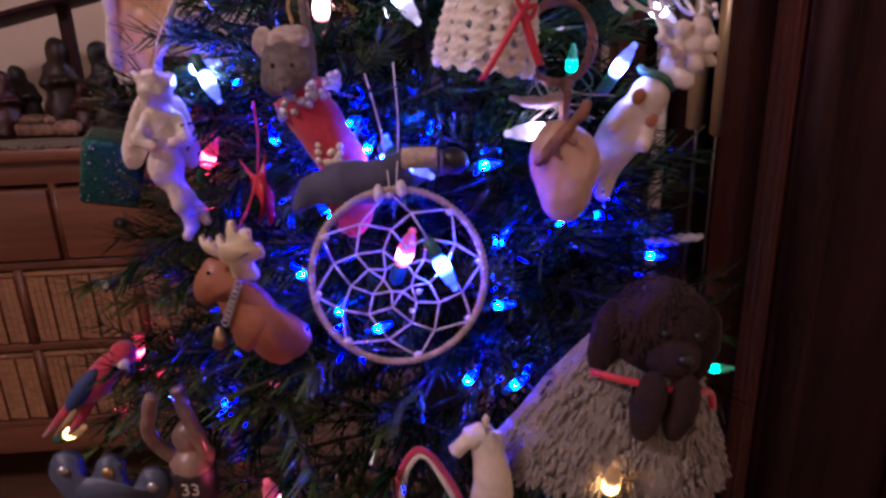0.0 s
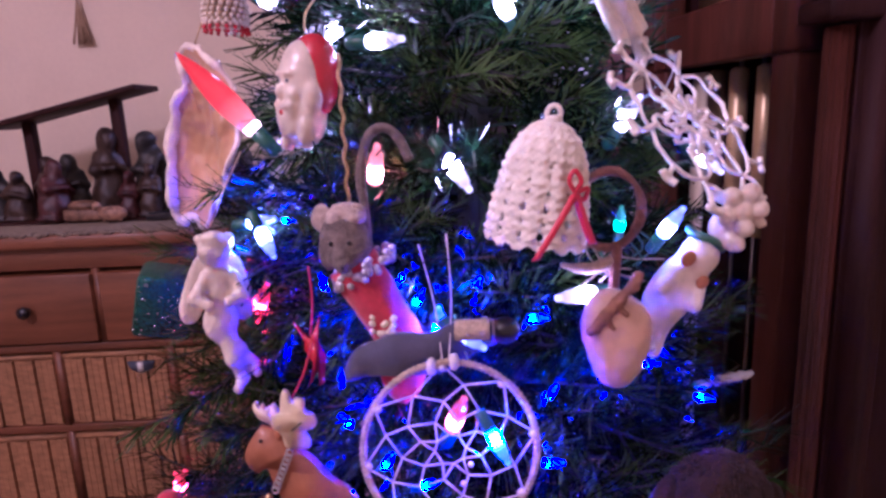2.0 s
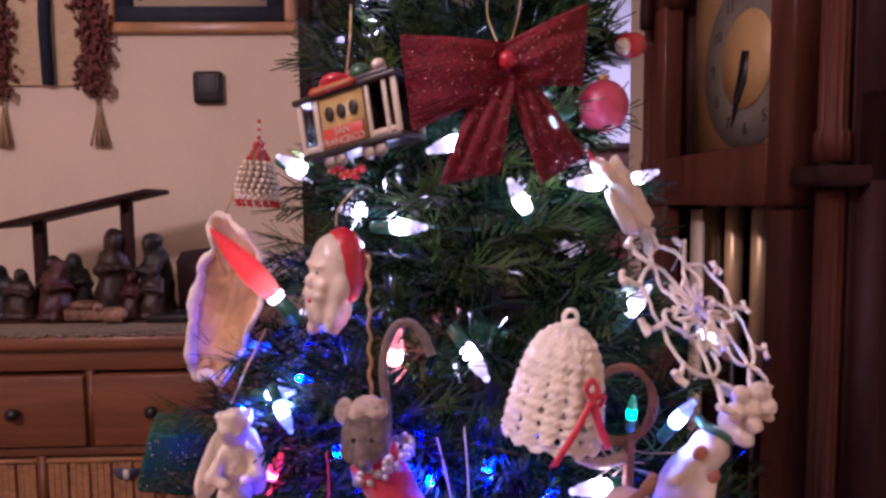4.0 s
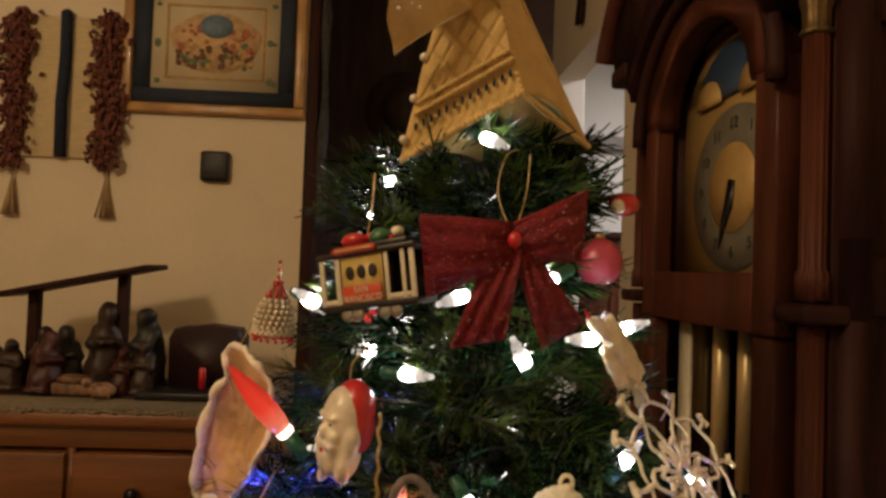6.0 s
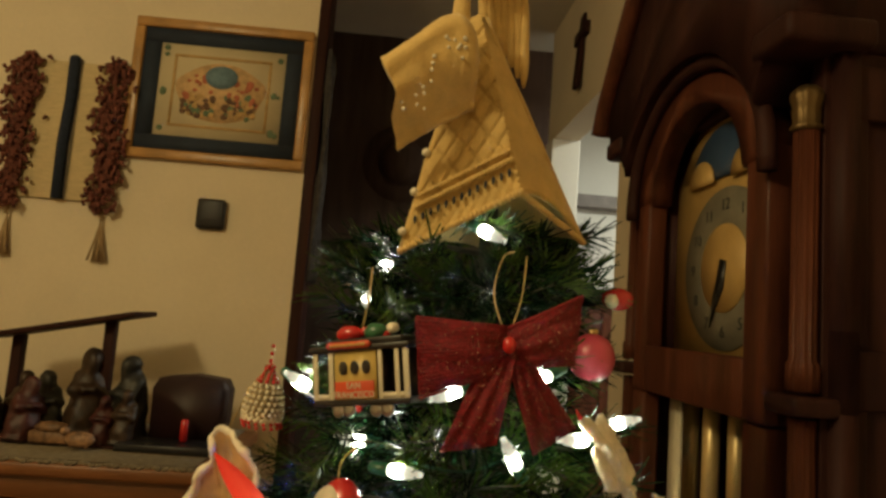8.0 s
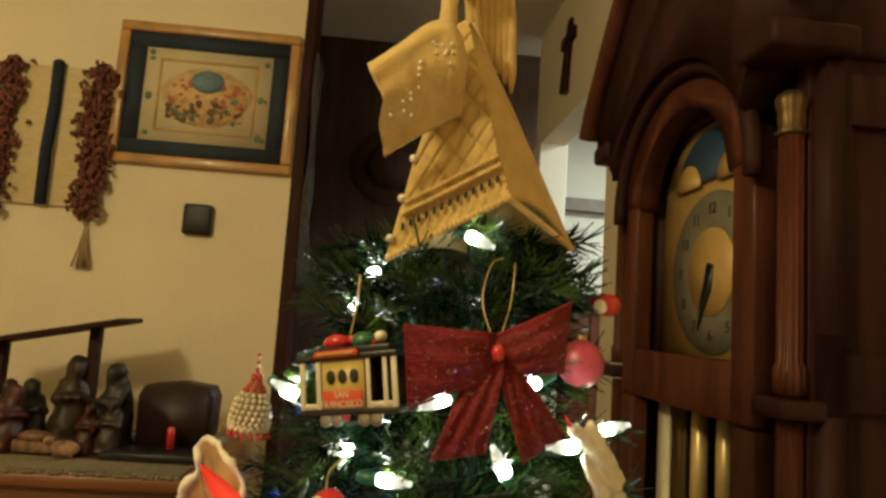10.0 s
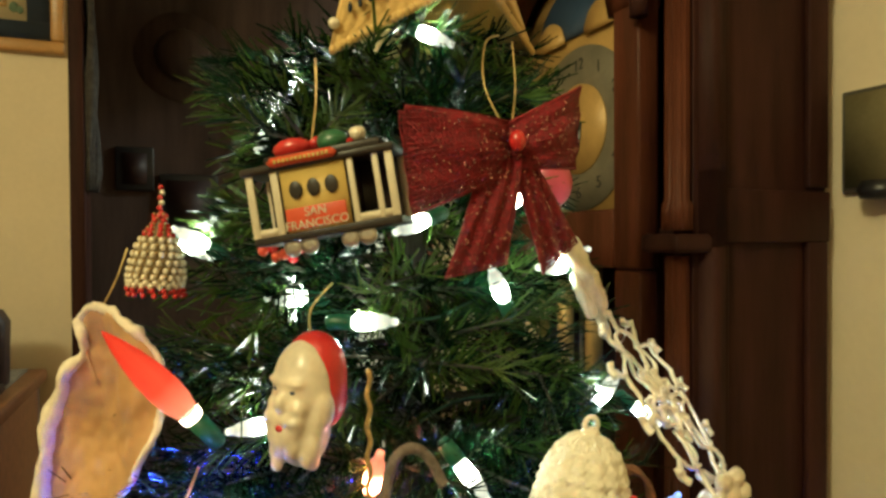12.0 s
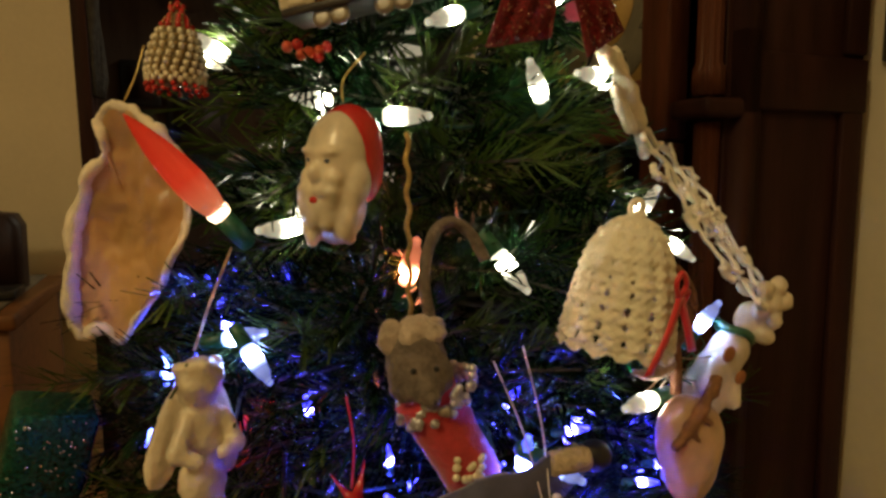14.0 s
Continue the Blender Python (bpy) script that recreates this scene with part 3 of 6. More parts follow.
box(r, -1.58, 1.60, 1.0425, -0.52, 2.10, 1.0485)
for i in range(75):
    ball(r, (-1.58 + i * 0.0143, 1.585 + 0.004 * math.sin(i * 1.7), 1.043), 0.009, 1, 1.3, 0.6, 8)
solid("lace_runner", rough_up(r, 0.004, 25), LACE, ROOM, "cream lace runner laid over the chest", "table runner")


# ---- nativity ----
def stable():
    ob = thing("toy_stable", ROOM @ pose(0, 0, 1.047), "dark wooden lean-to roof on two posts", "toy stable")
    part("roof", boxed(-0.215, -0.09, -0.007, 0.215, 0.07, 0.007, 0.002), CHERRY_DARK_SHADED, ob, at=pose(-0.985, 1.87, 0.304, 0, -12.5, 0))
    for x, h in ((-0.866, 0.325), (-1.112, 0.27)):
        part("post", boxed(x - 0.014, 1.845, 0, x + 0.014, 1.875, h, 0.003), CHERRY_DARK_SHADED, ob)
    part("base", boxed(-1.24, 1.72, 0.0, -0.72, 2.0, 0.008, 0.003), CHERRY_DARK_SHADED, ob)


stable()


def figurine(x, y, h, mat, wide=1.0, lean=0, hood=None, turn=0):
    w = wide
    blobs = [((0, 0, 0.20), (0.25 * w, 0.23, 0.27)), ((0, -0.02, 0.55), (0.17 * w, 0.14, 0.24)), ((0, -0.05, 0.89), (0.080, 0.088, 0.100)), ((0, 0.09, 0.42), (0.22 * w, 0.11, 0.40)), ((0, 0, 0.03), (0.29 * w, 0.26, 0.05)),
             ((-0.16 * w, 0, 0.68), (-0.19 * w, -0.10, 0.50), 0.060), ((-0.19 * w, -0.10, 0.50), (-0.05, -0.22, 0.55), 0.045), ((0.16 * w, 0, 0.68), (0.19 * w, -0.10, 0.48), 0.060), ((0.19 * w, -0.10, 0.48), (0.06, -0.22, 0.57), 0.045),
             ((0, -0.11, 0.82), (0.045, 0.045, 0.075)), ((-0.12 * w, -0.18, 0.02), (-0.06, -0.12, 0.40), 0.040), ((0.13 * w, -0.17, 0.02), (0.08, -0.12, 0.42), 0.040)]
    blobs.append(((0, 0.02, 0.89), (0.125, 0.105, 0.135)) if hood else ((0, 0.01, 0.93), (0.092, 0.092, 0.075)))
    b = blend(blobs, 0.022, 0.036, 0.020, 7)
    for v in b.verts:
        v.co *= h
    solid("nativity_figurine", b, mat, ROOM @ pose(x, y, 1.056, 0, lean, turn), "small painted resin nativity figurine", "figurine", "nativity set")


figurine(-0.910, 1.84, 0.232, RESIN[0], 0.8, 4, True, 25)
figurine(-0.780, 1.83, 0.222, RESIN[3], 0.8, 0, False, -35)
figurine(-0.762, 1.76, 0.14, RESIN[0], 0.9, 3, False)
figurine(-0.815, 1.75, 0.12, RESIN[1], 0.9, 3, True)
figurine(-1.010, 1.74, 0.158, RESIN[1], 1.1, 6, True, 60)
figurine(-0.985, 1.82, 0.168, RESIN[3], 0.9, -5, True, 30)
figurine(-1.055, 1.82, 0.165, RESIN[0], 0.9, 0, False)
figurine(-1.13, 1.78, 0.13, RESIN[0], 1.2, 3, True)
figurine(-1.20, 1.80, 0.14, RESIN[3], 1.3, 3, True)
figurine(-1.27, 1.76, 0.13, RESIN[2], 1.1, 0, False)
b = bmesh.new()
box(b, -0.05, -0.025, 0, 0.05, 0.025, 0.03, 0.006)
ball(b, (0, -0.005, 0.038), 0.022, 2.0, 1, 0.7)
solid("manger_figurine", rough_up(b, 0.004, 60), RESIN[2], ROOM @ pose(-0.925, 1.73, 1.056), "tan resin manger figurine", "figurine", "nativity set")
b = bmesh.new()
ball(b, (0, 0, 0.020), 0.022, 1.7, 1, 0.9)
ball(b, (-0.035, -0.01, 0.040), 0.012)
for x in (-0.02, 0.02):
    tube(b, [(x, -0.006, 0.015), (x, -0.006, 0.0)], 0.005)
solid("sheep_figurine", b, RESIN[4], ROOM @ pose(-0.835, 1.69, 1.056), "small pale resin animal figurine", "figurine", "nativity set")
# leather box and red candle
bx = thing("leather_box", ROOM @ pose(-0.617, 1.86, 1.0495), "dark red leather case standing upright", "case")
part("body", plate(bmesh.new(), [(-0.096, 0), (0.096, 0), (0.100, 0.15), (0.085, 0.178), (0.0, 0.188), (-0.085, 0.178), (-0.100, 0.15)], -0.05, 0.05, 0.008), LEATHER, bx)
part("tray", boxed(-0.14, -0.16, 0.0, 0.11, -0.056, 0.02, 0.004), BLACK, bx)
cd = thing("red_candle", ROOM @ pose(-0.602, 1.76, 1.0715), "small red candle in a glossy holder", "candle")
part("wax", lathe(bmesh.new(), [(0.010, 0), (0.010, 0.055), (0.006, 0.058), (0.001, 0.058)], 12), RED_PAINT, cd)
part("wick", lathe(bmesh.new(), [(0.001, 0.058), (0.001, 0.066)], 6), BLACK, cd)


# ---- longcase clock ----
CLOCK = pose(0.333, 0.957, 0, 0, 0, -84.3)


def clock():
    ob = thing("longcase_clock", CLOCK, "dark cherry longcase clock with brass dial and fluted columns", "clock")
    D, W = 0.25, 0.250
    # case sides and hood take the darker cherry, their shade put into the colour
    side = [part("case_side", boxed(s * W - 0.012, 0.02, 0.0, s * W + 0.012, D, 1.80, 0.002), CHERRY_DARK_SHADED, ob) for s in (-1, 1)]
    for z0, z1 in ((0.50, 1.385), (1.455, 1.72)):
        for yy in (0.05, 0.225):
            part("stile", boxed(W + 0.0125, yy - 0.018, z0, W + 0.021, yy + 0.018, z1, 0.002), CHERRY_DARK_SHADED, side[1])
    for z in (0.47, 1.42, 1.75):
        part("side_rail", boxed(W + 0.0125, 0.03, z - 0.035, W + 0.022, 0.245, z + 0.03, 0.002), CHERRY_DARK_SHADED, side[1])
    part("back_board", boxed(-W, D - 0.015, 0.0, W, D, 1.85), CHERRY_DARK_SHADED, ob)
    part("base", boxed(-0.31, -0.03, 0.0, 0.31, D, 0.42, 0.008), CHERRY, ob)
    # hood door: stiles, rail and arched head
    door = part("hood_door", boxed(-0.155, -0.012, 1.352, 0.155, 0.022, 1.430, 0.004), CHERRY, ob)
    for s in (-1, 1):
        part("door_stile", boxed(min(s * 0.155, s * 0.205), -0.012, 1.352, max(s * 0.155, s * 0.205), 0.022, 1.70, 0.005), CHERRY, door)
    n = 20
    arch = [(0.205 * math.cos(math.pi * i / n), 1.680 + 0.180 * math.sin(math.pi * i / n)) for i in range(n + 1)]
    arch += [(-0.145 * math.cos(math.pi * i / n), 1.680 + 0.132 * math.sin(math.pi * i / n)) for i in range(n + 1)]
    part("door_arch", plate(bmesh.new(), arch, -0.014, 0.024, 0.003), CHERRY, door)
    mold = [Vector((0.215 * math.cos(math.pi * i / n), -0.02, 1.680 + 0.188 * math.sin(math.pi * i / n))) for i in range(n + 1)]
    part("arch_moulding", tube(bmesh.new(), [mold[0] + Vector((0, 0, -0.02))] + mold + [mold[-1] + Vector((0, 0, -0.02))], 0.012, 8), CHERRY_DARK_SHADED, door)
    # hood front above the door, with swan neck top
    hood = [(-0.290, 1.80), (-0.23, 1.80)]
    hood += [(-0.225 * math.cos(math.pi * i / n), 1.682 + 0.195 * math.sin(math.pi * i / n)) for i in range(2, n - 1)]
    hood += [(0.23, 1.80), (0.290, 1.80), (0.305, 1.86), (0.30, 1.93), (0.22, 1.99), (0.14, 2.07), (0.07, 2.12), (0.04, 2.10), (0.035, 2.02), (-0.035, 2.02),
             (-0.04, 2.10), (-0.07, 2.12), (-0.14, 2.07), (-0.22, 1.99), (-0.30, 1.93), (-0.305, 1.86)]
    part("hood_front", plate(bmesh.new(), hood, -0.045, 0.03, 0.006), CHERRY_DARK_SHADED, ob)
    part("hood_roof", boxed(-0.27, 0.03, 1.80, 0.27, D, 1.90, 0.01), CHERRY_DARK_SHADED, ob)
    for s in (-1, 1):
        pts = [(s * 0.335, -0.050, 1.855), (s * 0.30, -0.050, 1.915), (s * 0.23, -0.055, 1.975), (s * 0.15, -0.055, 2.065), (s * 0.08, -0.055, 2.125)]
        part("swan_neck", tube(bmesh.new(), curve_points(pts, 5), 0.020, 8), CHERRY, ob)
        part("cornice", boxed(min(s * 0.22, s * 0.300), -0.050, 1.79, max(s * 0.22, s * 0.300), 0.06, 1.825, 0.008), CHERRY_DARK_SHADED, ob)
    part("finial", lathe(bmesh.new(), [(0.012, 2.02), (0.02, 2.04), (0.012, 2.06), (0.028, 2.09), (0.018, 2.12), (0.004, 2.17)], 14, pose(0, 0, 0)), CHERRY_DARK_SHADED, ob)
    # fluted columns with brass capitals, a pair at the hood and a pair at the trunk
    for s in (-1, 1):
        for z0, z1 in ((1.40, 1.70), (0.50, 1.37)):
            col = part("column", lathe(bmesh.new(), [(0.0165, z0), (0.0165, z0 + 0.03), (0.0135, z0 + 0.035), (0.0130, z1)], 48, pose(s * 0.252, 0.005, 0), 0.10, 12), CHERRY, ob)
            if z0 > 1:
                part("capital", lathe(bmesh.new(), [(0.013, z1), (0.0185, z1 + 0.004), (0.0145, z1 + 0.008), (0.0155, z1 + 0.030), (0.0185, z1 + 0.040), (0.017, z1 + 0.048), (0.010, z1 + 0.055)], 40, pose(s * 0.252, 0.005, 0), 0.05, 10), OLD_BRASS, col, "brass capital")
            part("backing", boxed(s * 0.252 - 0.03, 0.028, z0 - 0.02, s * 0.252 + 0.03, 0.05, z1 + 0.10), CHERRY_DARK_SHADED, col)
    part("waist_moulding", boxed(0.222, -0.025, 1.374, 0.282, 0.04, 1.396, 0.006), CHERRY_DARK_SHADED, ob)
    part("waist_moulding", boxed(-0.282, -0.025, 1.374, -0.222, 0.04, 1.396, 0.006), CHERRY_DARK_SHADED, ob)
    # dial
    dial = part("dial", boxed(-0.165, 0.046, 1.425, 0.165, 0.052, 1.76), DIAL, ob, "brass dial with silvered ring")
    part("chapter_ring", lathe(bmesh.new(), [(0.070, 0), (0.127, 0), (0.127, 0.003), (0.070, 0.003)], 48, pose(0.006, 0.0455, 1.560, 90)), CHAPTER, dial)
    part("dial_centre", lathe(bmesh.new(), [(0.001, 0), (0.069, 0), (0.069, 0.002), (0.001, 0.002)], 40, pose(0.006, 0.0424, 1.560, 90)), DIAL, dial)
    for k in range(1, 13):
        a = math.radians(90 - 30 * k)
        num = bpy.data.curves.new("numeral", "FONT")
        num.body, num.size, num.extrude, num.align_x, num.align_y = str(k), 0.026, 0.0004, "CENTER", "CENTER"
        o = new("numeral", num)
        o.parent = dial
        o.matrix_basis = pose(0.006 + 0.099 * math.cos(a), 0.0420, 1.560 + 0.099 * math.sin(a), 90)
        num.materials.append(BLACK)
    for deg, ln, wd in ((192, 0.060, 0.009), (200, 0.098, 0.0065)):
        a = math.radians(90 - deg)
        hd = bmesh.new()
        plate(hd, [(-wd, -0.012), (wd, -0.012), (wd * 1.3, ln * 0.5), (wd * 0.7, ln * 0.7), (0, ln), (-wd * 0.7, ln * 0.7), (-wd * 1.3, ln * 0.5)], -0.001, 0.001)
        part("hand", hd, BLACK, dial, "black pierced clock hand", at=pose(0.006, 0.039, 1.560) @ pose(0, 0, 0, 0, deg, 0))
    moon = [(0.150 * math.cos(math.pi * i / n), 1.715 + 0.105 * math.sin(math.pi * i / n)) for i in range(n + 1)]
    part("arch_plate", plate(bmesh.new(), moon, 0.046, 0.052), DIAL, dial)
    part("moon_disc", plate(bmesh.new(), [(0.105 * math.cos(math.pi * i / n), 1.706 + 0.085 * math.sin(math.pi * i / n)) for i in range(n + 1)], 0.041, 0.0455), MOON_BLUE, dial, "blue moon disc")
    for s in (-1, 1):
        part("moon_hump", plate(bmesh.new(), [(s * 0.066 + 0.040 * math.cos(math.pi * i / 12), 1.700 + 0.042 * math.sin(math.pi * i / 12)) for i in range(13)], 0.037, 0.0405), DIAL, dial)
    # inner faces of the hood, the shade in there painted with the darker cherry
    part("inner_wall", boxed(-0.20, 0.025, 1.40, -0.168, 0.10, 1.75), CHERRY_DARK_SHADED, ob)
    part("inner_floor", boxed(-0.20, 0.026, 1.392, 0.20, 0.20, 1.404), CHERRY_DARK_SHADED, ob)
    # trunk door with chime pipes and weights
    tdoor = part("trunk_door", boxed(-0.155, -0.010, 0.50, 0.155, 0.020, 0.58, 0.004), CHERRY, ob)
    for s in (-1, 1):
        part("door_stile", boxed(min(s * 0.155, s * 0.205), -0.010, 0.50, max(s * 0.155, s * 0.205), 0.020, 1.350, 0.004), CHERRY, tdoor)
    for x, y, zb, r in ((-0.148, 0.075, 1.16, 0.014), (-0.078, 0.075, 1.10, 0.014), (0.0, 0.075, 1.10, 0.014)):
        part("chime_pipe", lathe(bmesh.new(), [(r * 0.6, zb), (r, zb + 0.004), (r, 1.345), (r * 0.5, 1.35)], 18, pose(x, y, 0)), material("polished_tube", (0.62, 0.47, 0.22), 0.35, metal=0.45, vary=0.08), ob, "polished brass tube")
    for x in (-0.148, -0.078):
        part("cable", tube(bmesh.new(), [(x - 0.03, 0.13, 0.6), (x - 0.03, 0.13, 1.38)], 0.004, 6), STEEL, ob)
    # ivory strip added in place of the light reflected in the trunk
    part("painted_reflection", boxed(-0.145, 0.034, 0.6, -0.105, 0.040, 1.345), WHITE_CAR, ob, "pale strip inside the case, painted as reflected light")
    return ob


clock()


# ---- the tree ----
AXIS = Vector((-0.01, 0.53, 0))


def reach(z, phi):
    return (0.035 + max(0.0, 1.62 - z) * 0.325) * (1 + (0.22 if math.cos(phi) < 0 else -0.14) * abs(math.cos(phi)))


# places kept free of needles, where an ornament hangs: centre and radius
CLEAR = [((-0.027, 0.31, 1.134), 0.046), ((0.022, 0.345, 1.262), 0.036), ((-0.078, 0.34, 1.235), 0.028), ((-0.055, 0.345, 1.195), 0.028), ((-0.103, 0.374, 1.316), 0.028),
         ((-0.212, 0.47, 1.308), 0.042), ((-0.176, 0.438, 1.325), 0.03), ((-0.16, 0.375, 1.20), 0.030), ((-0.172, 0.46, 1.395), 0.026), ((-0.089, 0.39, 1.415), 0.036),
         ((-0.03, 0.365, 1.43), 0.035), ((0.02, 0.37, 1.43), 0.035), ((0.0, 0.37, 1.395), 0.03), ((0.115, 0.41, 1.285), 0.05), ((0.09, 0.45, 1.36), 0.028), ((0.108, 0.385, 1.19), 0.033),
         ((0.061, 0.345, 1.18), 0.028), ((-0.109, 0.32, 1.11), 0.04), ((0.097, 0.32, 1.06), 0.06), ((-0.195, 0.304, 1.02), 0.045), ((-0.10, 0.43, 1.45), 0.022), ((-0.15, 0.31, 1.03), 0.025), ((-0.05, 0.35, 1.28), 0.02)]


def grow_tree():
    tree = thing("christmas_tree", pose(AXIS.x, AXIS.y, 0), "green artificial christmas tree hung with ornaments and lights", "christmas tree")
    part("trunk", tube(bmesh.new(), [(0, 0, 0.02), (0, 0, 0.6), (0, 0, 1.2), (0, 0, 1.64)], 0.022, 10, [1.2, 1.0, 0.7, 0.25]), BARK, tree)
    stand = bmesh.new()
    for i in range(4):
        a = math.pi / 4 + i * math.pi / 2
        tube(stand, [(0, 0, 0.10), (0.2 * math.cos(a), 0.2 * math.sin(a), 0.04), (0.3 * math.cos(a), 0.3 * math.sin(a), 0.012)], 0.012, 6)
    part("stand", stand, BLACK, tree)
    rnd = random.Random(11)
    limbs = bmesh.new()
    twigs = []
    z = 0.42
    while z < 1.545:
        r0 = reach(z, math.pi / 2)
        near = z > 0.93
        n = max(7, int((74 if near else 36) * r0))
        off = rnd.random() * 6.28
        for i in range(n):
            phi = off + 2 * math.pi * (i + rnd.uniform(-0.3, 0.3)) / n
            front = math.sin(phi) < 0.35
            R = reach(z, phi) * rnd.uniform(0.80, 1.04)
            d = Vector((math.cos(phi), math.sin(phi), 0))
            zz = z + rnd.uniform(-0.012, 0.012)
            rise = R * rnd.uniform(-0.10, 0.30)
            p0, p1, p2 = Vector((0, 0, zz)), d * R * 0.55 + Vector((0, 0, zz + rise * 0.2)), d * R + Vector((0, 0, zz + rise))
            tube(limbs, [p0, p1, p2], 0.0022, 4, [1.3, 1, 0.4])
            twigs.append((p1 - (p1 - p0) * 0.35, p2, front and near))
            side = Vector((-d.y, d.x, 0))
            for k in range(6 if near else 3):
                u = rnd.uniform(0.25, 0.85)
                q = p0.lerp(p1, u * 2) if u < 0.5 else p1.lerp(p2, u * 2 - 1)
                w = (d * rnd.uniform(0.5, 1.0) + side * (1 if k % 2 else -1) * rnd.uniform(0.35, 0.95) + Vector((0, 0, rnd.uniform(-0.30, 0.45)))).normalized()
                e = q + w * min(0.085, 0.030 + R * 0.26) * rnd.uniform(0.7, 1.1)
                tube(limbs, [q, e], 0.0013, 3, [1.2, 0.5])
                twigs.append((q, e, front and near))
        z += 0.030 if near else 0.07
    for deg, zz, R, rise in ((186, 1.462, 0.128, 0.032), (202, 1.450, 0.125, 0.030), (172, 1.478, 0.110, 0.026), (218, 1.440, 0.135, 0.012), (-4, 1.455, 0.072, 0.020), (-26, 1.462, 0.084, 0.020),
                             (6, 1.500, 0.078, 0.034), (-50, 1.485, 0.080, 0.010), (232, 1.485, 0.095, 0.010)):
        d = Vector((math.cos(math.radians(deg)), math.sin(math.radians(deg)), 0))
        p0, p2 = Vector((0, 0, zz)), d * R + Vector((0, 0, zz + rise))
        tube(limbs, [p0, p2], 0.0020, 4, [1.2, 0.4])
        twigs.append((p0.lerp(p2, 0.3), p2, True))
        side = Vector((-d.y, d.x, 0))
        for k in range(6):
            q = p0.lerp(p2, rnd.uniform(0.45, 0.85))
            e = q + (d + side * (1 if k % 2 else -1) * rnd.uniform(0.4, 0.9) + Vector((0, 0, rnd.uniform(0, 0.5)))).normalized() * rnd.uniform(0.030, 0.045)
            tube(limbs, [q, e], 0.0013, 3, [1.2, 0.5])
            twigs.append((q, e, True))
    tagged(part("branch_work", limbs, BARK, tree), kind="stuff")
    rng = np.random.default_rng(4)
    base, tips, wide, young = [], [], [], []
    for a, b, near in twigs:
        a, b = np.array(a), np.array(b)
        L = np.linalg.norm(b - a)
        d = (b - a) / L
        n = int(L / (0.00150 if near else 0.0030))
        u = rng.random(n)
        u[: n // 8] = rng.uniform(0.93, 1.0, n // 8)
        p = a + (b - a) * u[:, None]
        s1 = np.cross(d, [0.3, 0.5, 0.81])
        s1 /= np.linalg.norm(s1)
        s2 = np.cross(d, s1)
        az = rng.random(n) * 2 * np.pi
        sp = rng.uniform(0.60, 1.02, n) * (1 - 0.35 * u)
        w = d * np.cos(sp)[:, None] + (s1 * np.cos(az)[:, None] + s2 * np.sin(az)[:, None]) * np.sin(sp)[:, None]
        base.append(p)
        tips.append(p + w * (rng.uniform(0.016, 0.028, n) * (1.0 if near else 1.3))[:, None])
        wide.append(rng.uniform(0.00075, 0.00115, n) * (1.0 if near else 1.4))
        young.append(np.full(n, rng.random() < 0.35))
    base, tips, wide, young = np.concatenate(base), np.concatenate(tips), np.concatenate(wide), np.concatenate(young)
    mid = (base + tips) / 2 + np.array(AXIS)
    keep = np.ones(len(mid), bool)
    for c, r in CLEAR:
        o = np.array([c[0] - AXIS.x, c[1] - AXIS.y, 0])
        o /= np.linalg.norm(o)
        v = mid - np.array(c)
        al = v @ o
        pe = np.linalg.norm(v - al[:, None] * o, axis=1)
        keep &= ~((al > -0.012) & (pe < r))
    for flag, name, mat in ((False, "needles", NEEDLE), (True, "young_needles", NEEDLE_TIP)):
        sel = keep & (young == flag)
        p, q, wd = base[sel], tips[sel], wide[sel]
        d = q - p
        d /= np.linalg.norm(d, axis=1)[:, None]
        s1 = np.cross(d, [0.3, 0.5, 0.81])
        s1 /= np.linalg.norm(s1, axis=1)[:, None]
        s2 = np.cross(d, s1)
        n = len(p)
        # a flat strip of foil with a ridge, a little narrower at its blunt end
        verts = np.empty((n, 6, 3))
        for k, (across, lift) in enumerate(((-1, 0), (1, 0), (0, 0.45))):
            o = (s1 * across + s2 * lift) * wd[:, None]
            verts[:, k], verts[:, 3 + k] = p + o, q + o * 0.62
        i = np.arange(n)[:, None, None] * 6
        faces = (i + np.array([[0, 1, 4], [0, 4, 3], [1, 2, 5], [1, 5, 4], [2, 0, 3], [2, 3, 5], [3, 4, 5]])).reshape(-1, 3)
        me = bpy.data.meshes.new(name)
        me.from_pydata(verts.reshape(-1, 3).tolist(), [], faces.tolist())
        me.materials.append(mat)
        ob = new(name, me)
        ob.parent = tree
        tagged(ob, kind="stuff")
    return tree


TREE = grow_tree()

# ---- lights on the tree ----
BULB_BODY = [(0.0036, 0.0), (0.0046, 0.002), (0.0050, 0.006), (0.0050, 0.014), (0.0042, 0.020), (0.0026, 0.0235), (0.0022, 0.0270), (0.0006, 0.0280)]


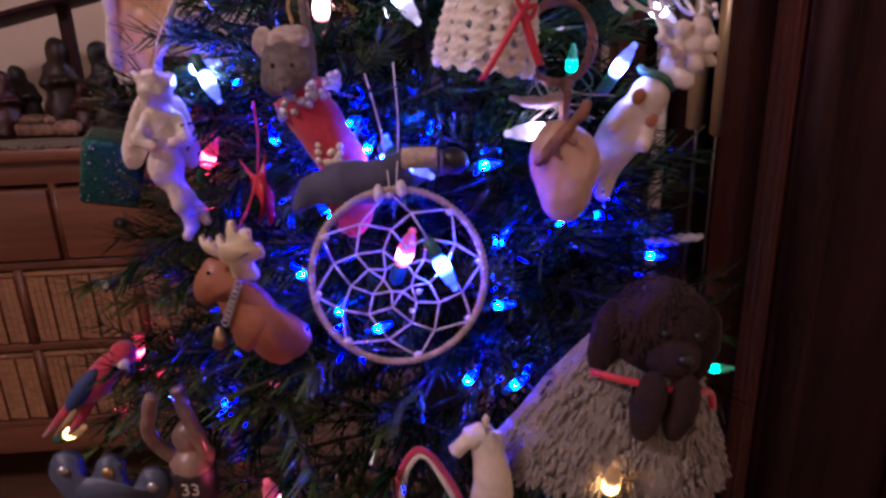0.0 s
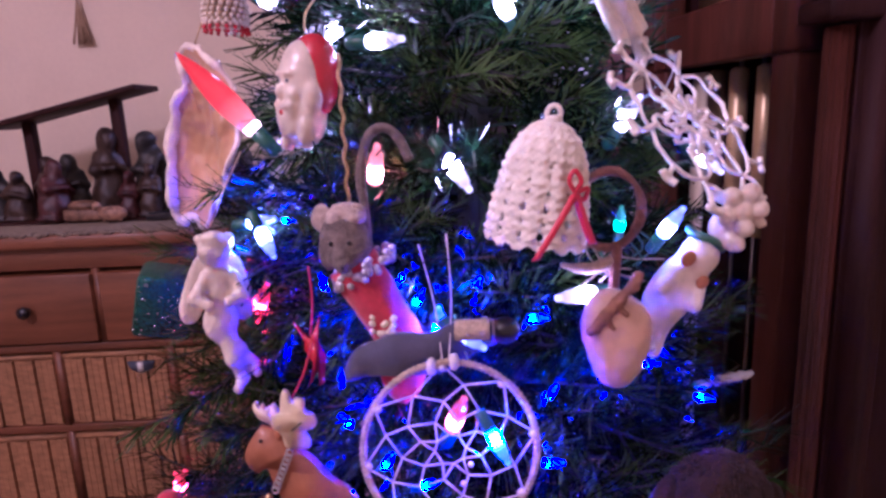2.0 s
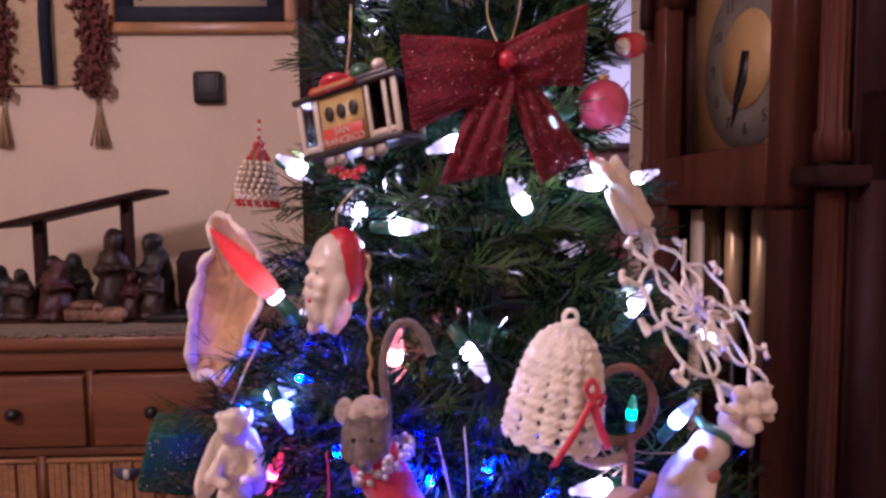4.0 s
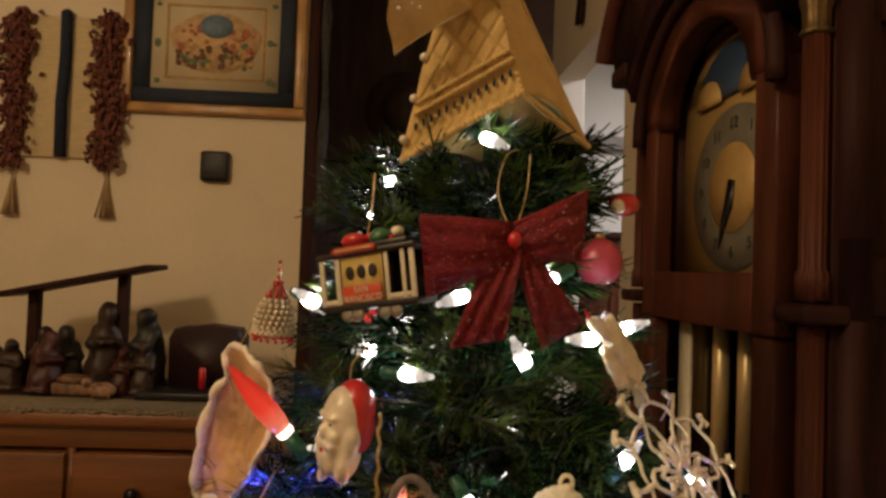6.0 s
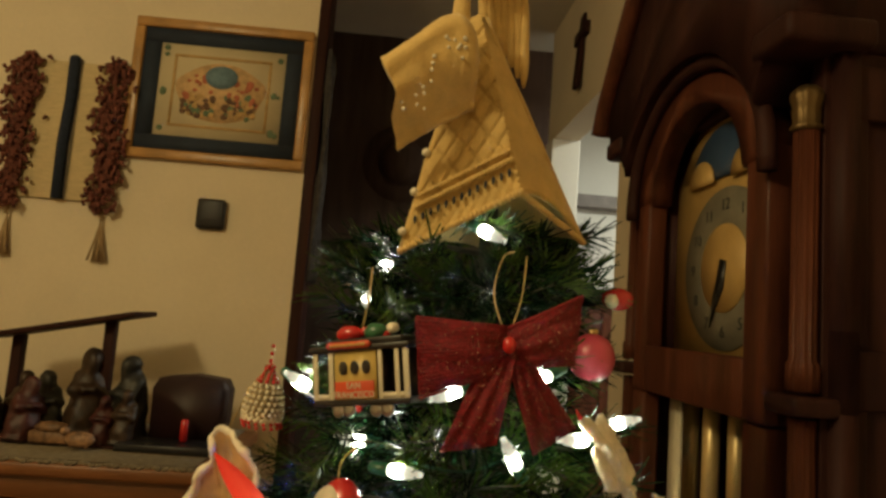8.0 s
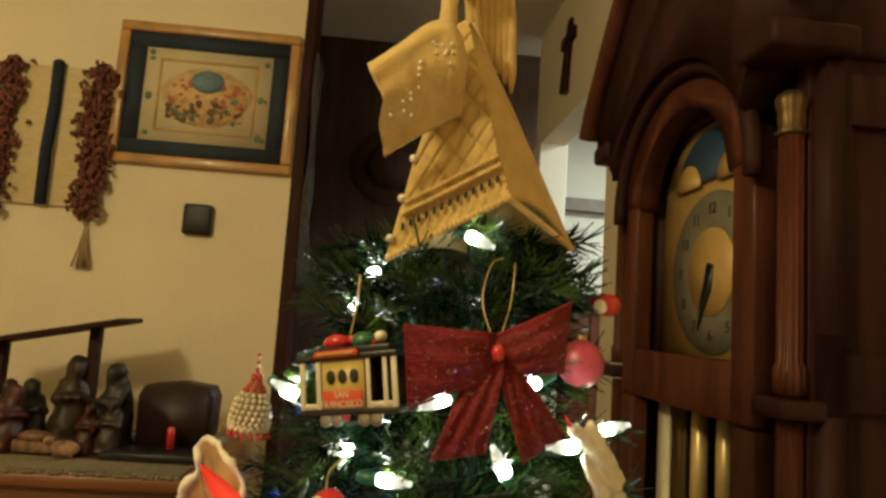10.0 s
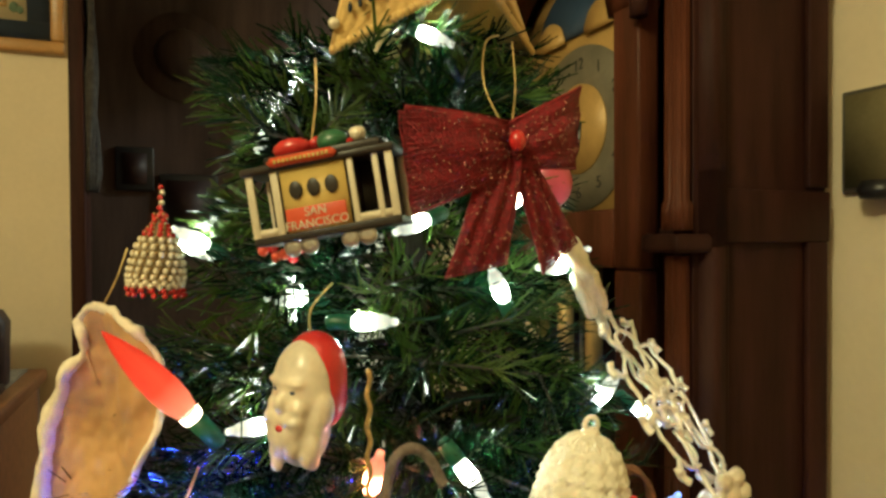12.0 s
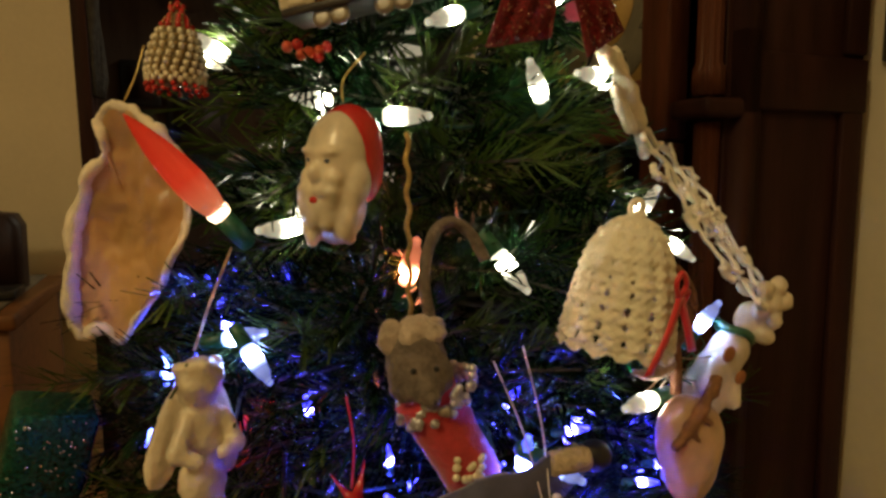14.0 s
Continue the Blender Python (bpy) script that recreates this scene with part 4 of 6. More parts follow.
def bulb(x, y, z, deg, kind):
    """A faceted lamp whose tip points deg degrees up from the right."""
    words = {"w": "glowing white", "c": "glowing cyan", "b": "glowing blue", "p": "glowing pinkish red", "w2": "glowing pale pink", "r": "glowing red", "y": "glowing amber", "g": "glowing green", "o": "glowing orange red"}[kind]
    a = math.radians(deg)
    tip = Vector((math.cos(a), -0.35, math.sin(a)))
    m = Matrix.Translation((x, y + (0.018 if kind == "b" else -0.004), z)) @ tip.to_track_quat("Z", "Y").to_matrix().to_4x4() @ pose(0, 0, -0.010) @ Matrix.Scale({"b": 0.50, "c": 0.72, "g": 0.62, "w2": 0.80}.get(kind, 0.92), 4)
    ob = thing("light_bulb", m, words + " faceted bulb on the tree", "light bulb", "string lights")
    part("lens", lathe(bmesh.new(), BULB_BODY, 8), LENS[kind], ob, smooth=False)
    part("socket", lathe(bmesh.new(), [(0.0030, -0.015), (0.0046, -0.013), (0.0050, -0.001), (0.0042, 0.0005)], 10), SOCKET, ob)


BULBS_HIGH = [
    (-0.158, 0.517, 1.387, -30, "w"),
    (-0.103, 0.455, 1.358, 175, "w"),
    (-0.124, 0.443, 1.289, 180, "w"),
    (-0.021, 0.380, 1.271, -55, "w"),
    (0.047, 0.365, 1.200, 180, "w"),
    (-0.068, 0.392, 1.273, 80, "o"),
    (-0.100, 0.518, 1.491, 200, "w"),
    (-0.112, 0.516, 1.461, 240, "w"),
    (-0.157, 0.504, 1.392, 150, "w"),
    (-0.036, 0.428, 1.400, 200, "w"),
    (0.028, 0.438, 1.413, 210, "w"),
    (0.056, 0.436, 1.374, 180, "w"),
    (0.106, 0.504, 1.379, 20, "w"),
    (0.009, 0.413, 1.364, 120, "w"),
    (-0.064, 0.419, 1.347, 0, "w"),
    (-0.013, 0.468, 1.520, -25, "w"),
    (0.085, 0.425, 1.296, 60, "w"),
    (0.154, 0.482, 1.262, -40, "w"),
]
# some of the blue ones are invented, added to fill the branches with blue
BULBS_LOW = [
    (-0.147, 0.413, 1.240, 10, "w2"),
    (-0.141, 0.402, 1.229, -60, "w2"),
    (-0.180, 0.452, 1.213, 0, "c"),
    (-0.151, 0.478, 1.224, -10, "b"),
    (-0.031, 0.338, 1.196, 90, "c"),
    (-0.017, 0.332, 1.189, -30, "w2"),
    (-0.024, 0.336, 1.142, 70, "p"),
    (-0.002, 0.314, 1.136, -60, "c"),
    (-0.155, 0.422, 1.185, 60, "r"),
    (-0.241, 0.448, 1.035, 60, "r"),
    (-0.281, 0.411, 0.986, 30, "y"),
    (-0.102, 0.296, 1.016, 90, "p"),
    (0.185, 0.398, 1.029, 10, "g"),
    (0.081, 0.287, 1.027, 90, "y"),
    (-0.067, 0.350, 1.097, 60, "b"),
    (-0.040, 0.340, 1.086, 30, "b"),
    (0.035, 0.345, 1.095, 10, "b"),
    (-0.080, 0.374, 1.153, 120, "b"),
    (0.029, 0.372, 1.177, 10, "b"),
    (-0.234, 0.460, 0.973, 20, "b"),
    (0.155, 0.433, 1.092, 0, "b"),
    (0.078, 0.376, 1.136, 0, "b"),
    (0.012, 0.329, 1.057, 60, "b"),
    (-0.152, 0.370, 1.019, 20, "b"),
    (0.042, 0.332, 1.050, 45, "b"),
    (0.103, 0.393, 1.136, 0, "b"),
    (0.075, 0.393, 1.239, 90, "g"),
    (0.103, 0.388, 1.235, 60, "w2"),
    (-0.100, 0.370, 1.115, 120, "b"),
    (-0.045, 0.375, 1.194, 60, "b"),
    (-0.079, 0.381, 1.176, 100, "b"),
    (-0.024, 0.364, 1.167, 30, "b"),
    (-0.116, 0.413, 1.196, 100, "b"),
    (-0.010, 0.375, 1.201, 60, "b"),
    (-0.056, 0.384, 1.208, 60, "b"),
    (0.034, 0.359, 1.136, 60, "b"),
]
for row in BULBS_HIGH + BULBS_LOW:
    bulb(*row)

line = []
for i in range(150):
    zz = 0.98 + 0.55 * i / 149
    a = i * 0.36
    r = reach(zz, a) * (0.66 + 0.06 * math.sin(i * 2.1))
    line.append((r * math.cos(a), r * math.sin(a), zz + 0.006 * math.sin(i * 1.3)))
part("cord", tube(bmesh.new(), curve_points(line, 3), 0.0010, 5), CORD, TREE, "thin green cord of the string lights")

# the long red flame bulb
tip, root = Vector((-0.196, 0.427, 1.347)), Vector((-0.155, 0.439, 1.297))
m = Matrix.Translation(root) @ (tip - root).to_track_quat("Z", "Y").to_matrix().to_4x4()
fb = thing("flame_bulb", m, "long red flame-shaped bulb glowing at its neck", "light bulb")
part("lens", lathe(bmesh.new(), [(0.0058, 0.004), (0.0078, 0.012), (0.0086, 0.022), (0.0080, 0.034), (0.0062, 0.046), (0.0038, 0.056), (0.0012, 0.064), (0.0003, 0.066)], 20), RED_LENS, fb)
part("neck", lathe(bmesh.new(), [(0.0050, -0.001), (0.0060, 0.001), (0.0060, 0.0042)], 18), HOT_LENS, fb, "white glowing neck")
part("socket", lathe(bmesh.new(), [(0.0030, -0.022), (0.0050, -0.020), (0.0054, -0.001)], 14), SOCKET, fb)


def hook(parent, top, bottom, mat=None, r=0.0006):
    """The thread by which an ornament hangs, in its own frame."""
    t, b = Vector(top), Vector(bottom)
    part("thread", tube(bmesh.new(), curve_points([t, t.lerp(b, 0.5) + Vector((0.002, -0.001, 0)), b], 4), r, 5), mat or GILT_CORD, parent)


# ---- dreamcatcher ----
def dreamcatcher():
    ob = thing("dreamcatcher", pose(-0.027, 0.312, 1.134, -8, 0, 4), "dreamcatcher ornament with twine hoop and pale thread web", "dreamcatcher")
    R = 0.0448
    ring = [(R * math.cos(a), 0, R * math.sin(a) * 1.02) for a in (2 * math.pi * i / 64 for i in range(65))]
    part("hoop", tube(bmesh.new(), ring, 0.0017, 8), TWINE, ob)
    wrap = bmesh.new()
    pts = []
    for i in range(600):
        a, b = 2 * math.pi * i / 600, i * 2 * math.pi / 6
        rr = R + 0.0017 * math.cos(b)
        pts.append((rr * math.cos(a), 0.0017 * math.sin(b), 1.02 * rr * math.sin(a)))
    part("hoop_wrapping", tube(wrap, pts, 0.0006, 4), TWINE, ob)
    n = 8
    rings = []
    rnd = random.Random(9)
    for k, f in enumerate((1.0, 0.76, 0.56, 0.36, 0.18)):
        rings.append([Vector((R * f * math.cos(a), rnd.uniform(-0.001, 0.001), R * f * math.sin(a))) for a in
                      (2 * math.pi * (i + 0.5 * k) / n + 0.15 + rnd.uniform(-0.09, 0.09) for i in range(n))])
    for k in range(4):
        for i in range(n):
            b = bmesh.new()
            tube(b, [rings[k][i], rings[k + 1][i]], 0.00052, 5)
            tube(b, [rings[k + 1][i], rings[k][(i + 1) % n]], 0.00052, 5)
            part("web_thread", b, WEB, ob)
    b = bmesh.new()
    tube(b, rings[4] + [rings[4][0]], 0.00052, 5)
    part("web_thread", b, WEB, ob)
    for i, p in enumerate(rings[0]):
        part("knot", ball(bmesh.new(), p * 0.97, 0.0022, 1.2, 0.8, 1.0, 10, rough=0.0005), WEB, ob)
    for x, z in ((0.006, -0.018), (0.010, -0.008)):
        part("bead", ball(bmesh.new(), (x, -0.001, z), 0.0016, 1, 1, 1, 8), WEB, ob)
    hook(ob, (-0.012, 0.02, 0.105), (-0.002, 0, R), WEB, 0.00038)
    hook(ob, (0.003, 0.02, 0.11), (0.001, 0, R), WEB, 0.00038)
    for i, (x, z) in enumerate(((-0.008, 0.052), (0.004, 0.054))):
        part("tie", ball(bmesh.new(), (x, -0.001, z - 0.008), 0.0030, 1, 0.8, 1.6, 8, rough=0.001), WEB, ob)


dreamcatcher()
rb = bmesh.new()
path = curve_points([(-0.083, 0.330, 1.168), (-0.070, 0.322, 1.180), (-0.045, 0.321, 1.182), (-0.024, 0.325, 1.186), (-0.010, 0.330, 1.190), (0.000, 0.338, 1.188)], 6)
top = [p + Vector((0, 0, 0.0075 * (0.5 + math.sin(math.pi * i / (len(path) - 1))))) for i, p in enumerate(path)]
low = [p - Vector((0, 0.002, 0.0075 * (0.5 + math.sin(math.pi * i / (len(path) - 1))))) for i, p in enumerate(path)]
va, vb = [rb.verts.new(p) for p in top], [rb.verts.new(p) for p in low]
vc, vd = [rb.verts.new(p + Vector((0, 0.003, 0))) for p in top], [rb.verts.new(p + Vector((0, 0.003, 0))) for p in low]
for i in range(len(path) - 1):
    for a, b in ((va, vb), (vb, vd), (vd, vc), (vc, va)):
        rb.faces.new((a[i], a[i + 1], b[i + 1], b[i]))
solid("slate_ribbon", rough_up(rough_up(rb, 0.003, 60), 0.001, 260), GREY_CLOTH, Matrix(), "slate blue ribbon tied over the dreamcatcher", "ribbon")
bb = thing("black_bead", pose(0.003, 0.334, 1.190), "glossy black bead at the ribbon's end", "bead")
part("bead", ball(bmesh.new(), (0, 0, 0), 0.0075, 1.1, 1, 0.95, 16), BLACK, bb)
part("rim", tube(bmesh.new(), [(-0.006, 0.0058 * math.cos(a), 0.0055 * math.sin(a)) for a in (2 * math.pi * i / 14 for i in range(15))], 0.0008, 5), STEEL, bb)
cl = thing("cork_clip", pose(-0.014, 0.326, 1.1935), "short tan cork piece lying on the ribbon", "cork")
part("cork", lathe(bmesh.new(), [(0.005, -0.009), (0.0055, -0.008), (0.0055, 0.008), (0.005, 0.009)], 14, pose(0, 0, 0, 0, 90)), TWINE, cl)


# ---- crocheted bell ----
def crochet_bell():
    ob = thing("crochet_bell", pose(0.0205, 0.347, 1.2350, 0, 9, 0), "white crocheted bell ornament with a red ribbon", "bell ornament")
    prof = [(0.0262, 0.000), (0.0264, 0.006), (0.0256, 0.016), (0.0240, 0.026), (0.0222, 0.036), (0.0196, 0.046), (0.0150, 0.055), (0.0085, 0.061), (0.0020, 0.0635)]
    line = [(p.x, p.z) for p in curve_points([(r, 0, z) for r, z in prof], 10)]
    b = bmesh.new()
    n, rows = 168, []
    for j, (r, z) in enumerate(line):
        row = []
        for i in range(n):
            a = 2 * math.pi * i / n
            rr = r * (1 + 0.022 * math.cos(14 * a)) + 0.0005 * math.sin(z * 1500) * math.cos(28 * a) + 0.0004 * math.cos(z * 1150)
            zz = z + (0.0016 * math.cos(14 * a) if j < 4 else 0)
            row.append(b.verts.new((rr * math.cos(a), rr * math.sin(a), zz)))
        rows.append(row)
    holes = ((0.0065, 0.0026), (0.0135, 0.0025), (0.0205, 0.0023), (0.0275, 0.0019), (0.0345, 0.0014), (0.0410, 0.0009))
    rnd = random.Random(4)
    spots = []
    for k, (z, w) in enumerate(holes):
        for i in range(14):
            spots.append((z + rnd.uniform(-0.0008, 0.0008), 2 * math.pi * (i + 0.5 + rnd.uniform(-0.10, 0.10)) / 14, w * rnd.uniform(0.60, 0.95)))
    for j in range(len(rows) - 1):
        for i in range(n):
            z, a, r = (line[j][1] + line[j + 1][1]) / 2, 2 * math.pi * (i + 0.5) / n, line[j][0]
            open_here = False
            for hz, ha, w in spots:
                if abs(z - hz) < w:
                    da = abs((a - ha + math.pi) % (2 * math.pi) - math.pi) * r
                    open_here |= da * 1.15 + abs(z - hz) * 0.8 < w
            if not open_here:
                b.faces.new((rows[j][i], rows[j][(i + 1) % n], rows[j + 1][(i + 1) % n], rows[j + 1][i]))
    b.faces.new(rows[-1])
    for v in [v for v in b.verts if not v.link_faces]:
        b.verts.remove(v)
    ext = bmesh.ops.extrude_face_region(b, geom=list(b.faces))
    for v in ext["geom"]:
        if isinstance(v, bmesh.types.BMVert):
            v.co -= Vector((v.co.x, v.co.y, 0)).normalized() * 0.0022
    part("crocheted_body", rough_up(b, 0.0007, 420), WHITE_YARN, ob)
    part("loop", tube(bmesh.new(), [(0.0035 * math.cos(a), 0, 0.0665 + 0.004 * math.sin(a)) for a in (2 * math.pi * i / 14 for i in range(15))], 0.0014, 6), WHITE_YARN, ob)
    part("knot", ball(bmesh.new(), (0, 0, 0.0625), 0.0042, 1.2, 1.2, 0.8, 12, rough=0.001), WHITE_YARN, ob)
    bow = part("ribbon_bow", tube(bmesh.new(), curve_points([(0.013, -0.0225, 0.030), (0.009, -0.025, 0.036), (0.011, -0.025, 0.041), (0.015, -0.024, 0.036), (0.013, -0.0225, 0.030), (0.019, -0.021, 0.033), (0.018, -0.020, 0.027), (0.013, -0.0225, 0.030)], 6), 0.0013, 6), RIBBON, ob, "red ribbon bow")
    for pts in ([(0.013, -0.024, 0.030), (0.006, -0.029, 0.014), (-0.002, -0.031, -0.004)], [(0.013, -0.024, 0.030), (0.020, -0.024, 0.016), (0.026, -0.022, 0.006)]):
        b = bmesh.new()
        w = Vector((0.0020, 0, 0.0006))
        pts = curve_points(pts, 4)
        ra = [(b.verts.new(p - w), b.verts.new(p + w), b.verts.new(p + w + Vector((0, 0.0006, 0))), b.verts.new(p - w + Vector((0, 0.0006, 0)))) for p in pts]
        for q, r in zip(ra, ra[1:]):
            for i in range(4):
                b.faces.new((q[i], q[(i + 1) % 4], r[(i + 1) % 4], r[i]))
        b.faces.new(ra[0][::-1])
        b.faces.new(ra[-1])
        part("ribbon_tail", b, RIBBON, bow)


crochet_bell()


# ---- stocking with a mouse ----
MOUSE_EAR = material("pale_mouse_ear", (0.42, 0.34, 0.28), 0.95, vary=0.35, scale=120, fine=600, bump=0.9, sheen=0.4)

def stocking():
    ob = thing("mouse_stocking", pose(-0.072, 0.338, 1.222, 0, 0, 0), "red felt stocking with a grey mouse peeking out", "stocking ornament")
    leg = curve_points([(-0.004, 0, 0.006), (0.006, 0, -0.012), (0.016, 0, -0.030), (0.022, 0.002, -0.046), (0.020, -0.002, -0.058), (0.012, -0.004, -0.066)], 5)
    part("sock", rough_up(tube(bmesh.new(), leg, 0.0125, 14, [1.10 - 0.25 * i / len(leg) for i in range(len(leg) - 2)] + [0.62, 0.25]), 0.0012, 90), FELT_RED, ob)
    b = bmesh.new()
    rnd = random.Random(6)
    for i in range(90):
        a = rnd.uniform(0, 2 * math.pi)
        ball(b, (0.0 + 0.0155 * math.cos(a) + 0.002, 0.0145 * math.sin(a), 0.003 + rnd.uniform(-0.004, 0.005) - 0.007 * math.cos(a) * -1), 0.0021, 1, 1, 1, 6)
    tagged(part("cuff", b, material("silver_tinsel", (0.55, 0.55, 0.58), 0.3, metal=0.5, vary=0.5, scale=300), ob, "silvery tinsel cuff"), kind="stuff")
    b = bmesh.new()
    for i in range(16):
        ball(b, (0.012 + rnd.uniform(-0.006, 0.006), -0.0125, -0.024 + rnd.uniform(-0.006, 0.006)), 0.0019, 1, 0.7, 1, 6)
    part("beaded_motif", b, PEARL, ob, "silver bead motif")
    head = blend([((-0.007, -0.001, 0.020), (0.0125, 0.0120, 0.0140)), ((-0.006, -0.011, 0.012), (0.0070, 0.0085, 0.0070)), ((-0.005, -0.018, 0.008), (0.0030, 0.0035, 0.0030)), ((0.001, -0.007, 0.014), (0.0060, 0.0060, 0.0070)), ((-0.014, -0.006, 0.012), (0.0055, 0.0060, 0.0075))], 0.0016, 0.0011, 0.0008, 320)
    mouse = part("mouse", head, MOUSE, ob, "grey felt mouse")
    for x, z, r in ((-0.017, 0.030, 0.0062), (0.001, 0.032, 0.0052)):
        part("ear", ball(bmesh.new(), (x, -0.002, z), r, 1, 0.45, 1.25, 14, rough=0.0018), MOUSE_EAR, mouse, "round pale ear")
    part("cap", blend([((-0.006, 0.001, 0.032), (0.0085, 0.0080, 0.0060)), ((-0.010, -0.005, 0.030), (0.0050, 0.0045, 0.0045)), ((0.000, -0.004, 0.031), (0.0048, 0.0045, 0.0042))], 0.0010, 0.0011, 0.0012, 380), MOUSE_EAR, mouse, "fluffy pale cap")
    for x in (-0.0115, -0.002):
        part("eye", ball(bmesh.new(), (x, -0.0140, 0.0195), 0.0013, seg=8), BLACK, mouse)
    part("nose", ball(bmesh.new(), (-0.005, -0.0210, 0.0085), 0.0013, seg=8), BLACK, mouse)
    part("tail", tube(bmesh.new(), curve_points([(0.004, 0.006, 0.006), (0.003, 0.010, 0.030), (0.001, 0.014, 0.052), (0.006, 0.015, 0.070), (0.014, 0.015, 0.075), (0.022, 0.014, 0.070), (0.028, 0.010, 0.058)], 6), 0.0026, 8), MOUSE, ob, "long curled grey tail")
    part("hanging_cord", tube(bmesh.new(), [(-0.006 + 0.0008 * math.sin(i), 0.012, 0.036 + i * 0.0022) for i in range(36)], 0.0011, 6), GILT_CORD, ob)


stocking()


# ---- bearded head ornament ----
def bearded_head():
    curls = []
    rnd = random.Random(8)
    for i in range(26):
        a, h = rnd.uniform(-2.9, -0.2), rnd.uniform(-0.032, -0.010)
        w = 0.0150 * math.sqrt(max(0.05, 1 - ((h + 0.012) / 0.024) ** 2))
        curls.append(((w * math.cos(a), -0.001 + 0.0115 * math.sin(a), h), (0.0030, 0.0026, 0.0042)))
    skin = [((0, 0, 0.006), (0.0160, 0.0130, 0.0200)), ((0, -0.001, -0.014), (0.0150, 0.0120, 0.0190)), ((0, -0.0135, -0.001), (0.0032, 0.0036, 0.0042)),
            ((-0.0070, -0.0100, -0.003), (0.0046, 0.0036, 0.0042)), ((0.0070, -0.0100, -0.003), (0.0046, 0.0036, 0.0042)),
            ((-0.0055, -0.0122, -0.0085), (0.0056, 0.0034, 0.0026)), ((0.0055, -0.0122, -0.0085), (0.0056, 0.0034, 0.0026)),
            ((-0.0058, -0.0112, 0.0085), (0.0046, 0.0026, 0.0018)), ((0.0058, -0.0112, 0.0085), (0.0046, 0.0026, 0.0018)),
            ((-0.0150, -0.001, -0.004), (0.0040, 0.0050, 0.0085)), ((0.0150, -0.001, -0.004), (0.0040, 0.0050, 0.0085))]
    ob = solid("bearded_head_ornament", blend(skin + curls, 0.0008, 0.0010), PORCELAIN, pose(-0.103, 0.376, 1.3195, 0, 4, -55), "glossy painted ceramic bearded head with a red cap", "ornament")
    cap = blend([((0, 0.0060, 0.0118), (0.0168, 0.0126, 0.0178)), ((0.010, 0.0060, 0.001), (0.0082, 0.0090, 0.0150))], 0.0010, 0.0011)
    part("cap", cap, RED_PAINT, ob, "red enamelled cap")
    part("mouth", ball(bmesh.new(), (0, -0.0140, -0.0125), 0.0022, 1.3, 0.6, 0.8, 10), RED_PAINT, ob)
    for x in (-0.0056, 0.0056):
        part("eye", ball(bmesh.new(), (x, -0.0120, 0.0045), 0.0013, 1.3, 0.6, 0.8, 8), SLATE, ob)
    part("loop", tube(bmesh.new(), curve_points([(0, 0.002, 0.030), (-0.002, 0.004, 0.040), (0.003, 0.012, 0.052)], 4), 0.0005, 5), GILT_CORD, ob)


bearded_head()


# ---- oyster shell ----
def oyster():
    ob = thing("oyster_shell", pose(-0.206, 0.470, 1.288, 0, 4, -24), "large oyster shell with a chalky ruffled rim", "shell ornament")
    outline = [(-8, 70), (-15, 62), (-13, 47), (-21, 28), (-29, 4), (-30, -22), (-31, -46), (-27, -62), (-16, -60), (-4, -66), (8, -48), (25, -22), (35, 8), (33, 36), (21, 56), (8, 66)]
    loop = curve_points([(x * 0.001, 0, z * 0.00095) for x, z in outline + outline[:1]], 8)[:-1]
    n, k = len(loop), 24

    def depth(x, z, f):
        fold = 0.006 * math.exp(-((x - 0.020 + 0.16 * z) / 0.009) ** 2) * (1 - f ** 4)
        return 0.009 * (1 - f ** 2) - fold + 0.002 * noise.noise(Vector((x * 55, z * 55, 1))) + 0.0012 * noise.noise(Vector((x * 170, z * 170, 5)))

    b, grid = bmesh.new(), []
    for j in range(k + 1):
        f = max(j / k, 0.02)
        grid.append([b.verts.new((p.x * f, depth(p.x * f, p.z * f, f) + 0.006 * noise.noise(p * 60) * f ** 4, p.z * f)) for i, p in enumerate(loop)])
    for r0, r1 in zip(grid, grid[1:]):
        for i in range(n):
            b.faces.new((r0[i], r0[(i + 1) % n], r1[(i + 1) % n], r1[i]))
    b.faces.new(grid[0][::-1])
    back = bmesh.ops.extrude_face_region(b, geom=list(b.faces))
    for v in back["geom"]:
        if isinstance(v, bmesh.types.BMVert):
            v.co.y += 0.0035
    part("bowl", b, SHELL, ob)
    edge = [Vector((p.x * q, 0.001 + 0.006 * noise.noise(p * 60), p.z * q)) for p in loop for q in (1.0 + 0.04 * noise.noise(p * 75) + 0.015 * noise.noise(p * 260),)]
    edge.append(edge[0].copy())
    wide = [(1.0 + 0.8 * max(0, -p.x / 0.03)) * (1 + 0.5 * noise.noise(p * 70)) for p in edge]
    part("rim", rough_up(rough_up(tube(bmesh.new(), edge, 0.0022, 9, wide), 0.0030, 65), 0.0009, 420), SHELL_RIM, ob, "chalky ruffled rim")
    hook(ob, (0.004, 0.012, 0.100), (-0.004, 0.004, 0.066))


oyster()


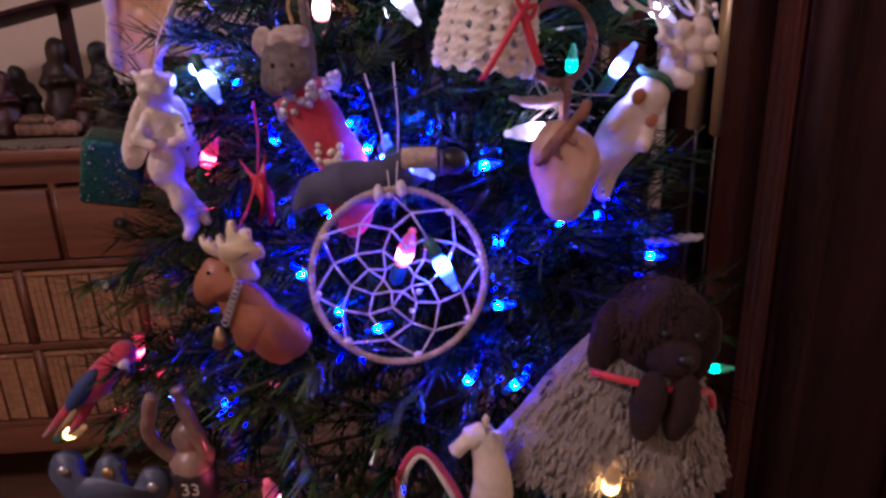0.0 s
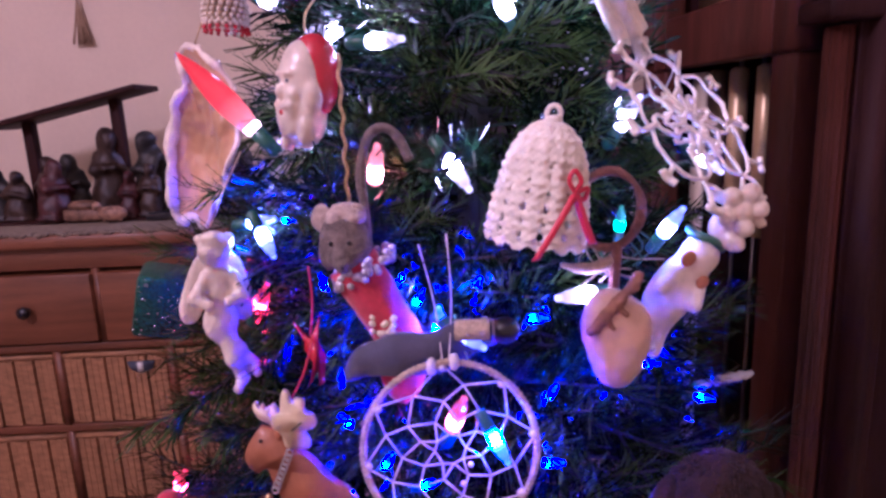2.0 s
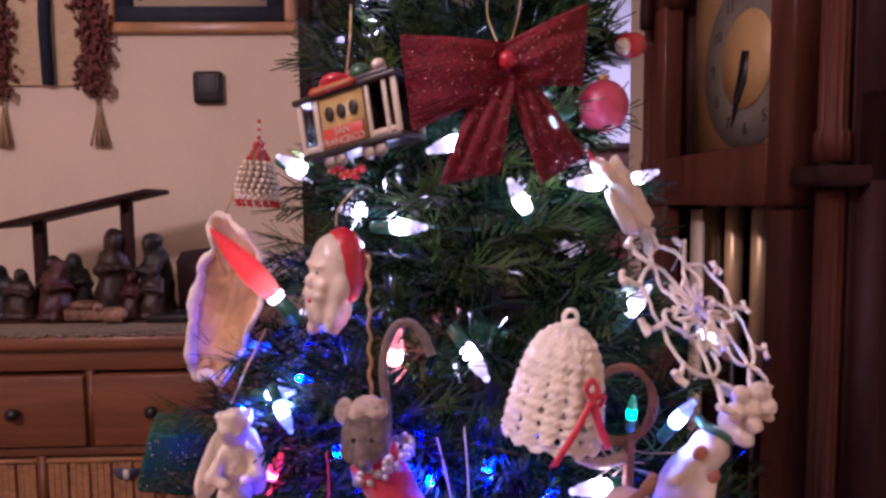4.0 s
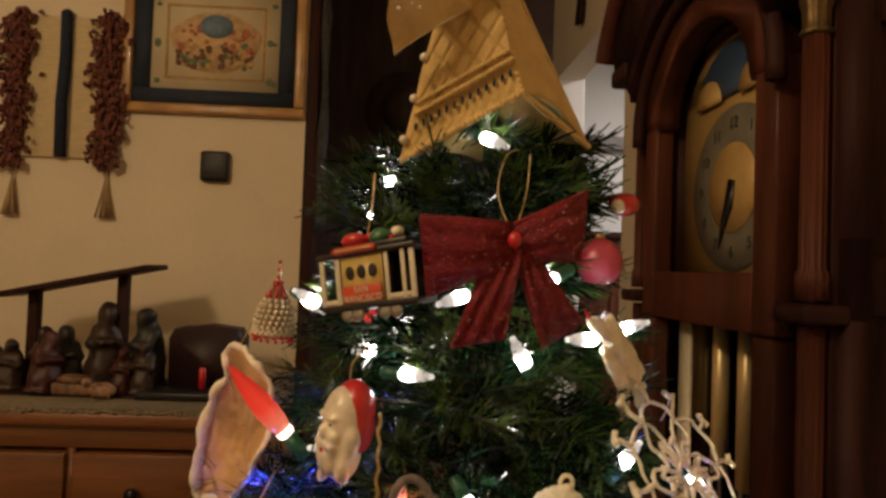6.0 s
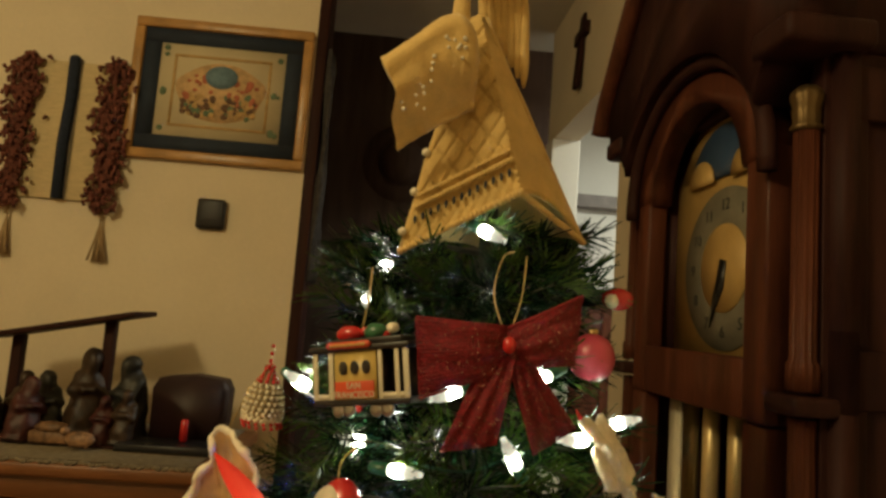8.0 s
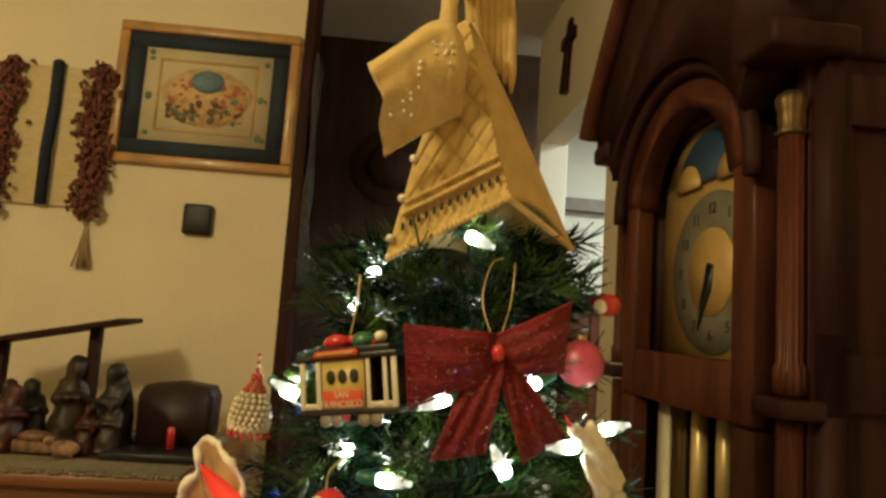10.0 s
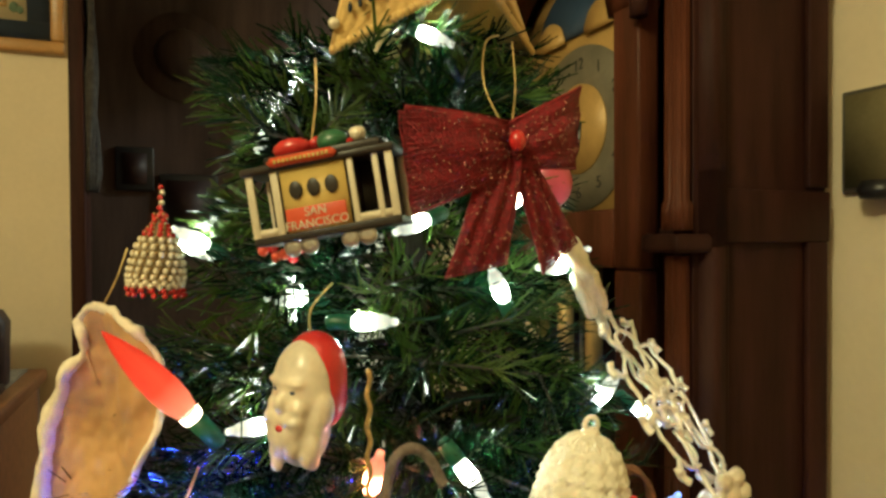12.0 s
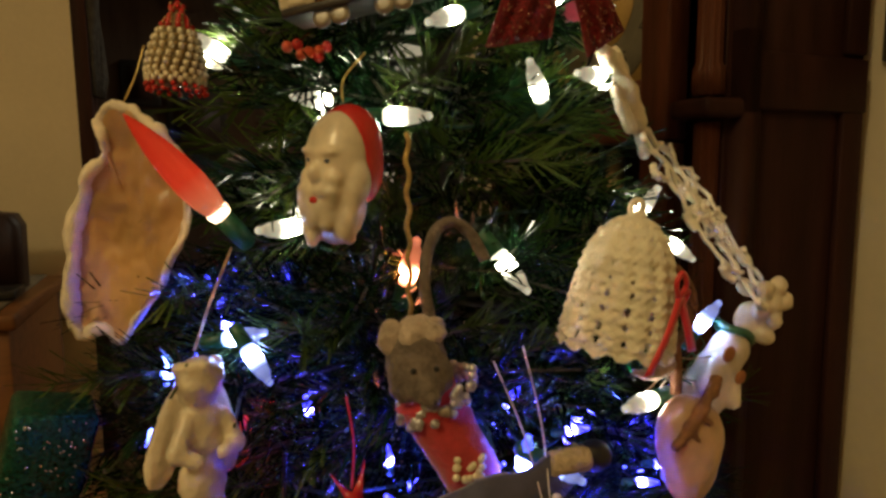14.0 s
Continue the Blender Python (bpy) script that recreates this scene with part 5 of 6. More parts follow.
# ---- winged figure, one plain mesh ----
shape = [((-0.003, 0, 0.030), (0.0105, 0.0100, 0.0115)), ((-0.001, -0.009, 0.029), (0.0022, 0.0022, 0.0024)), ((0, 0, 0.008), (0.0105, 0.0085, 0.0150)), ((0.001, 0, -0.014), (0.0115, 0.0095, 0.0125)),
         ((0.004, -0.002, -0.020), (0.008, -0.006, -0.036), 0.0058), ((0.008, -0.006, -0.036), (0.015, -0.004, -0.050), 0.0042), ((0.015, -0.004, -0.050), (0.011, -0.009, -0.055), 0.0034),
         ((-0.001, 0.001, -0.020), (0.012, -0.004, -0.032), 0.0055), ((0.012, -0.004, -0.032), (0.022, -0.002, -0.042), 0.0040), ((0.022, -0.002, -0.042), (0.024, -0.006, -0.047), 0.0032),
         ((-0.009, -0.002, 0.014), (-0.016, -0.006, 0.002), 0.0040), ((-0.016, -0.006, 0.002), (-0.008, -0.012, -0.001), 0.0034), ((0.009, -0.003, 0.014), (0.013, -0.009, 0.003), 0.0040), ((0.013, -0.009, 0.003), (0.004, -0.013, 0.001), 0.0034)]
for s in (-1, 1):
    shape += [((s * (0.009 + 0.0022 * i), 0.008, 0.018 - i * 0.0065), (0.0062, 0.0030, 0.0085)) for i in range(5)]
rnd = random.Random(3)
shape += [((-0.003 + 0.0095 * math.cos(a), 0.002 + 0.0085 * math.sin(a), 0.033 + h), (0.0032, 0.0032, 0.0028)) for a, h in ((rnd.uniform(0, 6.28), rnd.uniform(-0.004, 0.006)) for i in range(16))]
solid("porcelain_cherub", blend(shape, 0.0010, 0.0011, 0.0005, 420), PORCELAIN, pose(-0.166, 0.377, 1.199, 0, 6, 30) @ Matrix.Diagonal((0.9, 0.9, 1, 1)), "white porcelain cherub ornament on a thread", "ornament")
th = bmesh.new()
tube(th, [(-0.167, 0.378, 1.243), (-0.160, 0.385, 1.262), (-0.150, 0.395, 1.285)], 0.0006, 5)
solid("gold_thread", th, GILT_CORD, Matrix(), "thin gold hanging thread", "thread")


# ---- beaded cone ----
def bead_cone():
    ob = thing("beaded_bell", pose(-0.175, 0.462, 1.367, 0, 4, 0) @ Matrix.Scale(0.78, 4), "beaded bell ornament of cream and red beads", "ornament")
    prof = [(0.0170, 0.000), (0.0180, 0.006), (0.0168, 0.016), (0.0135, 0.027), (0.0085, 0.036), (0.0045, 0.042), (0.0028, 0.049)]
    part("netting", lathe(bmesh.new(), prof, 28), material("tan_netting", (0.24, 0.18, 0.09), 0.7, vary=0.4, scale=200, fine=600, bump=0.6), ob)
    groups = {"cream": (bmesh.new(), PEARL), "red": (bmesh.new(), RED_PAINT), "gold": (bmesh.new(), BRASS)}
    line = curve_points([(r, 0, z) for r, z in prof], 4)
    for i, p in enumerate(line[::2]):
        n = max(4, int(2 * math.pi * p.x / 0.0056))
        for j in range(n):
            a = 2 * math.pi * (j + 0.5 * (i % 2)) / n
            key = "red" if p.z > 0.033 else "cream"
            c = Vector(((p.x + 0.0008) * math.cos(a), (p.x + 0.0008) * math.sin(a), p.z))
            ball(groups[key][0], c, 0.0021, 1, 1, 1.15, 8)
            ball(groups["gold"][0], c + Vector((0.0024 * -math.sin(a), 0.0024 * math.cos(a), 0.0016)), 0.0010, seg=6)
    for j in range(16):
        a = 2 * math.pi * j / 16
        for h in range(2):
            ball(groups["red"][0], (0.0185 * math.cos(a) + 0.0012 * h, 0.0185 * math.sin(a), -0.003 - 0.0036 * h), 0.0019, seg=7)
    for k, (b, mat) in groups.items():
        tagged(part(k + "_beadwork", b, mat, ob), kind="stuff")
    for j in range(6):
        part("string_bead", ball(bmesh.new(), (0.0006 * (-1) ** j, 0, 0.0515 + j * 0.0036), 0.0021, seg=8), PEARL if j in (2, 4) else RED_PAINT, ob)


bead_cone()


# ---- cable car ----
def lettering(text, size, mat, parent, m):
    f = bpy.data.curves.new("lettering", "FONT")
    f.body, f.size, f.extrude, f.align_x, f.align_y = text, size, 0.0002, "CENTER", "CENTER"
    f.materials.append(mat)
    o = new("lettering", f)
    o.parent, o.matrix_basis = parent, m
    return o


def cable_car():
    ob = thing("cable_car_ornament", pose(-0.088, 0.392, 1.412, 0, -9, -28) @ Matrix.Scale(0.95, 4), "toy cable car ornament, yellow and red with white ends", "ornament")
    L, H, d = 0.0390, 0.0165, 0.013
    part("floor", boxed(-L, -d, -H - 0.003, L, d, -H + 0.001, 0.0006), CAR_BLACK, ob)
    part("roof", boxed(-L - 0.002, -d - 0.002, H, L + 0.002, d + 0.002, H + 0.004, 0.0012), CAR_BLACK, ob)
    part("clerestory", boxed(-L + 0.010, -d + 0.003, H + 0.004, L - 0.006, d - 0.003, H + 0.0085, 0.001), CAR_BLACK, ob)
    cabin = boxed(-0.020, -d, -H + 0.001, 0.014, -d + 0.0016, H)
    mid = part("cabin", cabin, YELLOW_CAR, ob, "yellow cabin side")
    part("cabin_back", boxed(-0.020, d - 0.0016, -H + 0.001, 0.014, d, H), YELLOW_CAR, ob)
    for x in (-0.0125, -0.003, 0.0065):
        part("window", lathe(bmesh.new(), [(0.0030, -0.0004), (0.0034, 0), (0.0034, 0.0008), (0.0030, 0.001)], 18, pose(x, -d - 0.0003, 0.0055, 90) @ Matrix.Diagonal((1, 1.35, 1, 1))), CAR_BLACK, mid, "dark oval window")
    part("name_panel", boxed(-0.0195, -d - 0.0014, -H + 0.002, 0.0125, -d - 0.0002, -0.0035, 0.0004), CAR_RED, mid, "red panel lettered San Francisco")
    lettering("SAN", 0.0062, WHITE_CAR, mid, pose(-0.0035, -d - 0.0018, -0.0065, 90))
    lettering("FRANCISCO", 0.0062, WHITE_CAR, mid, pose(-0.0035, -d - 0.0018, -0.0125, 90))
    for x0, x1 in ((-L, -L + 0.004), (-0.0255, -0.0215), (0.0155, 0.0185), (0.0285, 0.0315), (L - 0.004, L)):
        for y in (-d, d - 0.0016):
            part("pillar", boxed(x0, y, -H + 0.001, x1, y + 0.0016, H, 0.0003), WHITE_CAR, ob, "ivory pillar")
    for x0, x1 in ((-L + 0.0005, -0.0215), (0.0155, L - 0.0005)):
        part("bench", boxed(x0, -d + 0.0001, -H + 0.001, x1, -d + 0.0014, -H + 0.005), WHITE_CAR, ob)
    part("inner_panel", boxed(-L + 0.003, d - 0.0045, -H + 0.001, L - 0.003, d - 0.003, H), CAR_BLACK, ob)
    part("bulkhead", boxed(-0.021, -d + 0.002, -H + 0.001, -0.0195, d - 0.002, H), CAR_BLACK, ob)
    part("bulkhead", boxed(0.014, -d + 0.002, -H + 0.001, 0.0155, d - 0.002, H), CAR_BLACK, ob)
    sign = part("roof_sign", plate(bmesh.new(), [(-0.022, 0.0182), (0.010, 0.0182), (0.0125, 0.0205), (0.010, 0.0230), (-0.022, 0.0230), (-0.0245, 0.0205)], -d - 0.0042, -d - 0.0018, 0.0003), CAR_RED, ob, "red rounded roof sign")
    b = bmesh.new()
    for i in range(13):
        box(b, -0.0205 + i * 0.0023, -d - 0.0046, 0.0195, -0.0205 + i * 0.0023 + 0.0015, -d - 0.0043, 0.0216)
    part("sign_bars", b, YELLOW_CAR, sign)
    for x in (-0.020, -0.011, 0.011, 0.020):
        part("wheel", lathe(bmesh.new(), [(0.002, -0.001), (0.0046, -0.001), (0.0050, 0), (0.0046, 0.001), (0.002, 0.0012)], 18, pose(x, -d + 0.003, -H - 0.006, 90)), STEEL, ob, "small grey wheel")
    gifts = [((-0.016, 0, 0.0125 + H), 0.007, RED_PAINT, 1.6), ((-0.004, 0.002, 0.0135 + H), 0.004, RED_PAINT, 1), ((0.006, 0, 0.0125 + H), 0.0068, GREEN_LEAF, 1.3), ((0.0195, 0.001, 0.0140 + H), 0.0046, PEARL, 1), ((0.013, 0.002, 0.0105 + H), 0.004, RED_PAINT, 1)]
    for c, r, mat, s in gifts:
        part("parcel", ball(bmesh.new(), c, r, s, 1, 0.85, 12, rough=0.0008), mat, ob)
    hook(ob, (0.002, 0.006, 0.075), (-0.006, 0, H + 0.012), None, 0.0006)


cable_car()


# ---- red mesh bow ----
def bow():
    ob = thing("mesh_bow", pose(-0.003, 0.368, 1.439, 0, 0, 6), "red glittered mesh bow wired to the tree", "bow")
    rnd = random.Random(12)

    def net(name, corner):
        """A ribbon of open mesh between four corners, with a soft fold."""
        b, g = bmesh.new(), bmesh.new()
        nu, nv = 30, 20
        A, B, C, D, swell = corner
        def at(u, v):
            p = Vector(A).lerp(Vector(B), u).lerp(Vector(D).lerp(Vector(C), u), v)
            return p + Vector((0, -swell * math.sin(math.pi * min(1, u * 1.05)) * (0.5 + 0.5 * math.sin(math.pi * v)) + 0.0012 * math.sin(17 * v + 5 * u), 0))
        for i in range(nu + 1):
            tube(b, [at(i / nu, j / 8) for j in range(9)], 0.00058, 3)
        for j in range(nv + 1):
            tube(b, [at(i / 10, j / nv) for i in range(11)], 0.00058 if 0 < j < nv else 0.0010, 3)
        for i in range(nu + nv):
            u0 = i / nu
            pts = [at(min(max(u0 - 0.72 * k / 8, 0), 1), k / 8) for k in range(9) if 0 <= u0 - 0.72 * k / 8 <= 1]
            if len(pts) > 1:
                tube(b, pts, 0.00055, 3)
        for i in range(80):
            ball(g, at(rnd.random(), rnd.random()) + Vector((0, -0.0009, 0)), 0.00062, seg=4)
        p = tagged(part(name, b, BOW_MESH, ob), kind="stuff")
        tagged(part("glitter", g, GLITTER, p), kind="stuff")

    net("left_loop", ((0, 0, 0.011), (-0.057, -0.005, 0.013), (-0.051, 0.0, -0.036), (0, 0, -0.014), 0.012))
    net("left_loop_back", ((0, 0.003, 0.009), (-0.057, 0.003, 0.012), (-0.050, 0.005, -0.034), (0, 0.003, -0.012), -0.012))
    net("right_loop", ((0, 0, 0.010), (0.049, 0.008, 0.034), (0.046, 0.008, -0.010), (0, 0, -0.013), 0.012))
    net("right_loop_back", ((0, 0.003, 0.008), (0.049, 0.011, 0.033), (0.045, 0.012, -0.008), (0, 0.003, -0.011), -0.010))
    net("left_tail", ((-0.014, -0.001, -0.008), (-0.036, -0.002, -0.066), (-0.004, -0.004, -0.060), (0.005, -0.002, -0.008), 0.004))
    net("right_tail", ((0.001, -0.001, -0.008), (0.022, 0.004, -0.066), (0.050, 0.012, -0.050), (0.013, 0.002, -0.006), 0.004))
    part("knot", ball(bmesh.new(), (0, -0.009, 0.0), 0.0048, 0.9, 0.9, 1.1, 14), RED_PAINT, ob, "shiny red knot bead")
    part("wire", tube(bmesh.new(), curve_points([(0, 0, 0.004), (-0.008, 0.01, 0.03), (-0.002, 0.02, 0.055), (0.006, 0.02, 0.06)], 5), 0.0004, 5), GILT_CORD, ob)
    part("wire", tube(bmesh.new(), curve_points([(0.001, 0, 0.004), (0.010, 0.01, 0.03), (0.014, 0.02, 0.058)], 5), 0.0004, 5), GILT_CORD, ob)


bow()


# ---- angel topper, one plain mesh of quilted cloth ----
def topper():
    L, M, Rr, A = Vector((-0.079, 0.44, 1.498)), Vector((0.006, 0.425, 1.546)), Vector((0.062, 0.475, 1.520)), Vector((-0.036, 0.425, 1.690))
    Bk = Vector((0.0, 0.56, 1.512))
    ob = thing("angel_topper", Matrix(), "ivory quilted cloth tree topper with pearl buttons", "tree topper")

    def panel(name, p, q, apex, quilt, n=26):
        b = bmesh.new()
        nrm = (q - p).cross(apex - p).normalized()
        if nrm.y > 0:
            nrm = -nrm
        rows = []
        for j in range(n + 1):
            v = j / n
            row = []
            for i in range(n + 1):
                u = i / n
                c = p.lerp(q, u).lerp(apex, v * 0.93)
                su, sv = u * (1 - v) * 11 + v * 4, v * 14
                puff = 0.0026 * min(1, 3.0 * abs(math.sin(math.pi * (su + sv) * 0.5))) * min(1, 3.0 * abs(math.sin(math.pi * (su - sv) * 0.5))) if quilt and v > 0.20 else 0.0006 * math.sin(60 * u) * math.sin(70 * v)
                lift = 0 if quilt else 0.011 * 4 * u * (1 - u) * (1 - v) ** 3
                row.append(b.verts.new(c + nrm * (puff + 0.0012 * noise.noise(c * 45)) + Vector((0, 0, lift))))
            rows.append(row)
        for j in range(n):
            for i in range(n):
                b.faces.new((rows[j][i], rows[j][i + 1], rows[j + 1][i + 1], rows[j + 1][i]))
        ext = bmesh.ops.extrude_face_region(b, geom=list(b.faces))
        for v in ext["geom"]:
            if isinstance(v, bmesh.types.BMVert):
                v.co -= nrm * 0.003
        return part(name, b, QUILT, ob), nrm

    front, nf = panel("front_panel", L, M, A, True, 72)
    panel("side_panel", M, Rr, A, False)
    panel("back_panel", Bk, L, A, False, 8)
    panel("back_panel", Rr, Bk, A, False, 8)
    hem, eye = bmesh.new(), bmesh.new()
    for i in range(28):
        u = i / 27
        p = L.lerp(M, u)
        ball(hem, p + nf * 0.001 + Vector((0, 0, 0.001)), 0.0024, 1, 1, 1.2, 7)
        ball(hem, L.lerp(M, 0.03 + 0.95 * u).lerp(A, 0.17) + nf * 0.003, 0.0021, 1, 1, 1.1, 6)
        ball(hem, L.lerp(M, 0.03 + 0.95 * u).lerp(A, 0.215) + nf * 0.003, 0.0019, 1, 1, 1.1, 6)
        ball(hem, M.lerp(Rr, u), 0.0028, 1, 1, 1, 6)
        ball(hem, M.lerp(A, u * 0.9), 0.0014, 1, 1, 1.6, 6)
    for i in range(13):
        p = L.lerp(M, 0.06 + 0.88 * i / 12).lerp(A, 0.115) + nf * 0.0022
        ball(eye, p, 0.0019, 0.7, 0.6, 1.7, 7)
    tagged(part("stitched_hem", hem, QUILT, front), kind="stuff")
    part("eyelet", eye, NAVY, front, "dark eyelets along the hem")
    for i in range(5):
        part("pearl_button", ball(bmesh.new(), L.lerp(A, 0.08 + 0.155 * i) + Vector((-0.003, -0.001, 0)), 0.0034, seg=12), PEARL, ob, "round pearl button")
    # wide sleeve, neck, head and wing
    upper = curve_points([(-0.030, 0.416, 1.640), (-0.036, 0.412, 1.660), (-0.050, 0.408, 1.668), (-0.0745, 0.402, 1.650), (-0.0985, 0.398, 1.627)], 8)
    lower = curve_points([(-0.033, 0.412, 1.604), (-0.040, 0.408, 1.600), (-0.052, 0.405, 1.592), (-0.066, 0.402, 1.582), (-0.0845, 0.400, 1.567)], 8)
    cloth, grid = bmesh.new(), []
    for i, (p, q) in enumerate(zip(upper, lower)):
        u = i / (len(upper) - 1)
        row = []
        for j in range(21):
            v = j / 20
            c = p.lerp(q, v)
            c.x += 0.007 * max(0, u - 0.7) / 0.3 * math.exp(-((v - 0.40) / 0.20) ** 2)
            c.y += 0.008 * v - 0.014 * math.sin(math.pi * min(1, v * 1.05 + 0.08)) + 0.0016 * math.sin(9 * u + 5 * v) - 0.006 * u * math.exp(-((v - 0.12) / 0.12) ** 2)
            row.append(cloth.verts.new(c))
        grid.append(row)
    for a, b in zip(grid, grid[1:]):
        for j in range(20):
            cloth.faces.new((a[j], a[j + 1], b[j + 1], b[j]))
    bmesh.ops.recalc_face_normals(cloth, faces=list(cloth.faces))
    ext = bmesh.ops.extrude_face_region(cloth, geom=list(cloth.faces))
    for v in ext["geom"]:
        if isinstance(v, bmesh.types.BMVert):
            v.co.y += 0.005
    bmesh.ops.recalc_face_normals(cloth, faces=list(cloth.faces))
    sleeve = part("sleeve", rough_up(rough_up(cloth, 0.0022, 55), 0.0007, 420), QUILT, ob, "wide ivory lace sleeve")
    rnd = random.Random(14)
    for i in range(26):
        u, v = rnd.random(), rnd.random()
        c = Vector((-0.046, 0.3955, 1.650)).lerp(Vector((-0.080, 0.3905, 1.590)), u) + Vector((0.020 * (v - 0.5), 0.0015, -0.012 * (v - 0.5)))
        part("pearl", ball(bmesh.new(), c, rnd.uniform(0.0012, 0.0020), seg=6), PEARL, sleeve)
    part("neck", lathe(bmesh.new(), [(0.012, 1.655), (0.0075, 1.672), (0.0062, 1.690), (0.0066, 1.722)], 16, pose(-0.047, 0.430, 0)), QUILT, ob)
    part("top_ball", ball(bmesh.new(), (-0.047, 0.430, 1.742), 0.021, 1, 1, 1.12, 20), QUILT, ob)
    for i in range(7):
        x, z = -0.030 + i * 0.0055, 1.686 - 0.0082 * i
        feather = tube(bmesh.new(), curve_points([(-0.026 + i * 0.003, 0.462, 1.765), (x - 0.002, 0.460, 1.715), (x + 0.003, 0.459, z)], 6), 0.0042, 8, [0.8] * 4 + [1.0] * 7 + [0.7, 0.35])
        part("wing_feather", rough_up(rough_up(feather, 0.0012, 120), 0.0008, 420), QUILT, ob, "ribbed ivory wing feather")


topper()


# ---- crocheted snowflake ----
def snowflake():
    n = Vector((0.55, -0.57, 0.55)).normalized()
    d = Vector((0.01, -0.77, -0.64))
    d = (d - n * d.dot(n)).normalized()
    turn = Matrix((d, -n, d.cross(-n))).transposed().to_4x4()
    ob = thing("crochet_snowflake", Matrix.Translation((0.121, 0.408, 1.290)) @ turn, "stiff white crocheted snowflake ornament", "snowflake ornament")
    R = 0.064
    rnd = random.Random(17)

    def at(r, deg):
        a = math.radians(deg)
        return Vector((r * math.cos(a), rnd.uniform(-0.0022, 0.0022), r * math.sin(a)))

    def thread(name, pts, r=0.0013):
        b = tube(bmesh.new(), curve_points(pts, 4), r, 7)
        part(name, rough_up(rough_up(b, 0.0010, 150), 0.0004, 600), WHITE_YARN, ob)

    ring = [at(0.008, 30 * i) for i in range(12)]
    thread("centre_ring", ring + ring[:1], 0.0017)
    mid = [at(R * (0.40 if i % 2 else 0.32), 15 * i + 7) for i in range(24)]
    thread("lace_ring", mid + mid[:1], 0.0014)
    for k in range(6):
        a = 60 * k
        for w in (-20, 0, 20):
            thread("spoke", [at(0.008, a + w), at(R * 0.22, a + w * 0.7), at(R * 0.38, a + w)], 0.0015)
        fork = at(R * 0.66, a)
        thread("arch", [at(R * 0.36, a - 18), at(R * 0.52, a - 13), fork, at(R * 0.52, a + 13), at(R * 0.36, a + 18)])
        thread("stem", [fork, at(R * 0.82, a + 2), at(R * 0.98, a)], 0.0016)
        side = at(R * 0.80, a + 30)
        thread("bridge", [at(R * 0.68, a + 2), at(R * 0.76, a + 15), side, at(R * 0.76, a + 45), at(R * 0.68, a + 58)])
        thread("side_stem", [side, at(R * 0.98, a + 30)], 0.0015)
        for deg in (a, a + 30):
            e = at(R, deg)
            t = Vector((-math.sin(math.radians(deg)), 0, math.cos(math.radians(deg))))
            thread("picot", [e - t * 0.0050, e + Vector((0, 0.001, 0)), e + t * 0.0050], 0.0022)
    hook(ob, (-0.055, 0.02, 0.01), (-R, 0, 0), WEB)


snowflake()
lf = thing("porcelain_blossom", pose(0.138, 0.375, 1.243, 0, 20, 10), "small white porcelain blossom ornament", "ornament")
part("blossom", blend([((0, 0, 0), (0.0070, 0.0060, 0.0065))] + [((0.0105 * math.cos(math.radians(a)), -0.002, 0.0105 * math.sin(math.radians(a))), (0.0056, 0.0040, 0.0056)) for a in (20, 85, 150, 215, 300)], 0.0008, 0.0010, 0.0006, 300), PORCELAIN, lf)

# white bird ornament
axis = (Vector((0.103, 0.4426, 1.328)) - Vector((0.062, 0.432, 1.392))).normalized()
n = Vector((0.50, -0.66, 0.36))
n = (n - axis * n.dot(axis)).normalized()
bd = thing("white_bird", Matrix.Translation((0.062, 0.432, 1.392)) @ Matrix((axis, -n, axis.cross(-n))).transposed().to_4x4(), "white feathered bird ornament clipped to a branch", "ornament")
part("body", blend([((0.006, 0, -0.004), (0.030, -0.001, 0.0), 0.0044), ((0.030, -0.001, 0), (0.054, 0, 0.003), 0.0062), ((0.054, 0, 0.003), (0.074, 0.001, -0.004), 0.0034), ((0.002, 0, -0.006), (0.008, 0, -0.003), 0.0032)], 0.0016, 0.0011, 0.0010, 220), WHITE_YARN, bd)
part("beak", lathe(bmesh.new(), [(0.0022, 0), (0.0002, 0.008)], 8, pose(-0.001, 0, -0.007, 0, -90, 0)), RED_PAINT, bd)
for wing in ([((0.010, -0.003, 0.010), (0.036, -0.002, 0.010), 0.0030), ((0.036, -0.002, 0.010), (0.056, -0.001, 0.011), 0.0038), ((0.026, -0.002, 0.005), (0.020, 0.0030, 0.0075))],
             [((0.026, 0.001, -0.009), (0.050, 0.002, -0.011), 0.0032), ((0.042, 0.001, -0.006), (0.018, 0.0028, 0.0065))]):
    part("wing", blend(wing, 0.0012, 0.0010, 0.0018, 160), WHITE_YARN, bd, "ruffled white wing")

# spotted white cow ornament, one mesh for each painted part
cw = thing("cow_ornament", Matrix.Translation((0.104, 0.385, 1.192)) @ pose(0, 0, 0, 0, 30, 0), "glossy white cow ornament with tan spots", "ornament")
body = [((0, 0, 0.002), (0.0140, 0.0125, 0.0260)), ((0.002, -0.001, 0.028), (0.0110, 0.0105, 0.0130)), ((-0.005, -0.003, -0.018), (-0.006, -0.006, -0.036), 0.0050), ((-0.006, -0.006, -0.036), (-0.003, -0.008, -0.052), 0.0036),
        ((0.006, 0.001, -0.018), (0.008, -0.003, -0.034), 0.0048), ((-0.008, -0.006, 0.014), (-0.012, -0.012, 0.002), 0.0040), ((0.009, -0.006, 0.014), (0.011, -0.012, 0.002), 0.0040)]
part("body", blend(body, 0.0016, 0.0012, 0.0005, 120), PORCELAIN, cw)
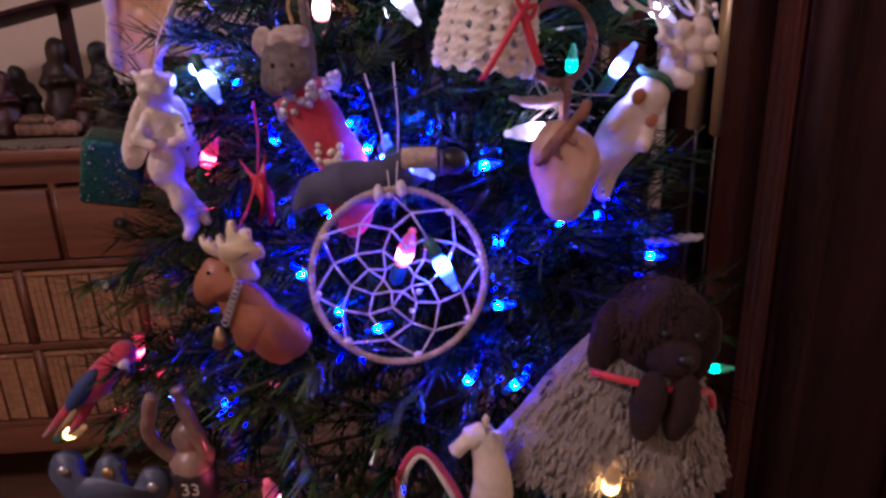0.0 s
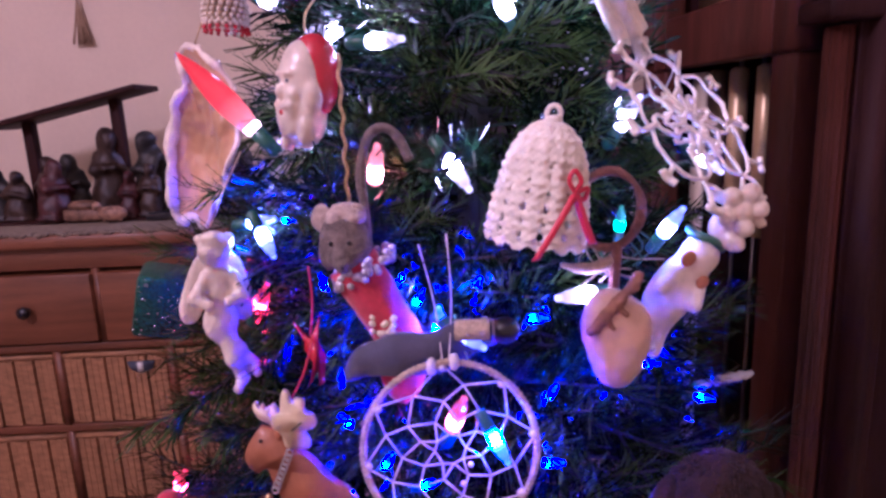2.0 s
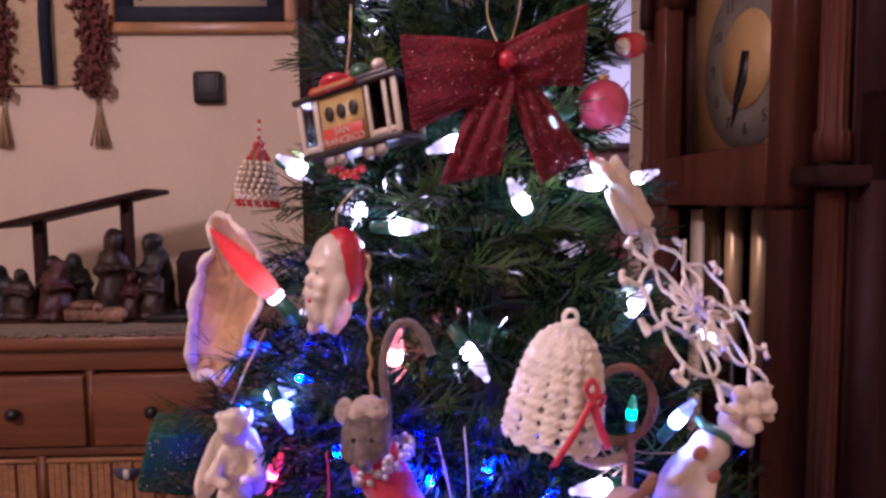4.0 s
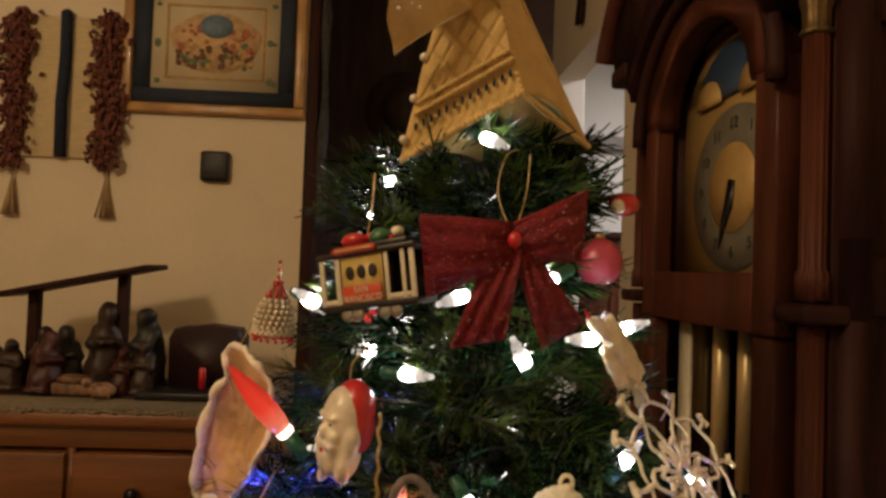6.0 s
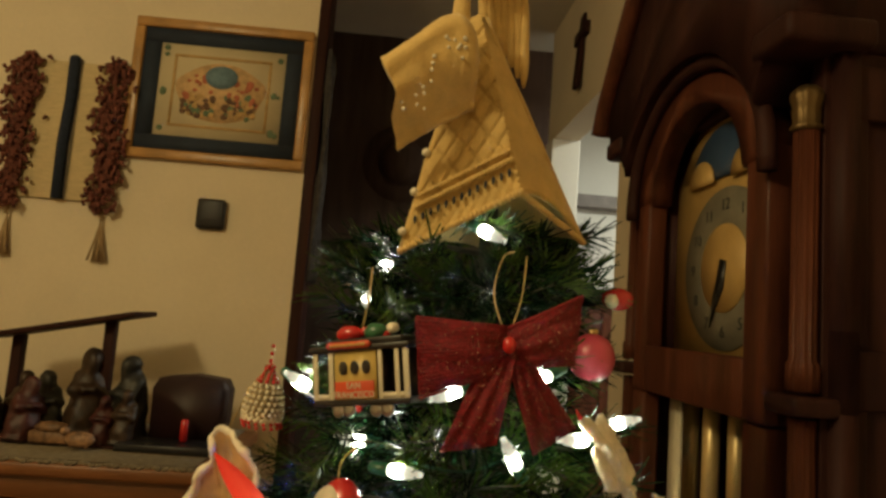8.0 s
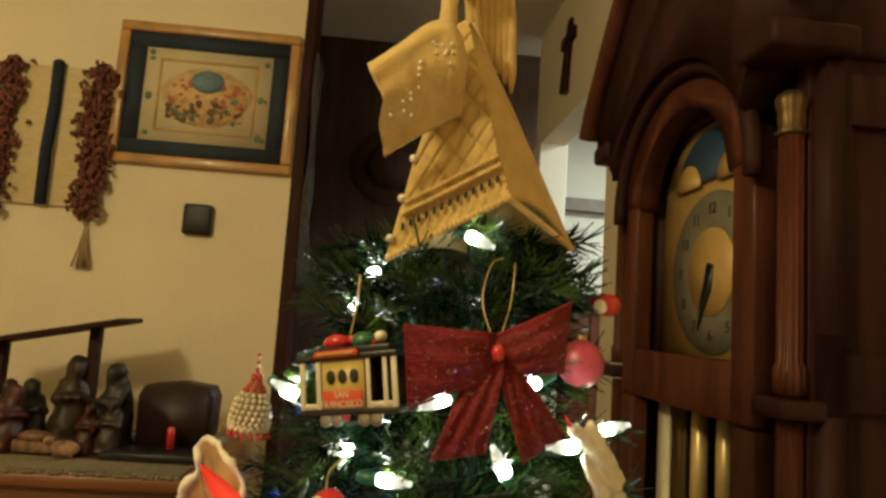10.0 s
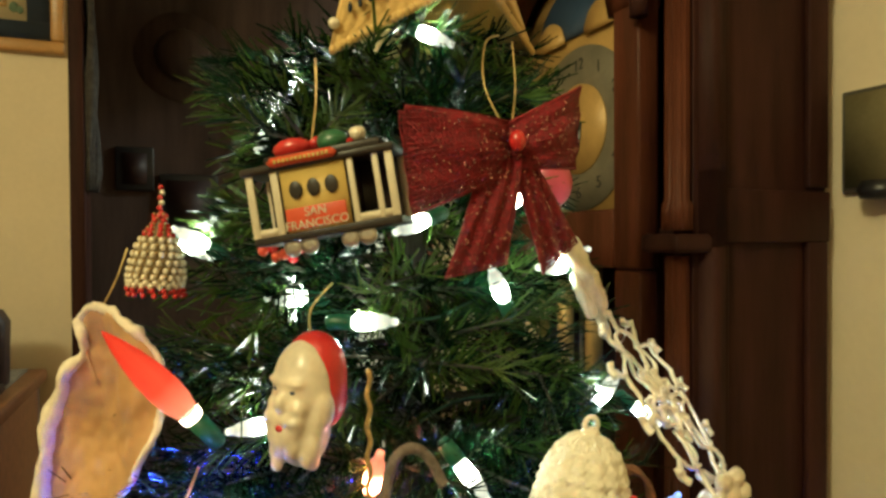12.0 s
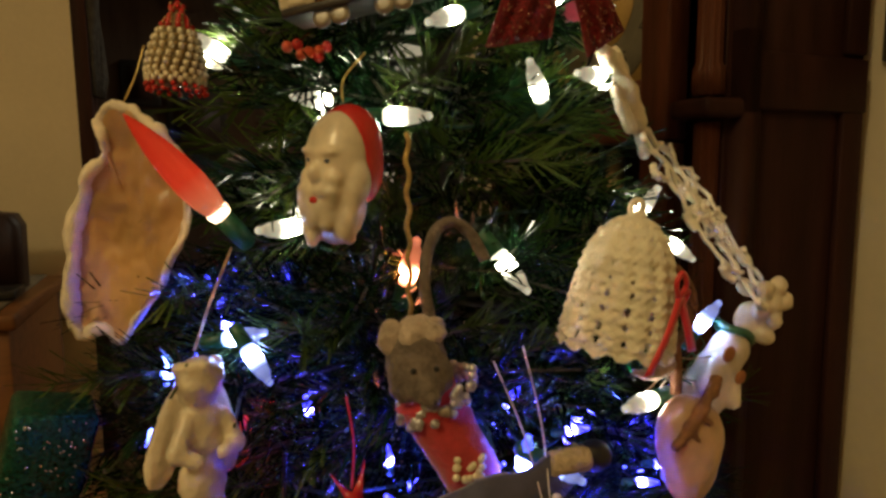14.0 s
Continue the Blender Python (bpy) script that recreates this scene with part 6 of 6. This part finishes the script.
h = part("head", blend([((0.006, -0.002, 0.050), (0.0100, 0.0095, 0.0110)), ((0.011, -0.009, 0.044), (0.0070, 0.0060, 0.0056)), ((0.002, -0.008, 0.053), (0.0030, 0.0030, 0.0030))], 0.0014, 0.0011, 0.0005, 150), PORCELAIN, cw)
for x, z in ((-0.006, 0.063), (0.019, 0.061)):
    part("ear", ball(bmesh.new(), (x, 0, z), 0.0055, 1.4, 0.5, 0.7, 10), PORCELAIN, h)
part("collar", tube(bmesh.new(), [(0.011 * math.cos(a), 0.010 * math.sin(a), 0.0385 + 0.001 * math.sin(3 * a)) for a in (2 * math.pi * i / 18 for i in range(19))], 0.0024, 6), GREEN_LEAF, cw)
for c, r in (((0.007, -0.0128, 0.016), 0.0036), ((-0.007, -0.0122, 0.024), 0.0042)):
    part("spot", ball(bmesh.new(), c, r, 1, 0.3, 1.15, 12), TAN_WOOD, cw, "tan spot")


# ---- cream egg shape with a nibbling mouse, and the vine wreath ----
eg = thing("cream_shell", pose(0.063, 0.345, 1.181, 0, 6, 0), "cream teardrop shell ornament with a curled creature", "shell ornament")
part("shell", blend([((0.001, 0, 0.004), (0.0180, 0.0095, 0.0190)), ((0.003, 0, -0.014), (0.0120, 0.0085, 0.0150)), ((-0.006, 0, 0.012), (0.0095, 0.0085, 0.0120))], 0.0030, 0.0013, 0.0006, 150), material("cream_shell", (0.55, 0.36, 0.22), 0.4, vary=0.25, scale=35, fine=120, coat=0.3, sub=0.2), eg)
part("curled_creature", blend([((0.004, -0.006, 0.031), (-0.002, -0.0085, 0.023), 0.0026), ((-0.002, -0.0085, 0.023), (-0.009, -0.0095, 0.014), 0.0031), ((-0.009, -0.0095, 0.014), (-0.012, -0.0090, 0.006), 0.0022), ((-0.004, -0.0090, 0.020), (0.002, -0.0105, 0.016), 0.0015), ((-0.009, -0.0095, 0.014), (-0.004, -0.0110, 0.008), 0.0014), ((0.005, -0.006, 0.030), (0.007, -0.005, 0.036), 0.0028), ((-0.013, -0.011, 0.010), (-0.016, -0.010, 0.004), 0.0020)], 0.0010, 0.0009, 0.0007, 300), VINE, eg, "brown curled creature")
vw = thing("vine_wreath", pose(0.063, 0.366, 1.247, 0, 0, 12), "small grapevine wreath with dried greenery", "wreath")
rnd = random.Random(21)
for k in range(5):
    b = bmesh.new()
    ph = k * 1.3
    tube(b, [((0.0195 + 0.0018 * math.sin(5 * a + ph)) * math.cos(a), 0.0022 * math.cos(4 * a + ph), (0.0215 + 0.0018 * math.cos(5 * a + ph)) * math.sin(a)) for a in (2 * math.pi * i / 40 for i in range(41))], 0.0012, 6)
    part("vine", b, VINE, vw)
part("stem", tube(bmesh.new(), curve_points([(0.004, -0.003, -0.020), (0.002, -0.006, -0.030), (0.0, -0.008, -0.044)], 4), 0.0030, 7), VINE, vw)
part("branch", rough_up(tube(bmesh.new(), curve_points([(0.0, -0.004, -0.028), (-0.014, -0.006, -0.031), (-0.030, -0.006, -0.027)], 5), 0.0034, 8, [1] * 7 + [0.8, 0.6, 0.5, 0.3]), 0.001, 200), TWINE, vw)
for i in range(14):
    a = rnd.uniform(-2.6, -0.4)
    p = Vector((0.019 * math.cos(a), 0, 0.021 * math.sin(a)))
    part("dried_grass", tube(bmesh.new(), curve_points([p, p + Vector((rnd.uniform(-.01, .012), -0.004, -0.010)), p + Vector((rnd.uniform(-.02, .022), -0.003, rnd.uniform(-0.026, -0.012)))], 3), 0.0005, 4), GREEN_LEAF if i % 2 else TWINE, vw)


# ---- wooden moose ----
def moose():
    ob = thing("wooden_moose", pose(-0.108, 0.318, 1.113, 0, 4, 0), "flat brown wooden moose with cream antlers", "moose ornament")
    outline = [(-0.0218, 0.0307), (-0.0271, 0.0224), (-0.0295, 0.0142), (-0.0271, 0.0083), (-0.0224, 0.0053), (-0.0177, 0.0094), (-0.0159, 0.0047), (-0.0142, 0.0000), (-0.0106, -0.0071), (-0.0094, -0.0153), (-0.0024, -0.0212), (0.0000, -0.0183), (0.0059, -0.0248), (0.0153, -0.0283), (0.0212, -0.0248), (0.0271, -0.0212), (0.0313, -0.0153), (0.0301, -0.0094), (0.0248, -0.0024), (0.0153, 0.0035), (0.0071, 0.0130), (0.0012, 0.0177), (-0.0071, 0.0224), (-0.0106, 0.0295)]
    o2 = [(p.x, p.z) for p in curve_points([(x, 0, z) for x, z in outline + outline[:1]], 3)[:-1]]
    part("body", plate(bmesh.new(), o2, -0.003, 0.003, 0.0006), TAN_WOOD, ob)
    palm = [(-0.0071, 0.0224), (0.0047, 0.0218), (0.0053, 0.0260), (0.0029, 0.0307), (0.0047, 0.0330), (0.0089, 0.0348), (0.0077, 0.0401), (0.0029, 0.0425), (0.0024, 0.0484), (-0.0024, 0.0490), (-0.0041, 0.0460), (-0.0053, 0.0519), (-0.0083, 0.0531), (-0.0094, 0.0472), (-0.0097, 0.0407), (-0.0130, 0.0454), (-0.0147, 0.0442), (-0.0142, 0.0366), (-0.0130, 0.0319), (-0.0094, 0.0307)]
    tine = [(-0.0142, 0.0307), (-0.0195, 0.0319), (-0.0248, 0.0360), (-0.0262, 0.0413), (-0.0248, 0.0425), (-0.0230, 0.0389), (-0.0218, 0.0419), (-0.0201, 0.0389), (-0.0177, 0.0401), (-0.0171, 0.0348), (-0.0142, 0.0336)]
    for pts, y in ((palm, -0.004), (tine, 0.003)):
        q = [(p.x, p.z) for p in curve_points([(x, 0, z) for x, z in pts + pts[:1]], 3)[:-1]]
        part("antler", plate(bmesh.new(), q, -0.0005, 0.0035, 0.0004), CREAM_WOOD, ob, "cream painted antler", at=pose(0, y, 0))
    part("ear", ball(bmesh.new(), (-0.011, -0.003, 0.029), 0.0030, 0.8, 0.6, 1.2, 10), TAN_WOOD, ob)
    for i in range(9):
        u = i / 8
        part("chain_link", tube(bmesh.new(), [(-0.005 - 0.008 * u + 0.0018 * math.cos(a), -0.0042, 0.019 - 0.022 * u + 0.0022 * math.sin(a)) for a in (2 * math.pi * j / 8 for j in range(9))], 0.0006, 4), STEEL, ob)
    part("bell", lathe(bmesh.new(), [(0.0042, -0.0185), (0.0030, -0.012), (0.0016, -0.008), (0.0005, -0.007)], 14, pose(-0.0165, -0.005, 0.002)), BRASS, ob, "small brass bell")
    part("eye", ball(bmesh.new(), (-0.0205, -0.0032, 0.0245), 0.0012, 1, 0.5, 1, 8), BLACK, ob)
    hook(ob, (0.004, 0.01, 0.075), (-0.006, 0, 0.045), RIBBON)


moose()


# ---- plush dog in a white dress ----
def plush_dog():
    ob = thing("plush_dog", pose(0.099, 0.325, 1.056, 0, 10, 8), "dark brown plush dog in a fluffy white dress", "plush toy")
    dress = bmesh.new()
    prof = [(0.066, -0.048), (0.068, -0.040), (0.060, -0.020), (0.047, 0.002), (0.034, 0.022), (0.024, 0.034)]
    lathe(dress, prof, 40, Matrix.Diagonal((1, 0.55, 1, 1)), 0.05, 9)
    part("dress", rough_up(dress, 0.003, 60), PLUSH, ob, "fluffy white dress")
    rnd = random.Random(31)
    fluff = bmesh.new()
    for i in range(1100):
        a, u = rnd.uniform(math.pi, 2 * math.pi), rnd.random()
        k = min(int(u * 5), 4)
        r = prof[k][0] + (prof[k + 1][0] - prof[k][0]) * (u * 5 - k)
        z = prof[k][1] + (prof[k + 1][1] - prof[k][1]) * (u * 5 - k)
        c = Vector((r * math.cos(a), 0.55 * r * math.sin(a), z))
        d = Vector((math.cos(a) * 0.8 + rnd.uniform(-.5, .5), -0.6, -0.9 + rnd.uniform(-.3, .3))).normalized()
        tube(fluff, [c, c + d * rnd.uniform(0.004, 0.008)], 0.0017, 4, [1.3, 0.3])
    tagged(part("fluff", fluff, PLUSH, ob), kind="stuff")
    body = ball(bmesh.new(), (0.002, -0.012, 0.046), 0.026, 1.05, 0.8, 0.98, 20)
    ball(body, (0.004, -0.028, 0.036), 0.013, 1.2, 1, 0.9, 14)
    head = part("head", rough_up(body, 0.0034, 70), DOG_FUR, ob)
    fur = bmesh.new()
    for i in range(700):
        a, z = rnd.uniform(0, 2 * math.pi), rnd.uniform(-0.5, 1.0)
        k = math.sqrt(1 - z * z)
        c = Vector((0.002 + 0.0270 * k * math.cos(a), -0.012 + 0.0205 * k * math.sin(a), 0.046 + 0.0250 * z))
        d = Vector((k * math.cos(a) + rnd.uniform(-.5, .5), k * math.sin(a) - 0.3, z * 0.6 - 0.7 + rnd.uniform(-.4, .4))).normalized()
        tube(fur, [c - d * 0.002, c + d * rnd.uniform(0.0015, 0.0035)], 0.0015, 4, [1.3, 0.3])
    tagged(part("fur", fur, DOG_FUR, head), kind="stuff")
    for s, x in ((-1, -0.026), (1, 0.030)):
        part("ear", rough_up(ball(bmesh.new(), (x, -0.012, 0.036), 0.012, 0.8, 0.6, 1.9, 12), 0.0014, 90), DOG_FUR, head, "long drooping ear")
    for x in (-0.008, 0.010):
        part("arm", rough_up(ball(bmesh.new(), (x, -0.038, 0.012), 0.0105, 0.85, 0.8, 1.9, 12), 0.0014, 90), DOG_FUR, ob)
    for x in (-0.006, 0.012):
        part("eye", ball(bmesh.new(), (x, -0.033, 0.050), 0.0022, seg=8), BLACK, head)
    part("nose", ball(bmesh.new(), (0.004, -0.041, 0.040), 0.0036, 1.3, 0.8, 0.9, 10), BLACK, head)
    part("ribbon", tube(bmesh.new(), curve_points([(-0.034, -0.020, 0.020), (-0.012, -0.034, 0.022), (0.016, -0.036, 0.020), (0.034, -0.024, 0.014), (0.040, -0.022, 0.004)], 5), 0.0021, 6), RIBBON, ob, "red neck ribbon")


plush_dog()

# ---- small things round the foot of the view ----
pr = thing("parrot_ornament", Matrix.Translation((-0.238, 0.372, 1.040)) @ pose(0, 0, 0, 0, 42, 0), "red and blue feathered parrot ornament", "bird ornament")
part("body", ball(bmesh.new(), (0, 0, 0.012), 0.012, 0.8, 0.8, 2.0, 16), FELT_RED, pr)
part("head", ball(bmesh.new(), (0.002, -0.003, 0.038), 0.0085, 1, 1, 1, 14), FELT_RED, pr)
part("face", ball(bmesh.new(), (0.006, -0.009, 0.037), 0.0045, 1, 0.6, 1, 10), WHITE_YARN, pr)
part("beak", ball(bmesh.new(), (0.012, -0.009, 0.034), 0.0032, 1, 0.8, 1.3, 10), BLACK, pr)
part("wing", ball(bmesh.new(), (-0.004, -0.007, 0.002), 0.010, 0.6, 0.5, 2.0, 12), material("blue_feather", (0.03, 0.05, 0.16), 0.7), pr, "blue wing")
for i, mat in enumerate((FELT_RED, INK["ochre"], FELT_RED)):
    part("tail_feather", tube(bmesh.new(), [(-0.004 + i * 0.004, 0, -0.006), (-0.005 + i * 0.005, 0.001, -0.030), (-0.007 + i * 0.006, 0.002, -0.054 + 0.006 * i)], 0.0036, 7, [1, 1, 0.3]), mat, pr)

sp = thing("jewelled_clasp", pose(-0.196, 0.305, 1.018, 0, 6, 0), "slate blue three-lobed ornament set with round studs", "ornament")
part("plate", plate(bmesh.new(), [(p.x, p.z) for p in curve_points([(x, 0, z) for x, z in ((-0.034, 0.004), (-0.030, 0.017), (-0.018, 0.016), (-0.014, 0.004), (-0.008, 0.006), (-0.007, 0.014), (0.0, 0.018), (0.007, 0.013), (0.007, 0.003), (0.014, -0.001), (0.018, 0.010), (0.030, 0.009), (0.032, -0.004), (0.026, -0.012), (0.020, -0.022), (-0.020, -0.020), (-0.026, -0.008), (-0.034, 0.004))], 3)[:-1]], -0.003, 0.003, 0.001), SLATE, sp)
for x, z in ((-0.0245, 0.0085), (0.0, 0.0095), (0.0245, 0.0015)):
    part("stud", lathe(bmesh.new(), [(0.0035, 0), (0.0035, 0.001), (0.002, 0.0022), (0.0002, 0.0025)], 16, pose(x, -0.003, z, 90)), STEEL if x else BRASS, sp)

b = ball(bmesh.new(), (0, 0, 0.006), 0.0085, 1, 0.9, 1.2, 14)
lathe(b, [(0.008, -0.045), (0.011, -0.020), (0.012, -0.008), (0.006, 0.0)], 14)
tube(b, curve_points([(-0.010, 0, -0.008), (-0.019, -0.004, 0.010), (-0.016, -0.006, 0.026), (-0.012, -0.006, 0.036)], 5), 0.0038, 8)
tube(b, curve_points([(0.010, 0, -0.008), (0.008, -0.006, 0.010), (0.004, -0.006, 0.026), (0.001, -0.006, 0.040)], 5), 0.0038, 8)
pf = solid("player_figurine", rough_up(b, 0.0008, 120), material("glazed_figurine", (0.22, 0.14, 0.09), 0.35, vary=0.6, scale=40, fine=120, coat=0.3), pose(-0.150, 0.309, 1.038), "small glazed figurine with raised arms", "figurine")

part("jersey", lathe(bmesh.new(), [(0.0090, -0.046), (0.0118, -0.030), (0.0124, -0.014), (0.0100, -0.008)], 18), CAR_BLACK, pf, "black sleeveless jersey")
lettering("33", 0.0110, WHITE_CAR, pf, pose(0.002, -0.0128, -0.020, 90))

cn = thing("pipe_cleaner_arch", pose(-0.020, 0.295, 1.020), "red and white pipe-cleaner arch", "ornament")
for k, (off, mat) in enumerate(((0.0, FELT_RED), (0.003, WHITE_YARN))):
    part("strand", tube(bmesh.new(), curve_points([(-0.016 + off, -0.001 * k, -0.035), (-0.013 + off, 0, 0.0), (-0.004 + off * 0.5, 0, 0.019 - off), (0.004, 0, 0.019 - off), (0.013 - off, 0, 0.006), (0.022 - off, 0, -0.014), (0.028 - off, 0, -0.035)], 6), 0.0019, 7), mat, cn)

hs = bmesh.new()
tube(hs, curve_points([(0.002, 0, -0.045), (0.006, 0, -0.020), (0.004, 0, 0.002), (0.0, 0, 0.016)], 6), 0.0085, 12, [1.6 - 0.045 * i for i in range(19)])
tube(hs, curve_points([(0.002, 0, 0.015), (-0.006, -0.002, 0.013), (-0.014, -0.003, 0.006)], 5), 0.0058, 10, [1.1] * 6 + [0.75] * 5)
ball(hs, (0.003, 0.0, 0.022), 0.0028, 0.7, 0.7, 1.7, 8)
ball(hs, (0.009, 0.002, 0.004), 0.005, 0.8, 0.6, 2.4, 8)
solid("horse_ornament", rough_up(hs, 0.0006, 120), PORCELAIN, pose(0.013, 0.292, 1.037), "white glazed horse ornament", "ornament")

ic = bmesh.new()
a, e = Vector((0.145, 0.449, 1.104)), Vector((0.203, 0.490, 1.094))
tube(ic, [a.lerp(e, i / 16) + Vector((0, 0, 0.0008 * math.sin(i * 2.2))) for i in range(17)], 0.0036, 8, [0.6 + 0.5 * math.sin(math.pi * i / 17) for i in range(16)] + [0.25])
solid("glass_icicle", ic, BLUE_GLASS, Matrix(), "frosted white glass icicle ornament", "icicle ornament")

gg = thing("green_glitter_box", pose(-0.258, 0.492, 1.165, 10, 14, 20), "dark green glittered gift box ornament", "ornament")
part("box", rough_up(boxed(-0.021, -0.018, -0.026, 0.021, 0.018, 0.026, 0.004), 0.0015, 60), GREEN_GLITTER, gg)
b = bmesh.new()
rnd = random.Random(41)
for i in range(40):
    ball(b, (rnd.uniform(-.02, .02), -0.0185, rnd.uniform(-.025, .025)), 0.0008, seg=5)
part("glitter", b, material("silver_glitter", (0.6, 0.7, 0.75), 0.1, metal=1.0), gg)

rd = thing("red_reindeer", pose(-0.105, 0.350, 1.172), "small red wooden reindeer ornament", "ornament")
part("body", plate(bmesh.new(), [(-0.003, -0.018), (0.001, -0.004), (-0.004, 0.004), (-0.003, 0.009), (-0.009, 0.020), (-0.004, 0.014), (0.0, 0.010), (0.004, 0.018), (0.006, 0.024), (0.004, 0.008), (0.008, 0.0), (0.006, -0.016), (0.003, -0.018), (0.003, -0.008)], -0.0015, 0.0015, 0.0004), RED_PAINT, rd)
hook(rd, (0.0, 0.008, 0.05), (0.0, 0, 0.012), RIBBON)

pb = thing("pink_ball", pose(0.074, 0.477, 1.430), "pink satin ball ornament behind the bow", "ball ornament")
part("ball", ball(bmesh.new(), (0, 0, 0), 0.018, 1, 1, 1.05, 22), PINK, pb)
part("cap", lathe(bmesh.new(), [(0.004, 0.017), (0.0045, 0.022), (0.001, 0.0225)], 12), BRASS, pb)
gd = thing("gold_star", pose(-0.121, 0.545, 1.478, 0, 20, 0), "small gold foil star ornament", "star ornament")
part("star", plate(bmesh.new(), [((0.016 if i % 2 == 0 else 0.007) * math.cos(math.pi * i / 5), (0.014 if i % 2 == 0 else 0.006) * math.sin(math.pi * i / 5)) for i in range(10)], -0.003, 0.003, 0.001), BRASS, gd)
rs = thing("berry_cluster", pose(-0.107, 0.455, 1.384), "cluster of small red berries", "ornament")
for i in range(7):
    part("berry", ball(bmesh.new(), (0.006 * math.cos(i * 2.4) * (1 + 0.2 * i), -0.004, 0.003 * math.sin(i * 1.7)), 0.0032, seg=9), RED_PAINT if i % 2 else CAR_RED, rs)
ca = thing("cardinal_ornament", pose(0.098, 0.50, 1.478), "small red bird with a white breast", "bird ornament")
part("body", ball(bmesh.new(), (0, 0, 0), 0.0095, 1.4, 1, 1, 12), RED_PAINT, ca)
part("breast", ball(bmesh.new(), (-0.006, -0.006, -0.002), 0.006, 1, 0.8, 1, 10), WHITE_YARN, ca)
